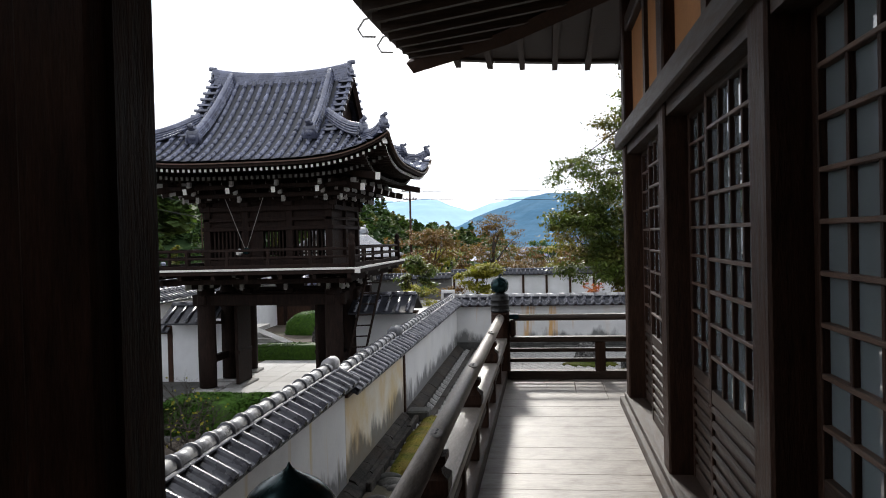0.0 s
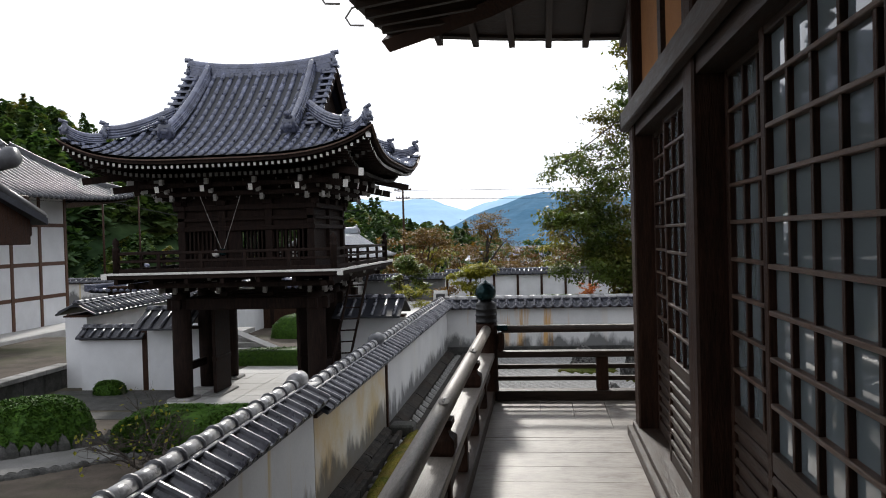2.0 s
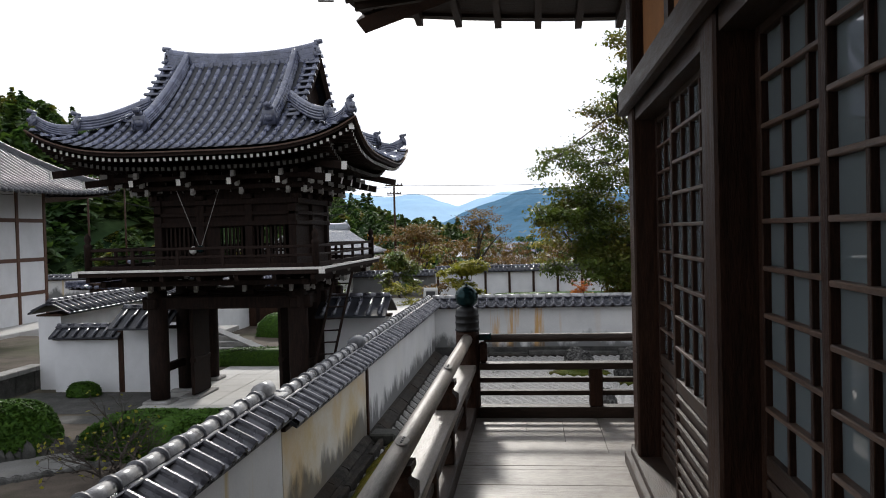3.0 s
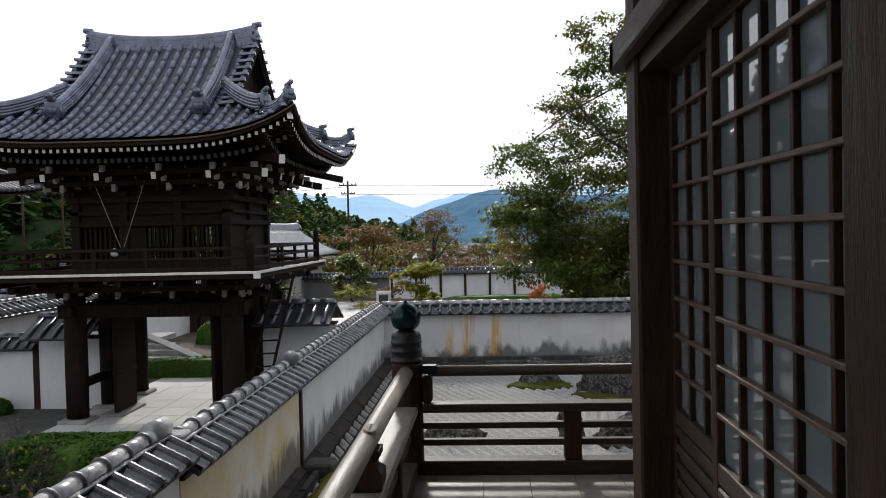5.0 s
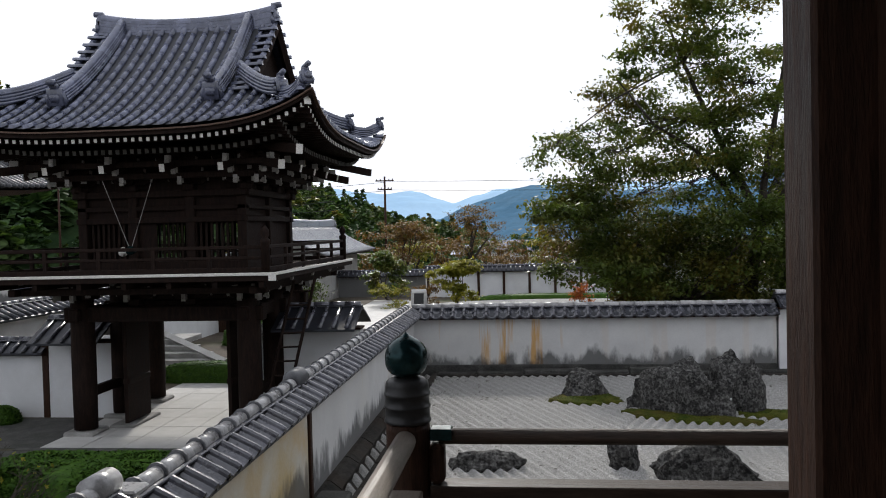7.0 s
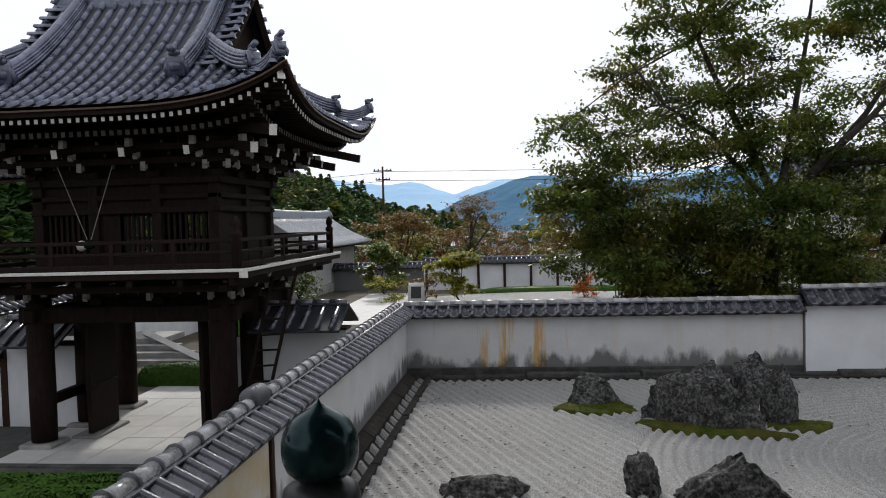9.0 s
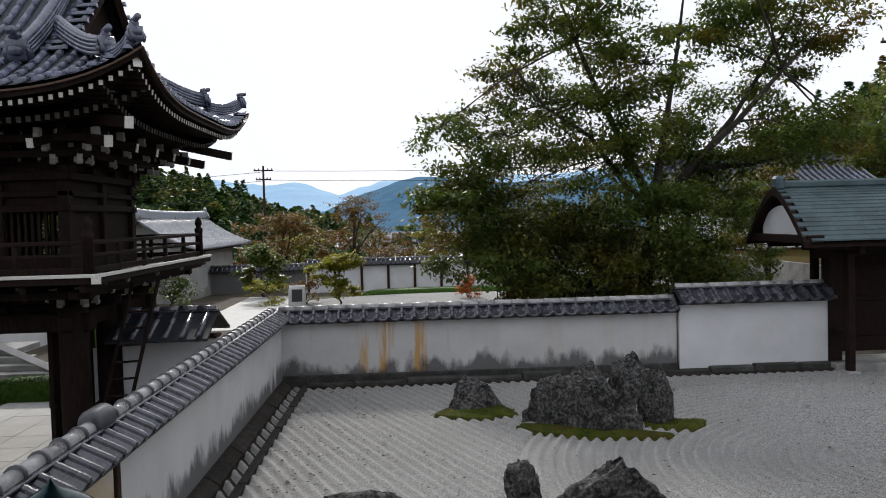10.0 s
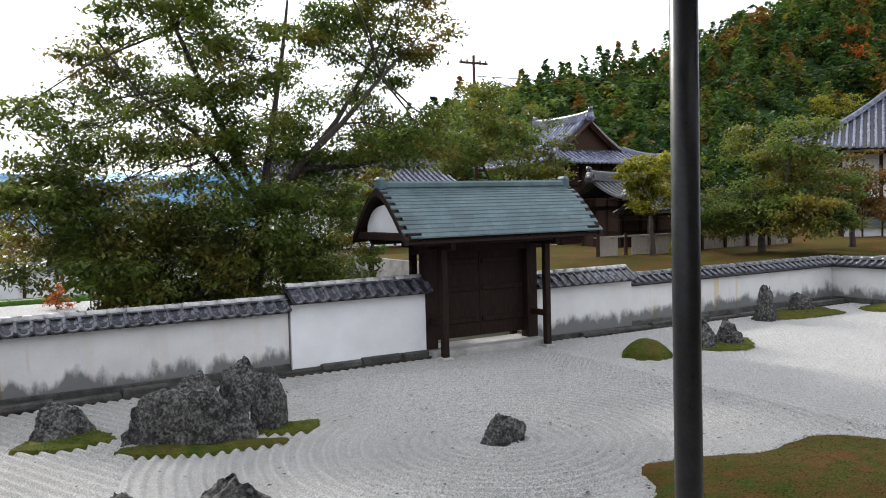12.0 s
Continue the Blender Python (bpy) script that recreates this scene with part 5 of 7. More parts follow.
def moss_patch(x, y, rx, ry, h, seed, label, turn=0.0, mat="moss"):
    def fn(u, v):
        a, r = 2 * math.pi * u, v
        edge = 1 + 0.34 * noise.noise((math.cos(a) * 1.6 + seed, math.sin(a) * 1.6, seed)) + 0.10 * noise.noise((math.cos(a) * 6 + seed, math.sin(a) * 6, 0))
        px, py = rx * r * edge * math.cos(a), ry * r * edge * math.sin(a)
        c, s = math.cos(radians(turn)), math.sin(radians(turn))
        z = h * (1 - r ** 2.2) + 0.03 * noise.noise((px * 5 + seed, py * 5, 1)) * (1 - r) + (-0.05 if r > 0.999 else 0)
        return (x + px * c - py * s, y + px * s + py * c, GRAVEL + (0.045 if h > 0.1 else 0.032) + z - (0.06 if r > 0.999 else 0))
    mound = solid("moss_mound", Geo().grid(fn, 72, 16), mat, label, "moss", "moss in the garden", smooth=True)
    rr = random.Random(seed)
    g = Geo()
    for i in range(int(1500 * rx * ry + 600)):
        p = Vector(fn(rr.random(), min(rr.random() ** 0.5 * 1.06, 1.06)))
        p.z = max(p.z, GRAVEL - 0.004)
        l, b = rr.uniform(0.006, 0.016), rr.uniform(0, 6.283)
        d1, d2 = Vector((math.cos(b) * 0.5, math.sin(b) * 0.5, rr.uniform(0.4, 1.0))) * l, Vector((-math.sin(b), math.cos(b), 0)) * l * 0.7
        o = len(g.v)
        g.v += [tuple(p - d2), tuple(p + d2), tuple(p + d1)]
        g.f.append((o, o + 1, o + 2))
    part("tuft", g, mat, mound)["kind"] = "stuff"
    return mound


moss_patch(1.15, 21.05, 0.72, 0.48, 0.04, 1, "thin ragged moss round a rock")
moss_patch(2.75, 19.62, 1.25, 0.36, 0.04, 2, "ragged moss strip along the boulders", -20)
moss_patch(4.25, 19.8, 0.55, 0.32, 0.04, 3, "thin moss beside the upright rock")
moss_patch(12.75, 20.85, 0.55, 0.50, 0.34, 4, "rounded green moss mound on gravel")
moss_patch(15.0, 20.9, 1.1, 0.8, 0.05, 5, "thin moss under the rocks")
moss_patch(20.8, 22.9, 1.7, 0.8, 0.08, 6, "flat green moss at the wall foot")
moss_patch(25.2, 21.2, 2.7, 1.9, 0.16, 7, "broad green moss bank at the wall corner")
moss_patch(8.7, 13.25, 2.75, 1.95, 0.24, 8, "brown and green moss mound near the veranda", -12, "mossbrown")

# stone footing, drain and kerb along the wall
FOOT = thing("footing", "worn stone footing and drain along the garden wall", "", "", "structure", (-2.6, 15, GRAVEL))
y = 5.0
while y < 23.7:
    L = rnd.uniform(0.9, 1.5)
    y1 = min(y + L, 23.75)
    part("footing_stone", Geo().add([(xx, yy, zz) for yy in (y + 0.01, y1 - 0.01) for xx, zz in ((-2.70, GRAVEL - 0.2), (-2.46, GRAVEL - 0.2), (-2.48, GRAVEL + 0.02 + rnd.uniform(0, 0.03)), (-2.62, GRAVEL + 0.13), (-2.70, GRAVEL + 0.15))],
                                    [(0, 1, 2, 3, 4), (5, 9, 8, 7, 6), (0, 5, 6, 1), (1, 6, 7, 2), (2, 7, 8, 3), (3, 8, 9, 4), (4, 9, 5, 0)]), "wetstone", FOOT)
    if not 10.0 < y < 14.3:
        part("kerb_stone", Geo().box(-2.26, -2.14, y + 0.03, y1 - 0.01, GRAVEL - 0.15, GRAVEL + 0.055 + rnd.uniform(-0.01, 0.01), 0.012), "wetstone", FOOT)
    y = y1
x = -2.14
while x < 24.0:
    L = rnd.uniform(0.8, 1.4)
    x1 = min(x + L, 24.1)
    if not (8.7 < x < 12.2):
        part("kerb_stone", Geo().box(x + 0.005, x1 - 0.005, 23.52, 23.64, GRAVEL - 0.1, GRAVEL + 0.05 + rnd.uniform(-0.012, 0.012), 0.012), "wetstone", FOOT)
        part("footing_stone", Geo().box(x + 0.006, x1 - 0.006, 23.66, 23.86, GRAVEL - 0.1, GRAVEL + 0.10 + rnd.uniform(-0.05, 0.08), 0.025), "darkstone", FOOT)
    x = x1
part("drain_bed", Geo().box(-2.47, -2.25, 4.0, 23.6, GRAVEL - 0.2, GRAVEL - 0.02), "wetstone", FOOT)
y = 10.4
while y < 14.45:
    y1 = min(y + rnd.uniform(0.7, 1.2), 14.48)
    part("ledge_stone", Geo().add([(xx, yy, zz) for yy in (y + 0.008, y1 - 0.008) for xx, zz in ((-2.70, GRAVEL - 0.1), (-2.56, GRAVEL - 0.1), (-2.56, -1.74 + rnd.uniform(-0.02, 0.02)), (-2.60, -1.70), (-2.70, -1.66))],
                                  [(0, 1, 2, 3, 4), (5, 9, 8, 7, 6), (0, 5, 6, 1), (1, 6, 7, 2), (2, 7, 8, 3), (3, 8, 9, 4), (4, 9, 5, 0)]), "wetstone", FOOT)
    part("drain_kerb", Geo().box(-2.46, -2.38, y + 0.006, y1 - 0.01, GRAVEL - 0.15, GRAVEL + 0.13 + rnd.uniform(-0.015, 0.015), 0.012), "wetstone", FOOT)
    y = y1
part("kerb_return", Geo().box(-1.86, -1.76, 11.2, 14.6, GRAVEL - 0.2, GRAVEL + 0.03, 0.015), "wetstone", FOOT)
moss_patch(-2.10, 12.9, 0.30, 2.0, 0.14, 12, "yellow green moss bed beside the wall drain", 0, "mossgold")
part("pit_bed", Geo().box(-2.46, -0.7, 7.0, 12.28, GRAVEL - 0.1, GRAVEL + 0.012), "earth", FOOT, "bare dark earth bed")
for i in range(46):
    px, py, r = rnd.uniform(-2.3, -0.9), rnd.uniform(7.5, 12.1), rnd.uniform(0.06, 0.17)
    part("pebble", Geo().grid(lambda u, v: (px + r * 1.3 * math.cos(6.283 * u) * math.sin(1.57 * v), py + r * math.sin(6.283 * u) * math.sin(1.57 * v), GRAVEL + r * 0.55 * math.cos(1.57 * v)), 8, 3), "darkstone", FOOT, "", True)
# downpipe let into the wall, and the drain outlet below it
part("wall_pipe", Geo().box(-2.71, -2.655, 14.66, 14.76, GRAVEL + 0.1, -0.52, 0.01), "wood", FOOT, "brown timber strip on the wall")
part("drain_outlet", Geo().box(-2.62, -2.20, 14.5, 14.9, GRAVEL, GRAVEL + 0.20, 0.03), "darkstone", FOOT, "dark stone drain outlet")
part("ridge_knob", Geo().tube([(WALL_A, 14.55, -0.215), (WALL_A, 14.62, -0.21), (WALL_A, 14.90, -0.21), (WALL_A, 14.98, -0.215)], [0.09, 0.125, 0.125, 0.09], 14), "tiledark", FOOT, "round dark ridge end tile", True)
part("ridge_knob", Geo().tube([(WALL_A, 10.10, -0.085), (WALL_A, 10.36, -0.085)], [0.098, 0.098], 14), "tileridge", FOOT, "pale round ridge end tile", True)
part("capping_tile", Geo().box(WALL_A - 0.17, WALL_A + 0.17, 10.37, 10.60, -0.215, -0.165, 0.015), "tileridge", FOOT, "flat pale capping tile")
# fallen leaves
lm = Geo().add([(-0.03, -0.018, 0), (0.02, -0.02, 0.008), (0.035, 0.012, 0.002), (-0.012, 0.022, 0.01)], [(0, 1, 2, 3)])
g = Geo()
for i in range(620):
    lx, ly = (rnd.uniform(-2.1, 12), rnd.uniform(12.6, 23.3)) if i % 2 else (-2.1 + abs(rnd.gauss(0, 1.0)), rnd.uniform(12.6, 23.3))
    g.add(lm.v, lm.f, Matrix.Translation((lx, ly, GRAVEL + 0.028)) @ Matrix.Rotation(rnd.uniform(0, 6.28), 4, "Z") @ Matrix.Scale(rnd.uniform(0.5, 1.1), 4))
tagged(part("fallen_leaves", g, "bark"), "small dark fallen leaves on gravel", "leaves", "", "stuff")

# ---- the small copper-roofed gate in the garden wall ----
sg = thing("garden_gate", "small dark timber gate with curved green copper roof", "gate", at=(10.4, 23.9, GRAVEL))
SX, SY, SW, SD = 10.42, 23.95, 2.66, 1.35
RZ2, EZ2 = 2.02, 0.92


def bow(v):
    """Height of the curved roof at v from ridge (0) to eave (1)."""
    return RZ2 - (RZ2 - EZ2) * (0.25 * v + 0.75 * v * v * (1.6 - 0.6 * v))


for s in (-1, 1):
    for i in range(16):
        v0, v1 = i / 16, (i + 1) / 16
        n = 9
        for j in range(n):
            a, b = -SW + 2 * SW * (j + (0.5 if i % 2 else 0) - 0.25) / n, -SW + 2 * SW * (j + 1 + (0.5 if i % 2 else 0) - 0.25) / n
            a, b = max(a, -SW), min(b, SW)
            if b - a < 0.05:
                continue
            if s > 0 and j:
                continue
            if s > 0:
                a, b = -SW, SW
            y0, y1 = SY + s * SD * v0, SY + s * SD * v1
            part("copper_sheet", Geo().add([(SX + a, y0, bow(v0) + 0.006), (SX + b, y0, bow(v0) + 0.006), (SX + b, y1, bow(v1) + 0.024), (SX + a, y1, bow(v1) + 0.024),
                                            (SX + a, y0, bow(v0) - 0.03), (SX + b, y0, bow(v0) - 0.03), (SX + b, y1, bow(v1) - 0.008), (SX + a, y1, bow(v1) - 0.008)],
                                           [(0, 1, 2, 3), (4, 7, 6, 5), (0, 4, 5, 1), (1, 5, 6, 2), (2, 6, 7, 3), (3, 7, 4, 0)]), "copper", sg)
g = Geo()
for s in (-1, 1):
    g.grid(lambda u, v: (SX + (2 * u - 1) * (SW - 0.03), SY + s * (SD - 0.02) * v, bow(v) - 0.09 - 0.04 * v), 4, 12)
part("roof_underside", g, "gatewood", sg)
for s in (-1, 1):
    for t in (-1, 1):
        x0, x1 = SX + s * (SW - 0.10), SX + s * (SW + 0.02)
        ring = []
        for i in range(13):
            v = i / 12
            y, z = SY + t * (SD * v + (0.001 if i == 0 else 0)), bow(v)
            ring += [(x0, y, z - 0.012), (x1, y, z - 0.012), (x1, y, z - 0.17 + 0.03 * v), (x0, y, z - 0.17 + 0.03 * v)]
        faces = [(4 * i + a, 4 * i + (a + 1) % 4, 4 * i + 4 + (a + 1) % 4, 4 * i + 4 + a) for i in range(12) for a in range(4)]
        part("bargeboard", Geo().add(ring, faces + [(3, 2, 1, 0), (48, 49, 50, 51)]), "gatewood", sg)
    xg = SX + s * (SW - 0.20)
    n = 14
    out = [(0.98 * math.cos(math.pi * i / n), 0.66 * math.sin(math.pi * i / n) ** 0.8) for i in range(n + 1)]
    part("gable_panel", Geo().add([(xg, SY + a, 0.98 + b) for a, b in out] + [(xg - s * 0.05, SY + a, 0.98 + b) for a, b in out], [tuple(range(n + 1)), tuple(range(n + 1, 2 * n + 2))[::-1]] + [(i, i + 1, i + n + 2, i + n + 1) for i in range(n)]), "plasterclean", sg, "white plaster gable panel")
    part("gable_beam", Geo().box(xg - 0.22 if s > 0 else xg - 0.14, xg + 0.14 if s > 0 else xg + 0.22, SY - 1.32, SY + 1.32, 0.86, 1.03, 0.02), "gatewood", sg)
part("ridge_cap", Geo().box(SX - SW + 0.05, SX + SW - 0.05, SY - 0.12, SY + 0.12, RZ2 - 0.03, RZ2 + 0.14, 0.04), "copper", sg, "dark green copper ridge cap")
for s in (-1, 1):
    part("ridge_cap_end", Geo().box(SX + s * (SW - 0.10) - 0.10, SX + s * (SW - 0.10) + 0.10, SY - 0.17, SY + 0.17, RZ2 - 0.08, RZ2 + 0.24, 0.06), "copper", sg)
    for yy, w in ((SY - 0.72, 0.075), (SY + 0.72, 0.075), (SY, 0.15)):
        xx = SX + s * 1.42
        part("post", Geo().box(xx - w, xx + w, yy - w, yy + w, GRAVEL - 0.05, 0.95, 0.012), "gatewood", sg)
        part("post_base", Geo().box(xx - w - 0.07, xx + w + 0.07, yy - w - 0.07, yy + w + 0.07, GRAVEL - 0.1, GRAVEL + 0.06, 0.02), "stone", sg)
    part("tie_rail", Geo().box(SX + s * 1.42 - 0.05, SX + s * 1.42 + 0.05, SY - 0.72, SY + 0.72, -1.12, -0.98, 0.01), "gatewood", sg)
    part("tie_rail", Geo().box(SX + s * 1.42 - 0.06, SX + s * 1.42 + 0.06, SY - 1.2, SY + 1.2, 0.62, 0.80, 0.01), "gatewood", sg)
    leaf = part("door_leaf", Geo().box(min(SX + s * 0.003, SX + s * 1.27), max(SX + s * 0.003, SX + s * 1.27), SY + 0.05, SY + 0.11, GRAVEL + 0.32, 0.55, 0.01), "gatewood", sg, "closed dark plank door leaf")
    for z in (-1.2, -0.45, 0.2):
        part("door_batten", Geo().box(min(SX + s * 0.06, SX + s * 1.25), max(SX + s * 0.06, SX + s * 1.25), SY + 0.01, SY + 0.05, z, z + 0.12, 0.01), "gatewood", leaf)
part("lintel", Geo().box(SX - 1.8, SX + 1.8, SY - 0.13, SY + 0.13, 0.50, 0.78, 0.02), "gatewood", sg)
part("eave_beam", Geo().box(SX - 2.3, SX + 2.3, SY - 1.12, SY - 0.98, 0.72, 0.86, 0.02), "gatewood", sg)
part("eave_beam", Geo().box(SX - 2.3, SX + 2.3, SY + 0.98, SY + 1.12, 0.72, 0.86, 0.02), "gatewood", sg)
for i in range(25):
    x = SX - SW + 0.15 + i * (2 * SW - 0.3) / 24
    part("rafter", Geo().add([(x + sx * 0.03, SY - SD * v + 0.03, bow(v) - 0.10 - dz) for v in (0.55, 0.97) for sx, dz in ((-1, 0), (1, 0), (1, 0.07), (-1, 0.07))], [(0, 1, 2, 3), (4, 7, 6, 5), (0, 4, 5, 1), (1, 5, 6, 2), (2, 6, 7, 3), (3, 7, 4, 0)]), "gatewood", sg)
part("threshold", Geo().box(SX - 1.6, SX + 1.6, SY - 0.55, SY + 0.5, GRAVEL - 0.1, GRAVEL + 0.16, 0.02), "stone", sg, "pale worn stone threshold")

# ---- trees ----
def leaf_cloud(g, c, r, count, size, rr, flat=0.55, clumps=10):
    """Scatters small leaves in loose layered clumps in a ball of radius r round c."""
    subs = []
    for _ in range(clumps):
        a, b, q = rr.uniform(0, 6.283), rr.uniform(-1, 1), rr.random() ** 0.5
        subs.append(Vector((math.cos(a) * r * q, math.sin(a) * r * q, b * r * flat)))
    for i in range(count):
        s = subs[i % clumps]
        k = r * 0.22
        p = c + s + Vector((rr.gauss(0, k), rr.gauss(0, k), rr.gauss(0, k * 0.40)))
        yaw, pitch, l = rr.uniform(0, 6.283), rr.gauss(-0.35, 0.5), size * rr.uniform(0.6, 1.3)
        d = Vector((math.cos(yaw) * math.cos(pitch), math.sin(yaw) * math.cos(pitch), math.sin(pitch)))
        w = Vector((-math.sin(yaw), math.cos(yaw), rr.uniform(-0.4, 0.4))).normalized() * l * 0.30
        o = len(g.v)
        g.v += [tuple(p), tuple(p + d * l * 0.45 + w), tuple(p + d * l), tuple(p + d * l * 0.45 - w)]
        g.f.append((o, o + 1, o + 2, o + 3))


def tree(base, fork, blobs, label, leaf, count, size, seed, trunk_r=0.16, limbs=5, bare=False, group="", flat=0.55, clumps=10):
    """A tapered trunk, limbs towards each clump of foliage, and many small leaves."""
    rr = random.Random(seed)
    t = thing("tree", label, "tree", group, at=base)
    base, fork = Vector(base), Vector(fork)
    part("trunk", Geo().tube([base + Vector((0, 0, -0.2)), base.lerp(fork, 0.35) + Vector((0.05, 0.03, 0)), base.lerp(fork, 0.7) - Vector((0.04, 0, 0)), fork], [trunk_r * 1.35, trunk_r * 1.05, trunk_r * 0.9, trunk_r * 0.8], 10), "bark", t, "", True)
    blobs = [(Vector(b[:3]), b[3]) for b in blobs]
    heads = rr.sample(range(len(blobs)), min(limbs, len(blobs)))
    ways = {}
    for h in heads:
        c = blobs[h][0]
        mid = fork.lerp(c, 0.5) + Vector((rr.uniform(-0.3, 0.3), rr.uniform(-0.3, 0.3), 0.12 * (c - fork).length * rr.uniform(-0.3, 1)))
        ways[h] = [fork, fork.lerp(mid, 0.5) + Vector((rr.uniform(-0.1, 0.1), 0, rr.uniform(-0.05, 0.15))), mid, mid.lerp(c, 0.5) + Vector((rr.uniform(-0.15, 0.15), rr.uniform(-0.15, 0.15), 0.05)), c]
        part("limb", Geo().tube(ways[h], [trunk_r * 0.62, trunk_r * 0.5, trunk_r * 0.38, trunk_r * 0.26, trunk_r * 0.10], 7), "bark", t, "", True)
    twigs = Geo()
    for i, (c, r) in enumerate(blobs):
        if i not in ways:
            best = min((p for w in ways.values() for p in w[1:4]), key=lambda p: (p - c).length)
            m = best.lerp(c, 0.5) + Vector((rr.uniform(-0.2, 0.2), rr.uniform(-0.2, 0.2), rr.uniform(0, 0.2)))
            twigs.tube([best, m, c], [trunk_r * 0.17, trunk_r * 0.12, trunk_r * 0.05], 6)
        for _ in range(7):
            e = c + Vector((rr.gauss(0, r * 0.4), rr.gauss(0, r * 0.4), rr.gauss(0.05, r * 0.25)))
            s = c + (e - c) * -0.15
            twigs.tube([s, s.lerp(e, 0.5) + Vector((0, 0, rr.uniform(-0.08, 0.12))), e], [trunk_r * 0.09, trunk_r * 0.06, trunk_r * 0.02], 4, False)
    part("twig", twigs, "bark", t, "", True)["kind"] = "stuff"
    if not bare:
        g = Geo()
        tot = sum(r ** 2 for _, r in blobs)
        for c, r in blobs:
            leaf_cloud(g, c, r, int(count * r ** 2 / tot), size, rr, flat, clumps)
        me = bpy.data.meshes.new("crown")
        me.from_pydata(g.v, [], g.f)
        me.materials.append(M[leaf])
        join(new("crown", me), t)
        t.children[-1]["kind"] = "stuff"
    return t


BIG = [(0.9, 26.6, 3.8, 0.6), (2.1, 28.0, 4.1, 0.9), (2.8, 29.4, 5.4, 1.0), (3.6, 27.3, 6.2, 1.0), (5.2, 28.7, 6.1, 1.2), (5.8, 26.6, 5.2, 1.1), (7.5, 28.0, 6.1, 1.0), (10.2, 29.4, 6.9, 1.5),
       (10.7, 27.3, 6.2, 1.0), (9.8, 28.7, 5.3, 1.2), (9.8, 26.6, 3.5, 1.3), (9.1, 28.0, 3.6, 1.4)]
BIG2 = [(7.5, 29.4, 4.3, 1.5), (5.1, 27.3, 4.3, 1.3), (3.9, 28.7, 4.6, 1.2), (2.5, 26.6, 3.5, 1.1), (1.6, 28.0, 2.9, 1.2), (3.4, 29.4, 2.5, 1.5), (4.5, 27.3, 2.7, 1.4),
        (8.5, 28.7, 2.1, 1.1), (4.7, 26.6, 6.8, 1.1), (9.2, 28.0, 7.4, 1.2), (13.0, 29.4, 3.8, 0.9), (3.8, 27.3, 7.3, 1.0), (6.5, 28.7, 8.5, 1.4)]
BIG3 = [(7.8, 26.6, 8.0, 1.3), (10.6, 28.0, 7.7, 1.2), (7.8, 29.4, 2.5, 1.3), (6.4, 28.0, 3.4, 1.1), (11.6, 28.6, 3.4, 0.8)]
LOW = [(1.8, 28.7, 1.8, 1.4), (0.7, 26.6, 1.9, 0.8), (3.1, 28.0, 1.0, 1.5), (4.9, 29.4, 0.9, 1.7), (5.9, 27.3, 1.2, 1.6), (8.0, 28.7, 0.9, 1.2), (2.3, 26.6, 0.2, 1.0), (1.5, 28.0, 0.6, 1.0),
       (4.9, 29.4, -0.4, 1.4), (5.9, 27.3, 0.0, 1.3), (3.6, 27.6, -0.6, 1.2), (7.3, 27.8, -0.3, 1.1), (2.2, 27.4, -0.9, 0.9)]
cherry = tree((5.9, 28.2, -2.3), (6.5, 28.1, 1.6), BIG + BIG2 + BIG3, "spreading cherry tree with green and rusty leaves behind the wall", "leaf", 92000, 0.13, 5, 0.20, 3, flat=0.55, clumps=15)
tree((4.2, 28.0, -2.4), (4.2, 28.0, -0.6), LOW, "dense dark leafy tree below the cherry", "leaf", 66000, 0.135, 9, 0.14, 4, flat=0.55, clumps=20)
for pts, r in (([(6.5, 28.1, 1.5), (6.55, 28.0, 2.6), (6.8, 28.0, 4.0), (7.15, 28.1, 5.8), (7.4, 28.2, 7.4)], 0.13), ([(6.5, 28.1, 1.6), (5.6, 27.9, 2.4), (4.7, 27.8, 3.6), (3.6, 27.7, 4.3), (2.6, 27.7, 5.6)], 0.10),
               ([(6.55, 28.1, 1.9), (7.6, 28.0, 2.7), (9.0, 28.0, 2.75), (10.6, 28.1, 3.1), (12.0, 28.3, 3.3)], 0.10), ([(7.4, 28.0, 2.6), (8.6, 28.1, 4.0), (9.8, 28.2, 5.8), (10.6, 28.2, 7.2)], 0.10)):
    part("limb", Geo().tube(pts, [r * (1 - 0.8 * i / (len(pts) - 1)) for i in range(len(pts))], 8), "bark", cherry, "pale grey main limb", True)


def ball_tree(x, y, z, h, r, label, leaf, count, size, seed, trunk=0.08, n=9, flat=0.6):
    rr = random.Random(seed)
    blobs = [(x + rr.gauss(0, r * 0.5), y + rr.gauss(0, r * 0.5), z + h - r * 0.9 + rr.uniform(-0.8, 0.75) * r, r * rr.uniform(0.38, 0.62)) for _ in range(n)]
    return tree((x, y, z), (x + rr.uniform(-0.1, 0.1), y, z + max(h - 2 * r, 0.15 * h)), blobs, label, leaf, count, size, seed, trunk, min(6, n), flat=flat)


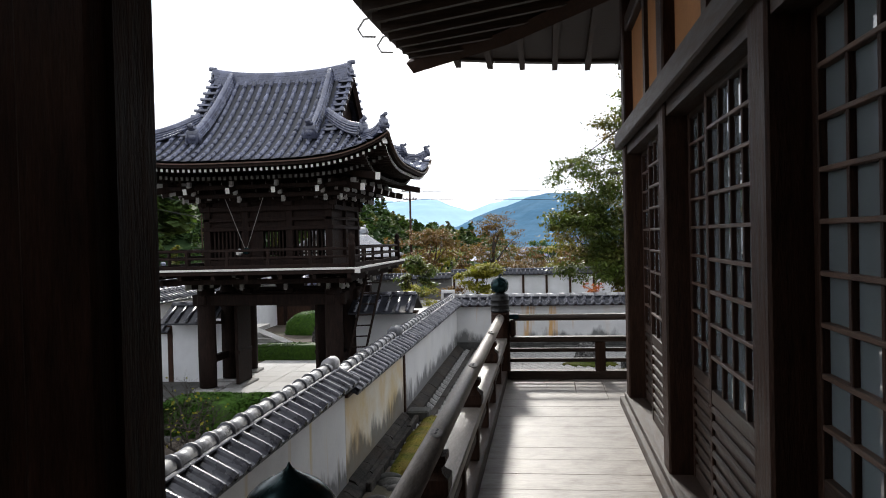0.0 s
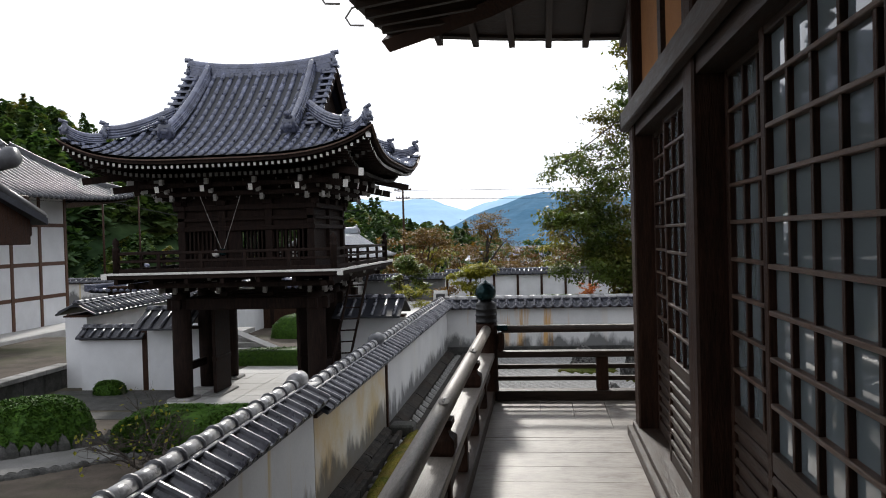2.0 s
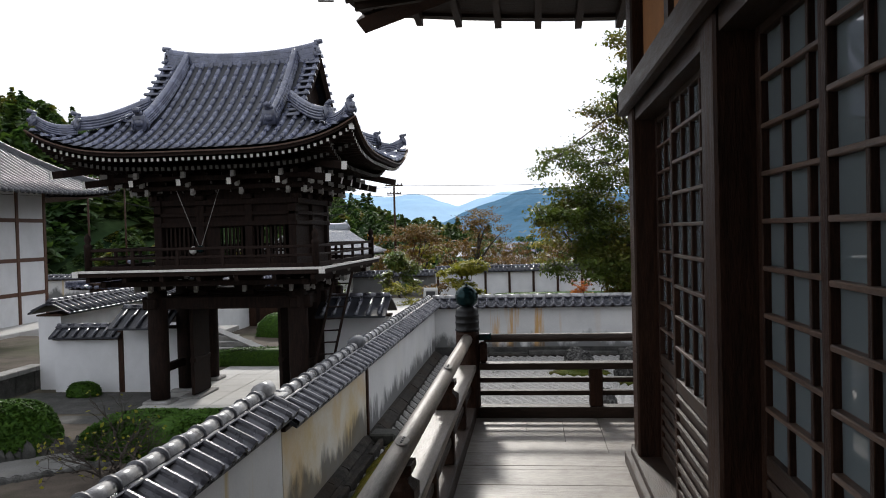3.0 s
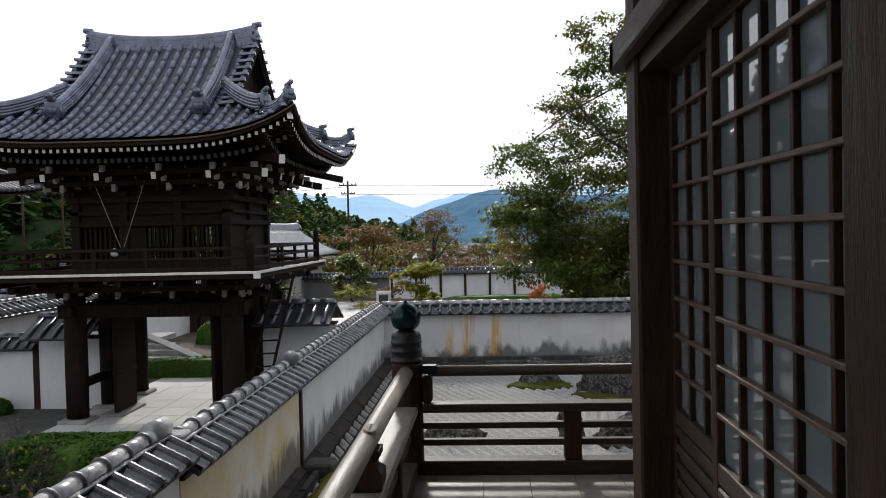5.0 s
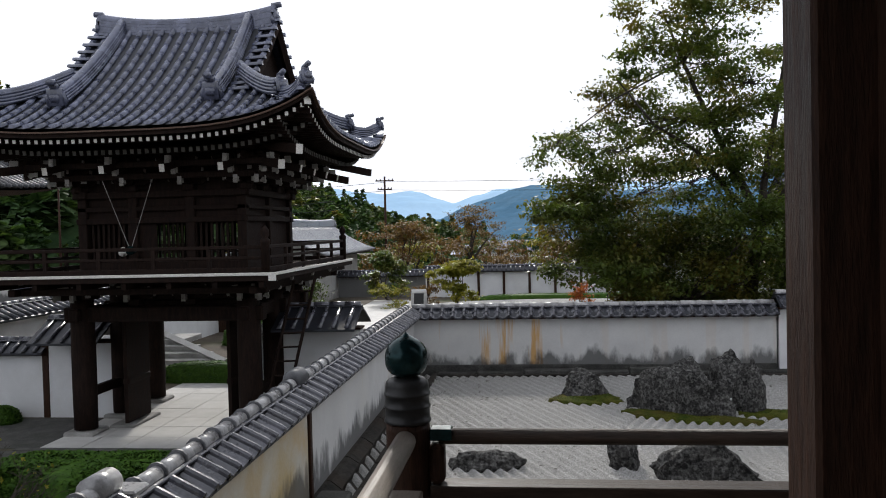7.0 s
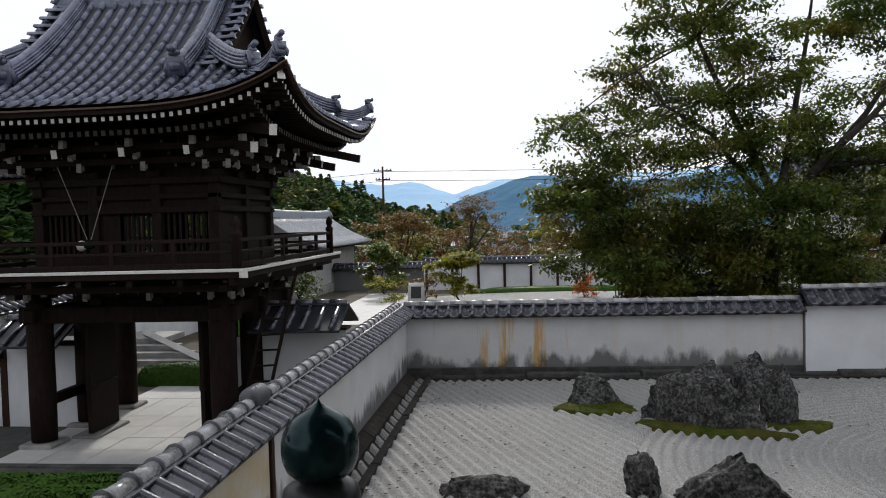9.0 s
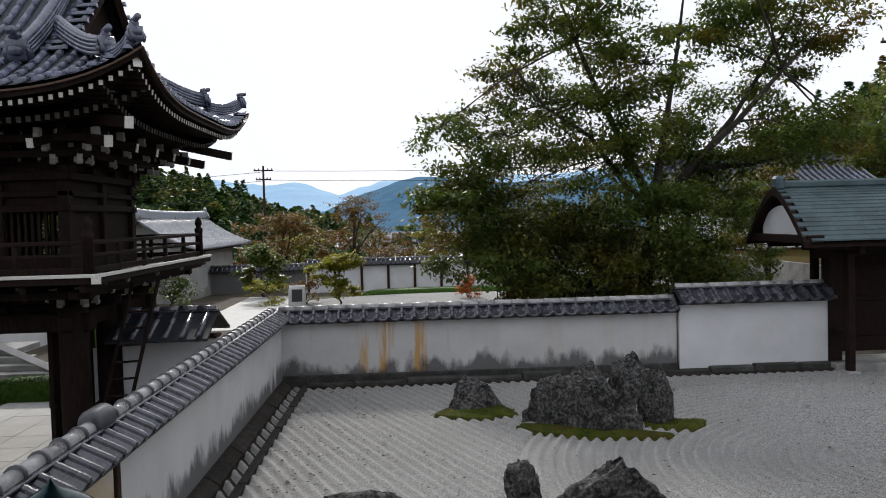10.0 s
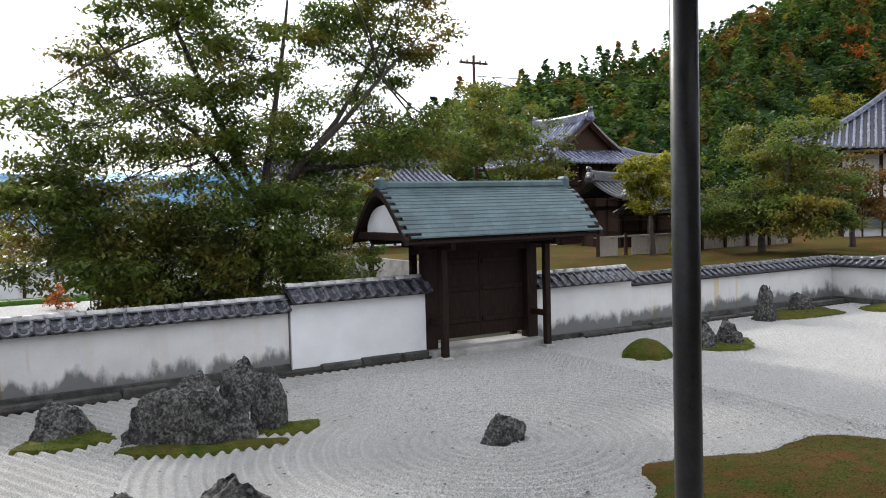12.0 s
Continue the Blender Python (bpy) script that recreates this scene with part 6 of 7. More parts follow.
# beyond the north wall
ball_tree(-8.4, 52.0, -2.75, 2.9, 1.25, "small round green tree by the storehouse", "leaf", 6000, 0.2, 21)
ball_tree(-3.7, 47.5, -2.7, 2.5, 1.0, "yellow green shrub tree by the path", "leafyellow", 4200, 0.2, 22, 0.05)
ball_tree(-5.6, 48.6, -2.7, 1.5, 0.8, "low reddish shrub by the path", "leafrust", 1600, 0.13, 23, 0.04)
ball_tree(-7.2, 47.8, -2.7, 1.3, 0.8, "low yellow green shrub by the path", "leafyellow", 1300, 0.13, 24, 0.04)
ball_tree(2.9, 49.5, -2.7, 1.3, 0.6, "small red azalea bush on moss", "leafred", 1400, 0.12, 25, 0.04)
ball_tree(-9.6, 66, -3.0, 5.2, 2.0, "rusty brown autumn cherry tree", "leafrust", 9000, 0.15, 26, 0.16, 16)
ball_tree(-4.0, 62, -2.9, 6.0, 1.9, "thin orange brown autumn cherry tree", "leafrust", 5200, 0.14, 27, 0.16, 14)
ball_tree(-1.4, 66, -3.0, 4.6, 1.9, "rusty brown autumn tree", "leafrust", 6000, 0.15, 28, 0.12, 10)
ball_tree(3.6, 60, -2.9, 4.6, 2.2, "rusty brown autumn tree behind the wall", "leafrust", 8000, 0.15, 29, 0.12, 12)
ball_tree(7.5, 62, -2.9, 6.5, 2.6, "brown and green tree behind the wall", "leafrust", 9000, 0.15, 30, 0.14, 12)
ball_tree(9.5, 44, -2.6, 5.6, 2.6, "green tree in the far garden", "leaf", 4500, 0.20, 38, 0.14, 12)
ball_tree(-12.2, 47.5, -2.7, 2.4, 1.1, "grey green shrub before the storehouse", "leaf", 2200, 0.15, 31, 0.05)
# bare-branched shrub beside the wall path
def twiggy_shrub(x, y, z, spread, h, seed, label):
    """Bare forking branches from one foot, with a few leaves left on."""
    rr = random.Random(seed)
    t = thing("shrub", label, "shrub", at=(x, y, z))
    twigs, leaves = Geo(), Geo()

    def grow(p, d, length, r, depth):
        mid = p + d * length * 0.5 + Vector((rr.uniform(-1, 1), rr.uniform(-1, 1), rr.uniform(-0.6, 1))) * length * 0.10
        e = p + d * length
        twigs.tube([p, mid, e], [r, r * 0.8, r * 0.6], 5, False)
        if depth == 0:
            if rr.random() < 0.10:
                l = rr.uniform(0.03, 0.06)
                leaves.add([(-l, 0, 0), (0, l * 0.6, 0.01), (l, 0, 0), (0, -l * 0.6, 0)], [(0, 1, 2, 3)], Matrix.Translation(e) @ Matrix.Rotation(rr.uniform(0, 6), 4, "X") @ Matrix.Rotation(rr.uniform(0, 6), 4, "Z"))
            return
        for _ in range(rr.choice((2, 3, 3))):
            nd = (d + Vector((rr.uniform(-1, 1) * spread, rr.uniform(-1, 1) * spread, rr.uniform(-0.45, 0.5)))).normalized()
            grow(p.lerp(e, rr.uniform(0.6, 1.0)), nd, length * rr.uniform(0.62, 0.86), r * 0.58, depth - 1)

    for k in range(6):
        a = 6.283 * (k + rr.uniform(-0.3, 0.3)) / 6
        grow(Vector((x, y, z - 0.05)), Vector((math.cos(a) * 0.9, math.sin(a) * 0.9, rr.uniform(0.6, 1.1))).normalized(), h * 0.40, 0.030, 5)
    part("twig", twigs, "bark", t)["kind"] = "stuff"
    part("leaf", leaves, "leafyellow", t)["kind"] = "stuff"
    return t


twiggy_shrub(-7.2, 14.9, COURT, 0.85, 1.45, 41, "half bare twiggy shrub with yellow leaves")
# right of the small gate
ball_tree(19.0, 36, -0.8, 7.3, 2.4, "dark green tree with orange tips behind the gate", "leaf", 19000, 0.16, 43, 0.12, 14)
ball_tree(13.0, 36, -2.4, 5.2, 2.0, "green tree behind the small gate", "leaf", 18000, 0.16, 44, 0.12, 12)
ball_tree(27.4, 29.5, -0.7, 5.5, 2.5, "dense green maple beyond the wall", "leaf", 36000, 0.16, 45, 0.16, 26, 0.5)
ball_tree(33.4, 29.5, -0.7, 4.3, 1.7, "green and orange maple beyond the wall", "leafrust", 9000, 0.15, 46, 0.14, 12, 0.45)
ball_tree(23.7, 31.8, -0.7, 4.0, 1.15, "yellow green tree beside the small hall", "leafyellow", 8000, 0.14, 47, 0.1, 10)
ball_tree(8.4, 30.5, -2.4, 3.2, 1.4, "rusty green bush behind the wall", "leaf", 6000, 0.15, 48, 0.07, 9)

# trees beyond the far wall and along the valley floor
for i in range(26):
    rr = random.Random(100 + i)
    x, y = -16 + i * 1.55 + rr.uniform(-0.7, 0.7), rr.uniform(74, 104)
    z = ground_z(x, y)
    ball_tree(x * (y / 80), y, z, rr.uniform(2.6, 4.4), rr.uniform(1.5, 2.2), "distant garden tree in early autumn colour", ("leaf", "leafrust", "leafdark", "leafyellow")[i % 4 if i % 7 else 2], 1500, 0.34, 100 + i, 0.1, 7)

# ---- other buildings ----
def tiled_roof(parent, m, hx, hy, eave, rise, gable, step=0.30, up=0.35, tile="tile", hip=True):
    """A hip-and-gable (or plain gable) tiled roof, its ridge along x in the frame m."""
    def sl(d):
        s = min(max(d / hy, 0), 1)
        return rise * (0.6 * s + 0.4 * s * s)

    def z_at(x, y, side):
        c = (min(abs(x) / hx, 1) * min(abs(y) / hy, 1)) ** 4
        return eave + sl((hx - abs(x)) if side else (hy - abs(y))) + up * c

    def reach(d):
        return (hx - d if d < hx - gable else gable) if hip else hx
    g, rolls = Geo(), Geo()
    for s in (-1, 1):
        g.grid(lambda u, v: m @ Vector(((2 * u - 1) * reach(v * hy), s * (hy - v * hy), z_at((2 * u - 1) * reach(v * hy), hy - v * hy, False))), 24, 16)
        if hip:
            g.grid(lambda u, v: m @ Vector((s * (hx - v * (hx - gable + 0.2)), (2 * u - 1) * (hy - v * (hx - gable)), z_at(hx - v * (hx - gable + 0.2), (2 * u - 1) * (hy - v * (hx - gable)), True))), 20, 10)
    part("roof", g, "tilebed", parent, "", True)
    n = int(hx / step)
    for i in range(-n, n + 1):
        x = i * step
        d0 = hy if (abs(x) <= gable or not hip) else hx - abs(x)
        for s in (-1, 1):
            pts = [m @ Vector((x, s * (hy - d0 * (1 - j / 6)), z_at(x, hy - d0 * (1 - j / 6), False) + 0.02)) for j in range(7)]
            rolls.tube(pts, step * 0.27, 6)
    if hip:
        n = int(hy / step)
        for i in range(-n, n + 1):
            y = i * step
            d0 = min(hx - gable, hy - abs(y))
            for s in (-1, 1):
                pts = [m @ Vector((s * (hx - d0 * (1 - j / 4)), y, z_at(hx - d0 * (1 - j / 4), y, True) + 0.02)) for j in range(5)]
                rolls.tube(pts, step * 0.27, 6)
    part("round_tiles", rolls, tile, parent, "", True)["kind"] = "stuff"
    top = gable if hip else hx
    part("main_ridge", ridge_bar([m @ Vector((top * (i / 6 - 1), 0, eave + rise - 0.05 + 0.12 * abs(i / 6 - 1) ** 3)) for i in range(13)], 0.36, 0.40, 4, 0.10), tile, parent)
    for s in (-1, 1):
        part("ridge_end", ridge_end(m @ Vector((s * (top + 0.05), 0, eave + rise + 0.1)), m.to_3x3() @ Vector((s, 0, 0)), 1.4), tile, parent, "", True)
        for t in (-1, 1):
            if hip:
                pts = [m @ Vector((s * gable * 0.88, t * y, z_at(0, y, False) + 0.03)) for y in [0.2 + (hy - hx + gable) * i / 8 for i in range(9)]]
                part("descending_ridge", ridge_bar(pts, 0.28, 0.22, 3, 0.09), tile, parent)
                pts = [m @ Vector((s * (gable + (hx - gable) * i / 8), t * (hy - hx + gable + (hx - gable) * i / 8), z_at(gable + (hx - gable) * i / 8, hy - hx + gable + (hx - gable) * i / 8, True) + 0.03)) for i in range(9)]
                part("corner_ridge", ridge_bar(pts, 0.26, 0.20, 3, 0.08), tile, parent)
        if hip:
            zb = z_at(gable, 0, True)
            n = 10
            w = hy - hx + gable
            out = [(-w + 2 * w * i / n, z_at(0, w * (2 * i / n - 1), False) - 0.12) for i in range(n + 1)]
            v = [m @ Vector((s * (gable - 0.35), y, z)) for y, z in out] + [m @ Vector((s * (gable - 0.35), y, zb - 0.2)) for y, z in out]
            part("gable_wall", Geo().add(v, [(i, i + 1, i + n + 2, i + n + 1) for i in range(n)]), "wood", parent, "dark timber gable")
            for t in (-1, 1):
                part("bargeboard", Geo().tube([m @ Vector((s * (gable + 0.02), t * y, z_at(0, y, False) - 0.10)) for y in (0, w * 0.33, w * 0.66, w)], 0.13, 4), "wood", parent)
    g = Geo()
    for s in (-1, 1):
        g.grid(lambda u, v: m @ Vector(((2 * u - 1) * (hx - 0.06), s * (hy - 0.05 - v * 1.4), z_at((2 * u - 1) * hx, hy, False) - 0.12 + 0.10 * v)), 16, 2)
        g.grid(lambda u, v: m @ Vector((s * (hx - 0.06 - v * 1.4), (2 * u - 1) * (hy - 0.05), z_at(hx, (2 * u - 1) * hy, True) - 0.12 + 0.10 * v if hip else eave - 0.3)), 16, 2)
    part("soffit", g, "wood", parent)
    return z_at


def framed_wall(parent, a, b, z0, z1, bands, step, face="plasterclean", wood="wood", thick=0.1, out=(1, 0)):
    """A plaster wall from a to b with timber posts and bands."""
    a, b = Vector((*a, 0)), Vector((*b, 0))
    m = frame_along(a, b - a)
    L = (b - a).length
    part("wall", Geo().box(0, L, -thick, thick, z0, z1, 0, m), face, parent)
    n = max(1, round(L / step))
    for i in range(n + 1):
        t = L * i / n
        part("post", Geo().box(t - 0.09, t + 0.09, -thick - 0.04, thick + 0.04, z0, z1, 0.01, m), wood, parent)
    for z in bands:
        part("band", Geo().box(0, L, -thick - 0.025, thick + 0.025, z - 0.08, z + 0.08, 0.008, m), wood, parent)


RZ90 = Matrix.Rotation(math.pi / 2, 4, "Z")
# main hall to the west
mh = thing("main_hall", "large temple hall with white plaster walls, brown timbers and tiled roof", "building", at=(-26.6, 27, -2))
tiled_roof(mh, Matrix.Translation((-26.6, 27.0, 0)) @ RZ90, 9.2, 8.1, 3.45, 6.5, 5.5, 0.34, 0.4, "tiledark")
framed_wall(mh, (-21.0, 19.5), (-21.0, 34.2), -1.95, 3.75, (-1.9, -0.55, 0.85, 2.5), 1.9, wood="brown")
framed_wall(mh, (-21.0, 34.2), (-31, 34.2), -1.95, 3.75, (-1.9, -0.55, 0.85, 2.5), 1.9, wood="brown")
part("podium", Geo().box(-33, -19.3, 15, 36.0, -2.7, -1.78, 0.04), "paving", mh, "pale stone podium")
# terrace in front of it
tr = thing("terrace", "gravel terrace behind a dark stone retaining wall", "", "", "structure", (-16, 20, -2.6))
part("terrace_fill", Geo().box(-40, -14.25, 9, 30.0, -2.9, -1.95), "earth", tr)
y = 9.0
while y < 23.2:
    L = rnd.uniform(0.5, 0.95)
    y1 = min(y + L, 23.3)
    part("stone_block", Geo().box(-14.26, -14.0 + rnd.uniform(-0.02, 0.02), y + 0.01, y1 - 0.01, -2.75, -2.05, 0.03), "darkstone", tr)
    part("coping_stone", Geo().box(-14.35, -13.92, y + 0.004, y1 - 0.004, -2.05, -1.91, 0.02), "stone", tr)
    y = y1
# west precinct walls
tiled_wall("wall_precinct", (-13.55, 23.0), (-13.55, 46.0), COURT + 0.2, -0.52, "white plaster precinct wall with tiled coping", half=0.34, over=0.42, rise=0.30, step=0.30, pieces=False, face="plasterclean")
tiled_wall("wall_link", (-13.2, 22.85), (-11.25, 22.85), COURT, -1.15, "low white plaster wall with mossy dark coping", "plasterclean", half=0.22, over=0.34, rise=0.24, pieces=False)
tiled_wall("wall_gate_left", (-11.2, 22.8), (-9.6, 22.8), COURT, -0.86, "white plaster wing wall of the temple gate", half=0.18, over=0.85, rise=0.46, step=0.30, pieces=False, face="plasterclean")
tiled_wall("wall_gate_right", (-5.55, 22.9), (-3.75, 22.9), COURT, -0.62, "white plaster wing wall of the temple gate", half=0.18, over=0.85, rise=0.42, step=0.30, pieces=False, face="plasterclean")
g = Geo().box(-11.32, -11.16, 22.6, 22.76, COURT, -0.9, 0.01)
setting("post_wing", g, "wood", "dark corner post of the wing wall")
tiled_wall("wall_back", (-40.0, 47.0), (-14.5, 47.0), COURT, -0.75, "cream plaster wall at the back of the precinct", half=0.2, pieces=False, step=0.34)
# court paving: slabs laid square
court = thing("pavement", "pale stone slab paving through the gate", "", "", "structure", (GX, GY, COURT))
for i in range(5):
    for j in range(9):
        w, d = 0.86, 0.86
        x0, y0 = -9.75 + i * w + (0.0), 20.0 + j * d
        part("slab", Geo().box(x0 + 0.006, x0 + w - 0.006, y0 + 0.006, y0 + d - 0.006, COURT - 0.1, COURT + 0.02 + rnd.uniform(-0.003, 0.003), 0.006), "paving", court)
part("kerb", Geo().box(-10.2, -5.0, 19.82, 19.99, COURT - 0.1, COURT + 0.03, 0.01), "darkstone", court)
part("apron", Geo().box(-11.2, -5.0, 19.0, 19.8, COURT - 0.1, COURT + 0.005), "darkstone", court, "dark wet stone apron")
part("apron", Geo().box(-13.8, -9.78, 20.0, 22.5, COURT - 0.1, COURT + 0.006), "darkstone", court, "dark wet stone apron")
# path west of the wall, with rough stone edging
pth = thing("path", "grey concrete path edged with rough stones", "", "", "structure", (-9, 15, COURT))


def path_mid(t):
    return Vector((-13.0 + 6.2 * t, 12.2 + 5.6 * t ** 0.9, COURT + 0.012))


part("path_surface", Geo().grid(lambda u, v: path_mid(u) + Vector((-0.62, 0.78, 0)) * (v - 0.5) * 1.35 + Vector((0, 0, 0.0)), 16, 3), "path", pth)
for i in range(46):
    for s in (-1, 1):
        p = path_mid((i + rnd.uniform(0.1, 0.9)) / 46) + Vector((-0.62, 0.78, 0)) * s * (0.78 if s > 0 else 0.76)
        r = rnd.uniform(0.09, 0.17)
        part("edging_stone", Geo().grid(lambda u, v: p + Vector((r * 1.4 * math.cos(6.283 * u) * math.sin(1.6 * v), r * math.sin(6.283 * u) * math.sin(1.6 * v), r * (1.9 if s > 0 else 0.6) * math.cos(1.6 * v) * (1 + 0.3 * math.sin(9 * u)) - 0.02)), 7, 3), "darkstone", pth)


def hedge(x0, x1, y0, y1, z0, z1, label, seed, rounded=0.25, count=9000):
    """A clipped hedge: a leafy skin over a dark core."""
    rr = random.Random(seed)
    t = thing("hedge", label, "hedge", at=((x0 + x1) / 2, (y0 + y1) / 2, z0))
    c = rounded

    def skin(u, v):
        a = 2 * math.pi * u
        e = 0.5 if c < 0.5 else 0.8
        ca, sa = math.copysign(abs(math.cos(a)) ** e, math.cos(a)), math.copysign(abs(math.sin(a)) ** e, math.sin(a))
        h = math.sin(v * math.pi / 2)
        w = math.cos(v * math.pi / 2) ** (0.32 if c < 0.5 else 0.55)
        n = 1 + 0.05 * noise.noise((ca * 4 + seed, sa * 4, h * 3)) + 0.03 * noise.noise((ca * 14 + seed, sa * 14, h * 9))
        return Vector(((x0 + x1) / 2 + ca * w * (x1 - x0) / 2 * n, (y0 + y1) / 2 + sa * w * (y1 - y0) / 2 * n, z0 + (z1 - z0) * h * n))
    part("core", Geo().grid(skin, 40, 14), "hedge", t, "", True)
    g = Geo()
    for i in range(count):
        p = skin(rr.random(), rr.random() ** 1.2)
        l, b = rr.uniform(0.018, 0.045), rr.uniform(0, 6.283)
        d1, d2 = Vector((math.cos(b), math.sin(b), rr.uniform(-0.2, 1.0))) * l, Vector((-math.sin(b), math.cos(b), rr.uniform(-0.4, 0.4))) * l * 0.6
        o = len(g.v)
        g.v += [tuple(p - d1 * 0.3), tuple(p + d2 + d1 * 0.4), tuple(p + d1), tuple(p - d2 + d1 * 0.4)]
        g.f.append((o, o + 1, o + 2, o + 3))
    k = part("leaves", g, "hedge", t)
    k["kind"] = "stuff"
    return t


hedge(-8.8, -4.9, 16.0, 17.6, COURT, COURT + 0.74, "low clipped green hedge before the temple gate", 1, 0.2, 52000)
hedge(-11.9, -9.5, 16.0, 17.7, COURT, COURT + 0.95, "rounded clipped azalea bush beside the path", 2, 0.9, 22000)
hedge(-10.6, -5.4, 26.6, 27.5, COURT, COURT + 0.55, "low clipped hedge behind the temple gate", 3, 0.2, 8000)
hedge(-12.5, -11.6, 21.8, 22.4, COURT, COURT + 0.36, "small dark rounded bush at the wall foot", 4, 0.9, 3000)
# stone steps behind the gate
st = thing("steps", "pale stone steps with a sloping side kerb", "steps", at=(-10.5, 30, COURT))
for i in range(4):
    part("step", Geo().box(-16.5, -9.75 - i * 0.62, 29.6 + i * 0.40, 29.6 + i * 0.40 + (0.45 if i < 3 else 1.6), COURT + i * 0.17, COURT + (i + 1) * 0.17, 0.012), "stone", st)
part("side_kerb", Geo().tube([(-9.6, 29.5, COURT + 0.12), (-12.4, 31.2, COURT + 0.80)], 0.13, 4), "paving", st)
rock(-9.0, 31.6, COURT, 0.5, 0.4, 1.25, 71, "tall dark upright rock behind the temple gate", 20, 0.5, 0.1, 0.3)
hedge(-11.6, -8.0, 33.6, 35.2, COURT, COURT + 1.0, "dark shrub beside the stone steps", 7, 0.9, 6000)
bh = thing("gatehouse_hall", "dark boarded building behind the temple gate", "building", at=(-12, 40, COURT))
framed_wall(bh, (-21, 38.0), (-11.4, 38.0), COURT, -0.45, (-1.6, -0.6), 1.4, "wood", "gatewood")
tiled_roof(bh, Matrix.Translation((-16.6, 41.5, 0)), 5.6, 3.8, -0.70, 0.5, 4.2, 0.34, 0.08)
# storehouse
ku = thing("storehouse", "pale plastered storehouse with tiled roof, sun glare in its light grey", "building", at=(-15, 58, -2.8))
part("body", Geo().box(-17.2, -12.9, 52.0, 64.5, -2.9, 0.35), "concrete", ku)
part("doorway", Geo().box(-15.3, -14.3, 51.9, 52.05, -2.5, -0.5), "wood", ku, "dark doorway")
part("door_canopy", Geo().box(-15.8, -13.6, 51.0, 52.0, -0.45, -0.36, 0.02), "tilelight", ku)
part("window", Geo().box(-12.93, -12.84, 56.2, 57.0, -0.9, -0.1), "wood", ku)
part("plinth", Geo().box(-17.3, -12.8, 51.9, 64.6, -2.95, -2.3, 0.03), "stone", ku)
# roof tiles take the colour lightened for sun glare
tiled_roof(ku, Matrix.Translation((-15.0, 58.2, 0)) @ RZ90, 7.2, 3.3, 0.15, 1.85, 7.0, 0.30, 0.05, "tilelight", False)
for s in (-1, 1):
    part("gable", Geo().add([(-17.2, 58.2 + s * 6.2, 0.3), (-12.8, 58.2 + s * 6.2, 0.3), (-15.0, 58.2 + s * 6.2, 1.8)], [(0, 1, 2)]), "concrete", ku)
# far precinct wall with dark posts, garden before it
fw = tiled_wall("wall_far", (-6.7, 57.0), (16.0, 57.0), -2.75, -1.28, "white far wall with dark posts and tiled coping", half=0.15, over=0.4, rise=0.3, pieces=False, step=0.30, face="plasterclean")
for i in range(14):
    part("post", Geo().box(-6.6 + i * 1.65, -6.44 + i * 1.65, 56.77, 56.86, -2.8, -1.28), "wood", fw)
fw2 = tiled_wall("wall_far_low", (-12.8, 58.0), (-6.8, 58.0), -2.8, -1.55, "low white far wall with tiled coping", half=0.15, over=0.4, rise=0.3, pieces=False, step=0.30)
g = Geo().grid(lambda u, v: (1.5 + 7.5 * math.cos(6.283 * u) * v, 49.5 + 3.2 * math.sin(6.283 * u) * v, COURT - 0.10), 40, 3)
tagged(setting("gravel_oval", g, "gravel", "pale gravel oval in the far garden"), "", "", "", "stuff")
hedge(-3.5, 11.5, 53.4, 54.6, -2.9, -2.5, "low dark hedge before the far wall", 5, 0.2, 5000)
setting("path_far", Geo().box(-9.2, -5.9, 38.5, 52.0, COURT - 0.3, COURT + 0.015), "paving", "pale slab path beyond the garden")
sb = thing("sign_board", "white folding sign board with dark picture", "sign", at=(-5.75, 46.5, COURT))
mm = Matrix.Translation((-5.75, 46.5, COURT - 0.1)) @ Matrix.Rotation(radians(-14), 4, "X")
part("board", Geo().box(-0.42, 0.42, -0.02, 0.02, 0.0, 1.0, 0.01, mm), "concrete", sb)
part("picture", Geo().box(-0.26, 0.26, -0.026, -0.021, 0.35, 0.95, 0, mm), "steel", sb, "dark rectangular picture")
part("rear_leg", Geo().box(-0.40, 0.40, -0.02, 0.02, 0.0, 1.15, 0.01, Matrix.Translation((-5.75, 47.05, COURT - 0.1)) @ Matrix.Rotation(radians(14), 4, "X")), "white", sb)


def utility_pole(x, y, z, h, label, r=0.16, arms=2, seed=0):
    p = thing("utility_pole", label, "pole", "utility poles", at=(x, y, z))
    part("shaft", Geo().tube([(x, y, z - 0.3), (x, y, z + h)], [r, r * 0.62], 10), "wood", p, "", True)
    for i in range(arms):
        zz = z + h - 0.45 - i * 0.9
        part("crossarm", Geo().box(x - 0.95 + 0.2 * i, x + 0.95 - 0.2 * i, y - 0.06, y + 0.06, zz - 0.06, zz + 0.06), "wood", p)
        for t in (-0.85, -0.45, 0.45, 0.85):
            part("insulator", Geo().turned(x + t * (1 - 0.2 * i), y, [(0.05, zz + 0.06), (0.07, zz + 0.12), (0.03, zz + 0.22)], 8), "endgrey", p)
    return p


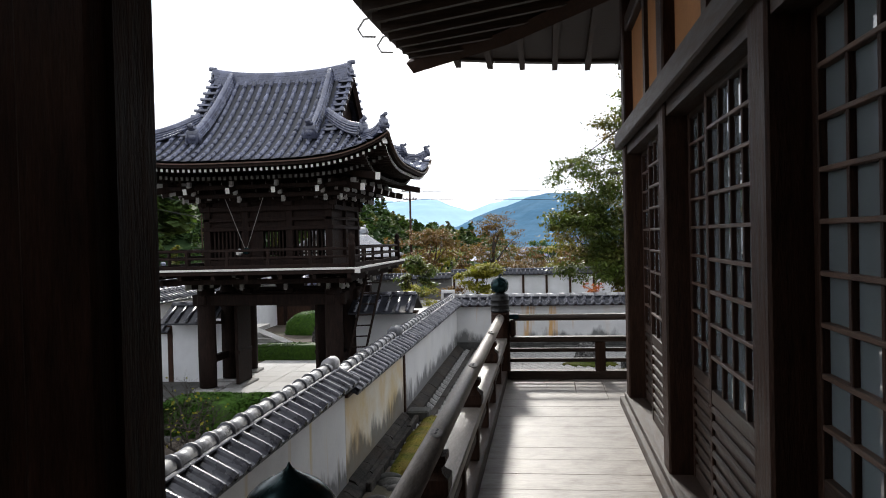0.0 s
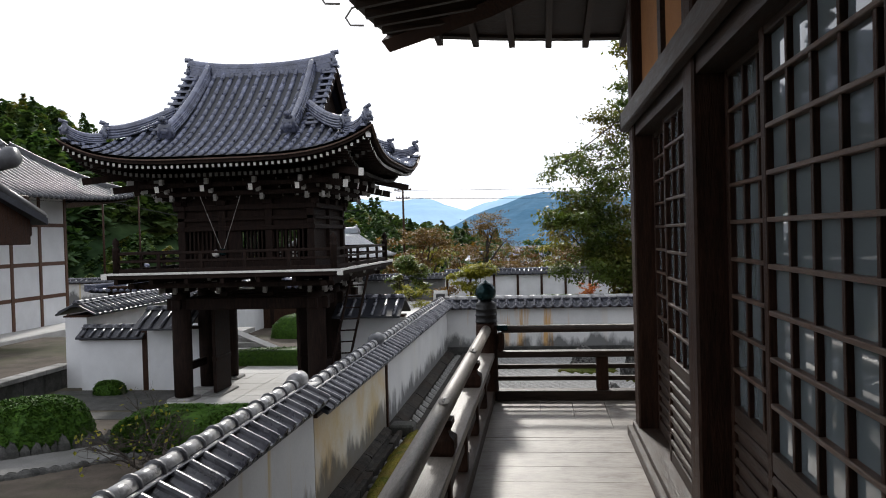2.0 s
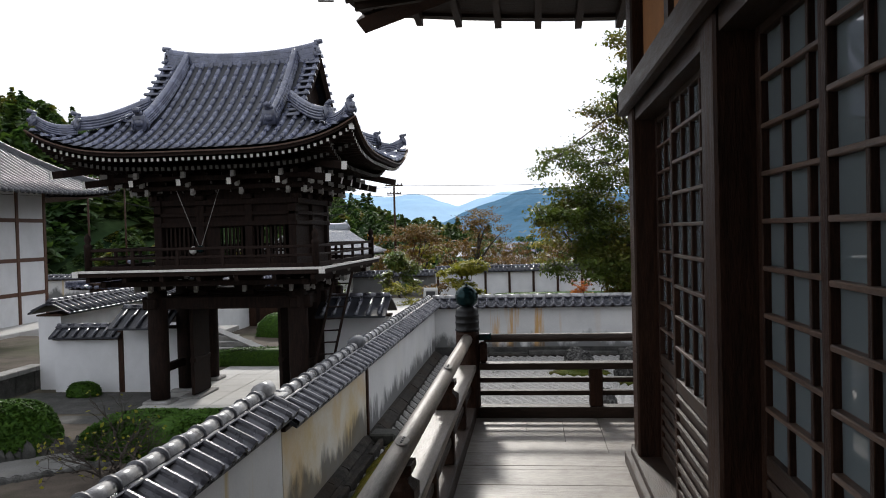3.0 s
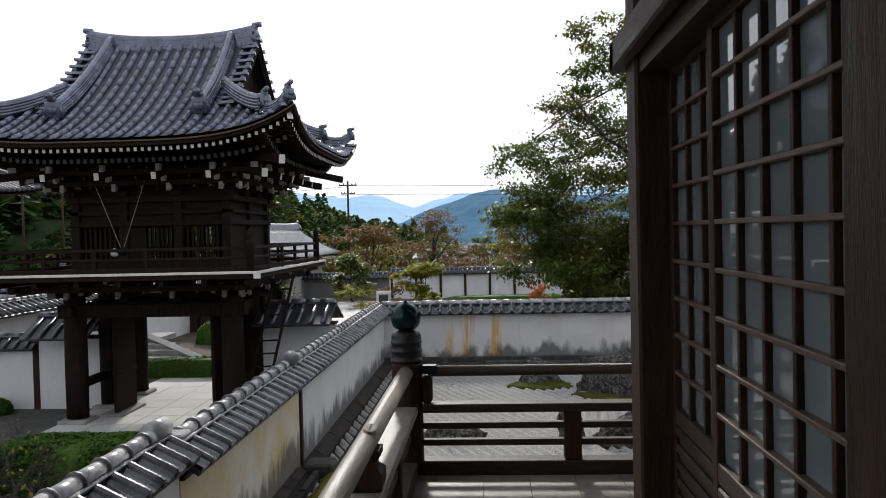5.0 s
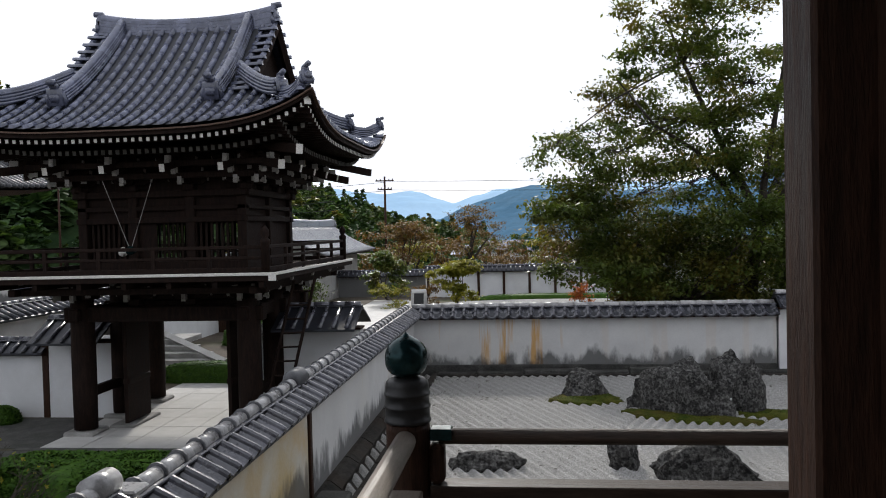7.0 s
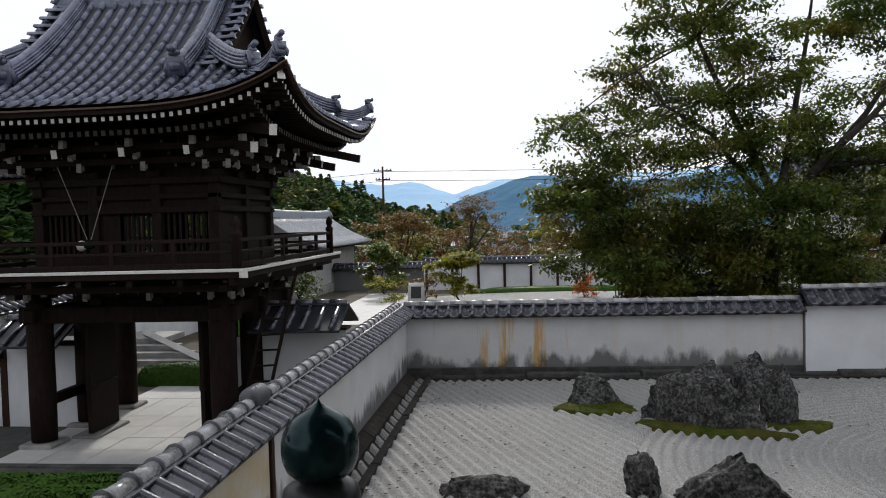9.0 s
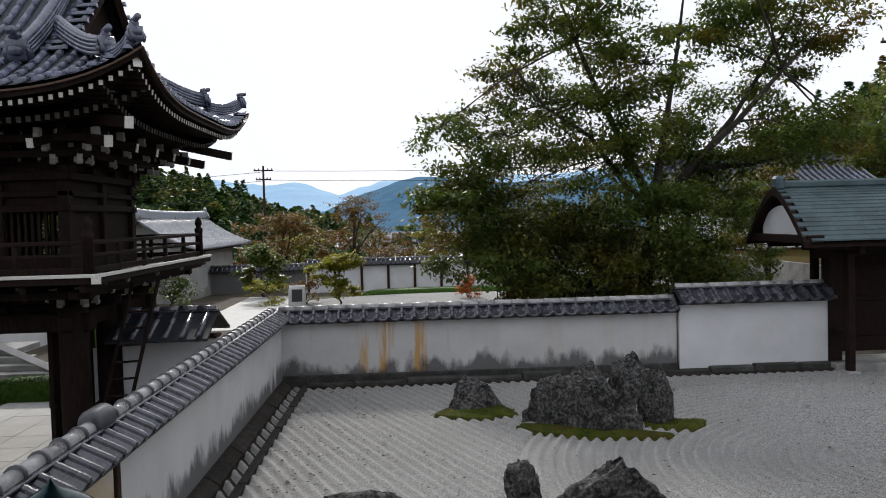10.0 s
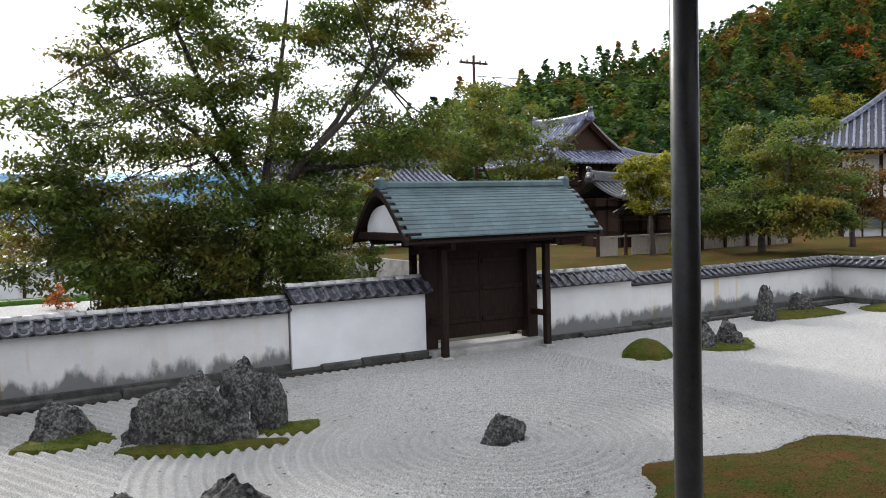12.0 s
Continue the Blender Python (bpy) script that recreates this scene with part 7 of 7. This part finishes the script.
utility_pole(-14.7, 87.0, -3.4, 10.6, "tall dark utility pole with crossarms")
utility_pole(-31.0, 60.0, -2.7, 9.0, "slim dark utility pole among trees", 0.085, 1, 1)
utility_pole(-26.0, 58.0, -2.7, 8.2, "slim dark bare pole among trees", 0.06, 0, 1)
utility_pole(-34.0, 60.0, -2.7, 9.5, "utility pole with a transformer box", 0.10, 2, 1)
utility_pole(25.5, 48.0, -0.5, 11.0, "grey utility pole above the trees", 0.13, 1, 0)
wires = [((-14.7, 87, 6.6), (-60, 120, 9.5)), ((-14.7, 87, 5.7), (-60, 120, 8.4)), ((-14.7, 87, 6.7), (45, 96, 9.0)), ((-14.7, 87, 5.8), (45, 96, 7.6)), ((25.5, 48, 9.3), (60, 44, 12)),
         ((-31, 60, 5.6), (-14, 62, 3.8)), ((-34, 60, 6.2), (-31, 60, 5.9)), ((-34, 60, 5.2), (-14, 63, 3.2)), ((-34, 60, 6.0), (-80, 62, 7.0))]
for a, b in wires:
    a, b = Vector(a), Vector(b)
    solid("cable", Geo().tube([a.lerp(b, t / 8) - Vector((0, 0, 1.1 * math.sin(math.pi * t / 8))) for t in range(9)], 0.022, 4), "wire", "thin black overhead cable", "cable", "overhead cables")
# roofs of the village, low beyond the far wall
vill = [(-2, 120, 0), (6, 130, 1), (14, 118, 0), (-9, 140, 1), (22, 140, 0), (3, 160, 1), (12, 175, 0), (-4, 185, 1), (30, 165, 1), (9, 100, 0)]
for i, (x, y, k) in enumerate(vill):
    h = thing("village_house", "small distant house with grey roof and pale walls", "house", "village houses", at=(x, y, ground_z(x, y)))
    z = ground_z(x, y)
    part("walls", Geo().box(x - 3.2, x + 3.2, y - 2.5, y + 2.5, z - 0.5, z + 2.6), "concrete" if k else "white", h)
    part("roof", Geo().add([(x - 3.9, y - 3.1, z + 2.5), (x + 3.9, y - 3.1, z + 2.5), (x + 3.9, y + 3.1, z + 2.5), (x - 3.9, y + 3.1, z + 2.5), (x - 3.7, y, z + 4.0), (x + 3.7, y, z + 4.0)], [(0, 1, 5, 4), (2, 3, 4, 5), (0, 4, 3), (1, 2, 5), (0, 3, 2, 1)]), "tilelight" if k else "tile", h)
    for q in (-1.6, 1.2):
        part("window", Geo().box(x + q, x + q + 0.9, y - 2.53, y - 2.49, z + 0.9, z + 1.9), "pane", h)

# ---- right of the small gate: raised ground, halls, fence ----
rt = thing("terrace_east", "mossy raised ground behind the garden wall", "", "", "structure", (40, 50, -0.5))
part("terrace_fill", Geo().grid(lambda u, v: (15.6 + u * 60, 25.2 + v * 50, -0.62 + 0.12 * noise.noise((u * 40, v * 30, 2))), 40, 34), "mossbrown", rt, "", True)
part("terrace_edge", Geo().box(15.6, 75, 25.0, 25.2, COURT, -0.62), "stone", rt)
part("terrace_side", Geo().box(15.4, 15.6, 25.0, 75, COURT, -0.62), "stone", rt)
h2 = thing("temple_hall", "temple hall with tiled hip-and-gable roof facing the garden", "building", at=(30.5, 48, -0.6))
tiled_roof(h2, Matrix.Translation((29.9, 45.4, 0)) @ RZ90, 4.1, 4.0, 3.75, 2.55, 2.5, 0.32, 0.3, "tile")
framed_wall(h2, (27.6, 42.9), (33.6, 42.9), -0.8, 4.2, (0.4, 2.6, 3.9), 1.5, "wood", "gatewood")
framed_wall(h2, (27.6, 42.9), (27.6, 48.0), -0.8, 4.2, (0.4, 2.6, 3.9), 1.5, "plasterclean", "gatewood")
an = thing("annex", "small dark timber annex with tiled gable roof", "building", at=(29.5, 38.5, -0.6))
tiled_roof(an, Matrix.Translation((29.6, 39.0, 0)), 3.0, 2.1, 1.75, 0.95, 2.8, 0.28, 0.05, "tiledark", False)
framed_wall(an, (27.3, 37.6), (32, 37.6), -0.8, 1.85, (0.1, 1.3), 1.1, "wood", "gatewood")
framed_wall(an, (27.3, 37.6), (27.3, 40.4), -0.8, 1.85, (0.1, 1.3), 1.1, "wood", "gatewood")
po = thing("porch", "open timber porch with dark tiled roof", "building", at=(28.2, 35.5, -0.6))
tiled_roof(po, Matrix.Translation((28.3, 36.0, 0)), 2.0, 1.2, 1.05, 0.7, 1.8, 0.26, 0.03, "tiledark", False)
for x in (26.7, 28.3, 29.9):
    part("post", Geo().box(x - 0.07, x + 0.07, 35.0, 35.14, -0.7, 1.1, 0.01), "wood", po)
ph = thing("priests_house", "low temple house with light tiled gable roof behind the cherry tree", "building", at=(19.5, 48, -2))
tiled_roof(ph, Matrix.Translation((19.5, 51.5, 0)), 5.6, 3.5, 2.58, 1.63, 4.0, 0.36, 0.1, "tile", False)
framed_wall(ph, (14.7, 49.2), (24.4, 49.2), -2.7, 2.73, (-0.6, 2.28), 1.8)
framed_wall(ph, (14.7, 49.2), (14.7, 53.8), -2.7, 2.73, (-0.6, 2.28), 1.8)
fe = thing("fence", "weathered grey board fence with posts", "fence", at=(27, 33, -0.6))
for i in range(64):
    x = 21.8 + i * 0.19
    if 22.9 < x < 23.6:
        continue
    part("board", Geo().box(x, x + 0.17, 33.0, 33.03, -0.62, 0.12 + rnd.uniform(-0.03, 0.04)), "rail", fe)
for i in range(9):
    x = 21.8 + i * 1.5
    part("post", Geo().box(x - 0.06, x + 0.06, 32.9, 33.0, -0.7, 0.28), "wood", fe)
part("cap_rail", Geo().box(21.7, 34, 32.95, 33.08, 0.13, 0.20), "rail", fe)
tp = thing("straw_cone", "small yellow straw cone by the fence", "garden ornament", at=(25.2, 32.0, -0.6))
part("cone", Geo().turned(25.2, 32.0, [(0.30, -0.65), (0.22, -0.2), (0.10, 0.15), (0.02, 0.32)], 10), "leafyellow", tp)
# large hall at the right
eh = thing("east_hall", "large hall with tiled roof, white walls and glazed sashes", "building", at=(43.2, 38.5, -0.6))
tiled_roof(eh, Matrix.Translation((43.2, 38.5, 0)), 9.2, 7.0, 3.95, 5.6, 3.0, 0.34, 0.55)
framed_wall(eh, (36.4, 34.2), (50, 34.2), 1.3, 4.1, (1.4, 3.9), 1.9, "plasterclean", "wood")
framed_wall(eh, (36.4, 34.2), (36.4, 44), -0.7, 4.1, (0.4, 1.4, 3.9), 1.9, "plasterclean", "wood")
part("veranda", Geo().box(35.2, 50, 32.9, 34.2, -0.78, -0.66, 0.01), "wood", eh)
part("inner_wall", Geo().box(36.4, 50, 34.5, 34.6, -0.7, 1.3), "plasterclean", eh)
part("pent_roof", Geo().add([(35.6, 33.0, 1.05), (50, 33.0, 1.05), (50, 34.2, 1.45), (35.6, 34.2, 1.45), (35.6, 33.0, 0.97), (50, 33.0, 0.97), (50, 34.2, 1.37), (35.6, 34.2, 1.37)], [(0, 1, 2, 3), (4, 7, 6, 5), (0, 4, 5, 1), (1, 5, 6, 2), (2, 6, 7, 3), (3, 7, 4, 0)]), "copper", eh)
for i in range(14):
    x = 36.5 + i * 0.95
    part("sash_post", Geo().box(x - 0.05, x + 0.05, 34.15, 34.25, -0.66, 1.3), "wood", eh)
    part("pane", Geo().box(x + 0.06, x + 0.88, 34.19, 34.2, -0.1, 1.15), "pane", eh)
    part("sash_bar", Geo().box(x + 0.05, x + 0.9, 34.17, 34.22, 0.48, 0.53), "wood", eh)
eh.location, eh.rotation_euler = (48.2, 31.6, -0.6), (0, 0, radians(-58))
# corridor roof end west of the garden wall
co = thing("corridor_roof", "dark tiled corridor roof end with round ridge tile", "", "", "structure", (-8, 9.3, 2))
for s in (-1, 1):
    part("roof_slope", Geo().add([(-13, 9.35, 2.30), (-5.62, 9.35, 2.30), (-5.55, 9.35 + s * 1.0, 1.92), (-13, 9.35 + s * 1.0, 1.92), (-13, 9.35, 2.22), (-5.62, 9.35, 2.22), (-5.55, 9.35 + s * 1.0, 1.84), (-13, 9.35 + s * 1.0, 1.84)],
                                 [(0, 1, 2, 3), (4, 7, 6, 5), (0, 4, 5, 1), (1, 5, 6, 2), (2, 6, 7, 3), (3, 7, 4, 0)]), "tilebed", co)
    for i in range(24):
        x = -5.66 - i * 0.27
        part("cover_tile", Geo().tube([(x, 9.35 + s * 0.1, 2.31), (x, 9.35 + s * 1.04, 1.95)], 0.07, 8), "tiledark", co, "", True)
    part("eave_beam", Geo().box(-13, -5.7, 9.35 + s * 0.85 - 0.06, 9.35 + s * 0.85 + 0.06, 1.70, 1.86, 0.01), "wood", co)
part("ridge", ridge_bar([(-13, 9.35, 2.30), (-9, 9.35, 2.30), (-5.75, 9.35, 2.33)], 0.24, 0.16, 3, 0.09), "tiledark", co)
part("ridge_knob", Geo().tube([(-5.80, 9.35, 2.46), (-5.45, 9.35, 2.52), (-5.30, 9.35, 2.57), (-5.24, 9.35, 2.58)], [0.10, 0.105, 0.125, 0.10], 12), "tiledark", co, "", True)
part("gable_board", Geo().box(-5.75, -5.68, 8.5, 10.2, 1.60, 2.20, 0.01), "wood", co)
for x in (-9.0, -11.5):
    for yy in (8.5, 10.2):
        part("post", Geo().box(x - 0.08, x + 0.08, yy - 0.08, yy + 0.08, COURT, 1.72, 0.01), "wood", co)
co.location.x -= 0.45

# ---- hills and distance ----
def hill(name, pts, dist, depth, label, mat, rough=4.0, seed=0, n=90, foot=-18):
    """A hill seen as a ridge: pts are (x, height) of the ridge line at the distance dist; it falls towards the viewer over depth."""
    def top(x):
        for (xa, za), (xb, zb) in zip(pts, pts[1:]):
            if xa <= x <= xb:
                t = (x - xa) / (xb - xa)
                return za + (zb - za) * t
        return pts[-1][1]

    x0, x1 = pts[0][0], pts[-1][0]

    def fn(u, v):
        x, y = x0 + u * (x1 - x0), dist - depth * (1 - v)
        h = foot + (top(x) - foot) * math.sin(v * math.pi / 2)
        h += rough * noise.fractal((x / (rough * 8) + seed, y / (rough * 8), seed), 0.7, 2.0, 6) * min(1, v * 3) * 0.6
        return (x, y, h)

    return setting(name, Geo().grid(fn, n, 26), mat, label, True)


# distant ranges, their haze painted by material
hill("backdrop_far", [(-1900, 170), (-1000, 150), (-750, 159), (-560, 140), (-400, 136), (-330, 112), (-258, 92), (-180, 122), (-93, 141), (40, 130), (400, 150), (1200, 190)], 3000, 700, "far mountain range with pale blue haze in its colour", "mount_far", 26, 3, 140, -40)
hill("backdrop_mid", [(-420, 2), (-260, 8), (-160, 18), (-120, 36), (-98, 45), (-60, 58), (-20, 72), (16, 80), (50, 78), (110, 66), (220, 60), (500, 90), (1000, 120)], 1500, 500, "wooded mountain with blue haze in its colour", "mount_mid", 12, 5, 110, -30)


# wooded slopes: a hillside with crowns standing on it
def wooded_hill(name, pts, dist, depth, label, seed, count, size, foot, leafs, full=1.0):
    rr = random.Random(seed)

    def top(x):
        for (xa, za), (xb, zb) in zip(pts, pts[1:]):
            if xa <= x <= xb:
                return za + (zb - za) * (x - xa) / (xb - xa)
        return pts[-1][1]

    x0, x1 = pts[0][0], pts[-1][0]

    def place(u, v):
        x, y = x0 + u * (x1 - x0), dist - depth * (1 - v)
        return Vector((x, y, foot + (top(x) - foot) * math.sin(v * math.pi / 2) + 1.2 * noise.noise((x * 0.06, y * 0.06, seed))))

    setting(name, Geo().grid(lambda u, v: place(u, v) - Vector((0, 0, size * 0.35)), 60, 20), "mount_near", label, True)
    bins = {k: Geo() for k in leafs}
    for i in range(count):
        p = place(rr.random(), rr.random() ** 0.8)
        s = size * rr.uniform(0.7, 1.3)
        g = bins[rr.choice(leafs)]
        cone = rr.random() < 0.2
        for j in range(240):
            a = rr.uniform(0, 6.283)
            h = rr.random()
            w = s * ((0.75 * (1 - h) + 0.06) if cone else 0.75 * math.sqrt(max(0.02, 1 - (2 * h - 0.9) ** 2))) * rr.uniform(0.55, 1.08)
            q = p + Vector((math.cos(a) * w, math.sin(a) * w, (h * 2.5 if cone else h * 1.6) * s - s * 0.6))
            l = s * rr.uniform(0.07, 0.17) * full
            b = rr.uniform(0, 6.283)
            d1 = Vector((math.cos(b), math.sin(b), rr.uniform(-0.7, 0.3))) * l
            d2 = Vector((-math.sin(b), math.cos(b), rr.uniform(-0.3, 0.8))) * l * 0.7
            o = len(g.v)
            g.v += [tuple(q - d1), tuple(q + d2), tuple(q + d1), tuple(q - d2)]
            g.f.append((o, o + 1, o + 2, o + 3))
    for k, g in bins.items():
        if g.v:
            me = bpy.data.meshes.new("woods")
            me.from_pydata(g.v, [], g.f)
            me.materials.append(M[k])
            tagged(new("woods", me), "mixed dark woodland covering the hillside", "woods", "", "stuff")


wooded_hill("backdrop_left", [(-320, 66), (-230, 58), (-165, 46), (-135, 38), (-105, 22), (-85, 17), (-72, 15.0), (-57, 11.6), (-39, 5.8), (-25, 1.4), (-10, -2.0)], 220, 70, "dark wooded hillside", 8, 1500, 2.4, -8, ["leafdark", "leafdark", "leafdark", "leaf"], 1.5)
wooded_hill("backdrop_west", [(-130, 22), (-90, 20), (-64, 15), (-50, 9), (-42, 4)], 88, 26, "dark wood behind the main hall", 13, 420, 2.6, -3, ["leafdark"], 1.9)
wooded_hill("backdrop_right", [(44, 6), (56, 13), (64, 16.5), (78, 18.5), (97, 23.5), (110, 26.5), (124, 33), (138, 39), (180, 52), (260, 62)], 120, 62, "wooded hillside behind the halls", 17, 1300, 2.7, -1, ["leafdark", "leafdark", "leafdark", "leaf", "leafdark", "leafrust"])
ball_tree(135, 93, 23.0, 9.0, 4.5, "orange maple on the hillside", "leafred", 4200, 0.42, 71, 0.2, 12)
ball_tree(129, 90, 20.0, 7.5, 3.6, "red orange maple on the hillside", "leafred", 3600, 0.40, 72, 0.18, 12)
ball_tree(104, 80, 11.0, 7.0, 3.4, "yellow maple on the hillside", "leafyellow", 4200, 0.34, 73, 0.16, 12)
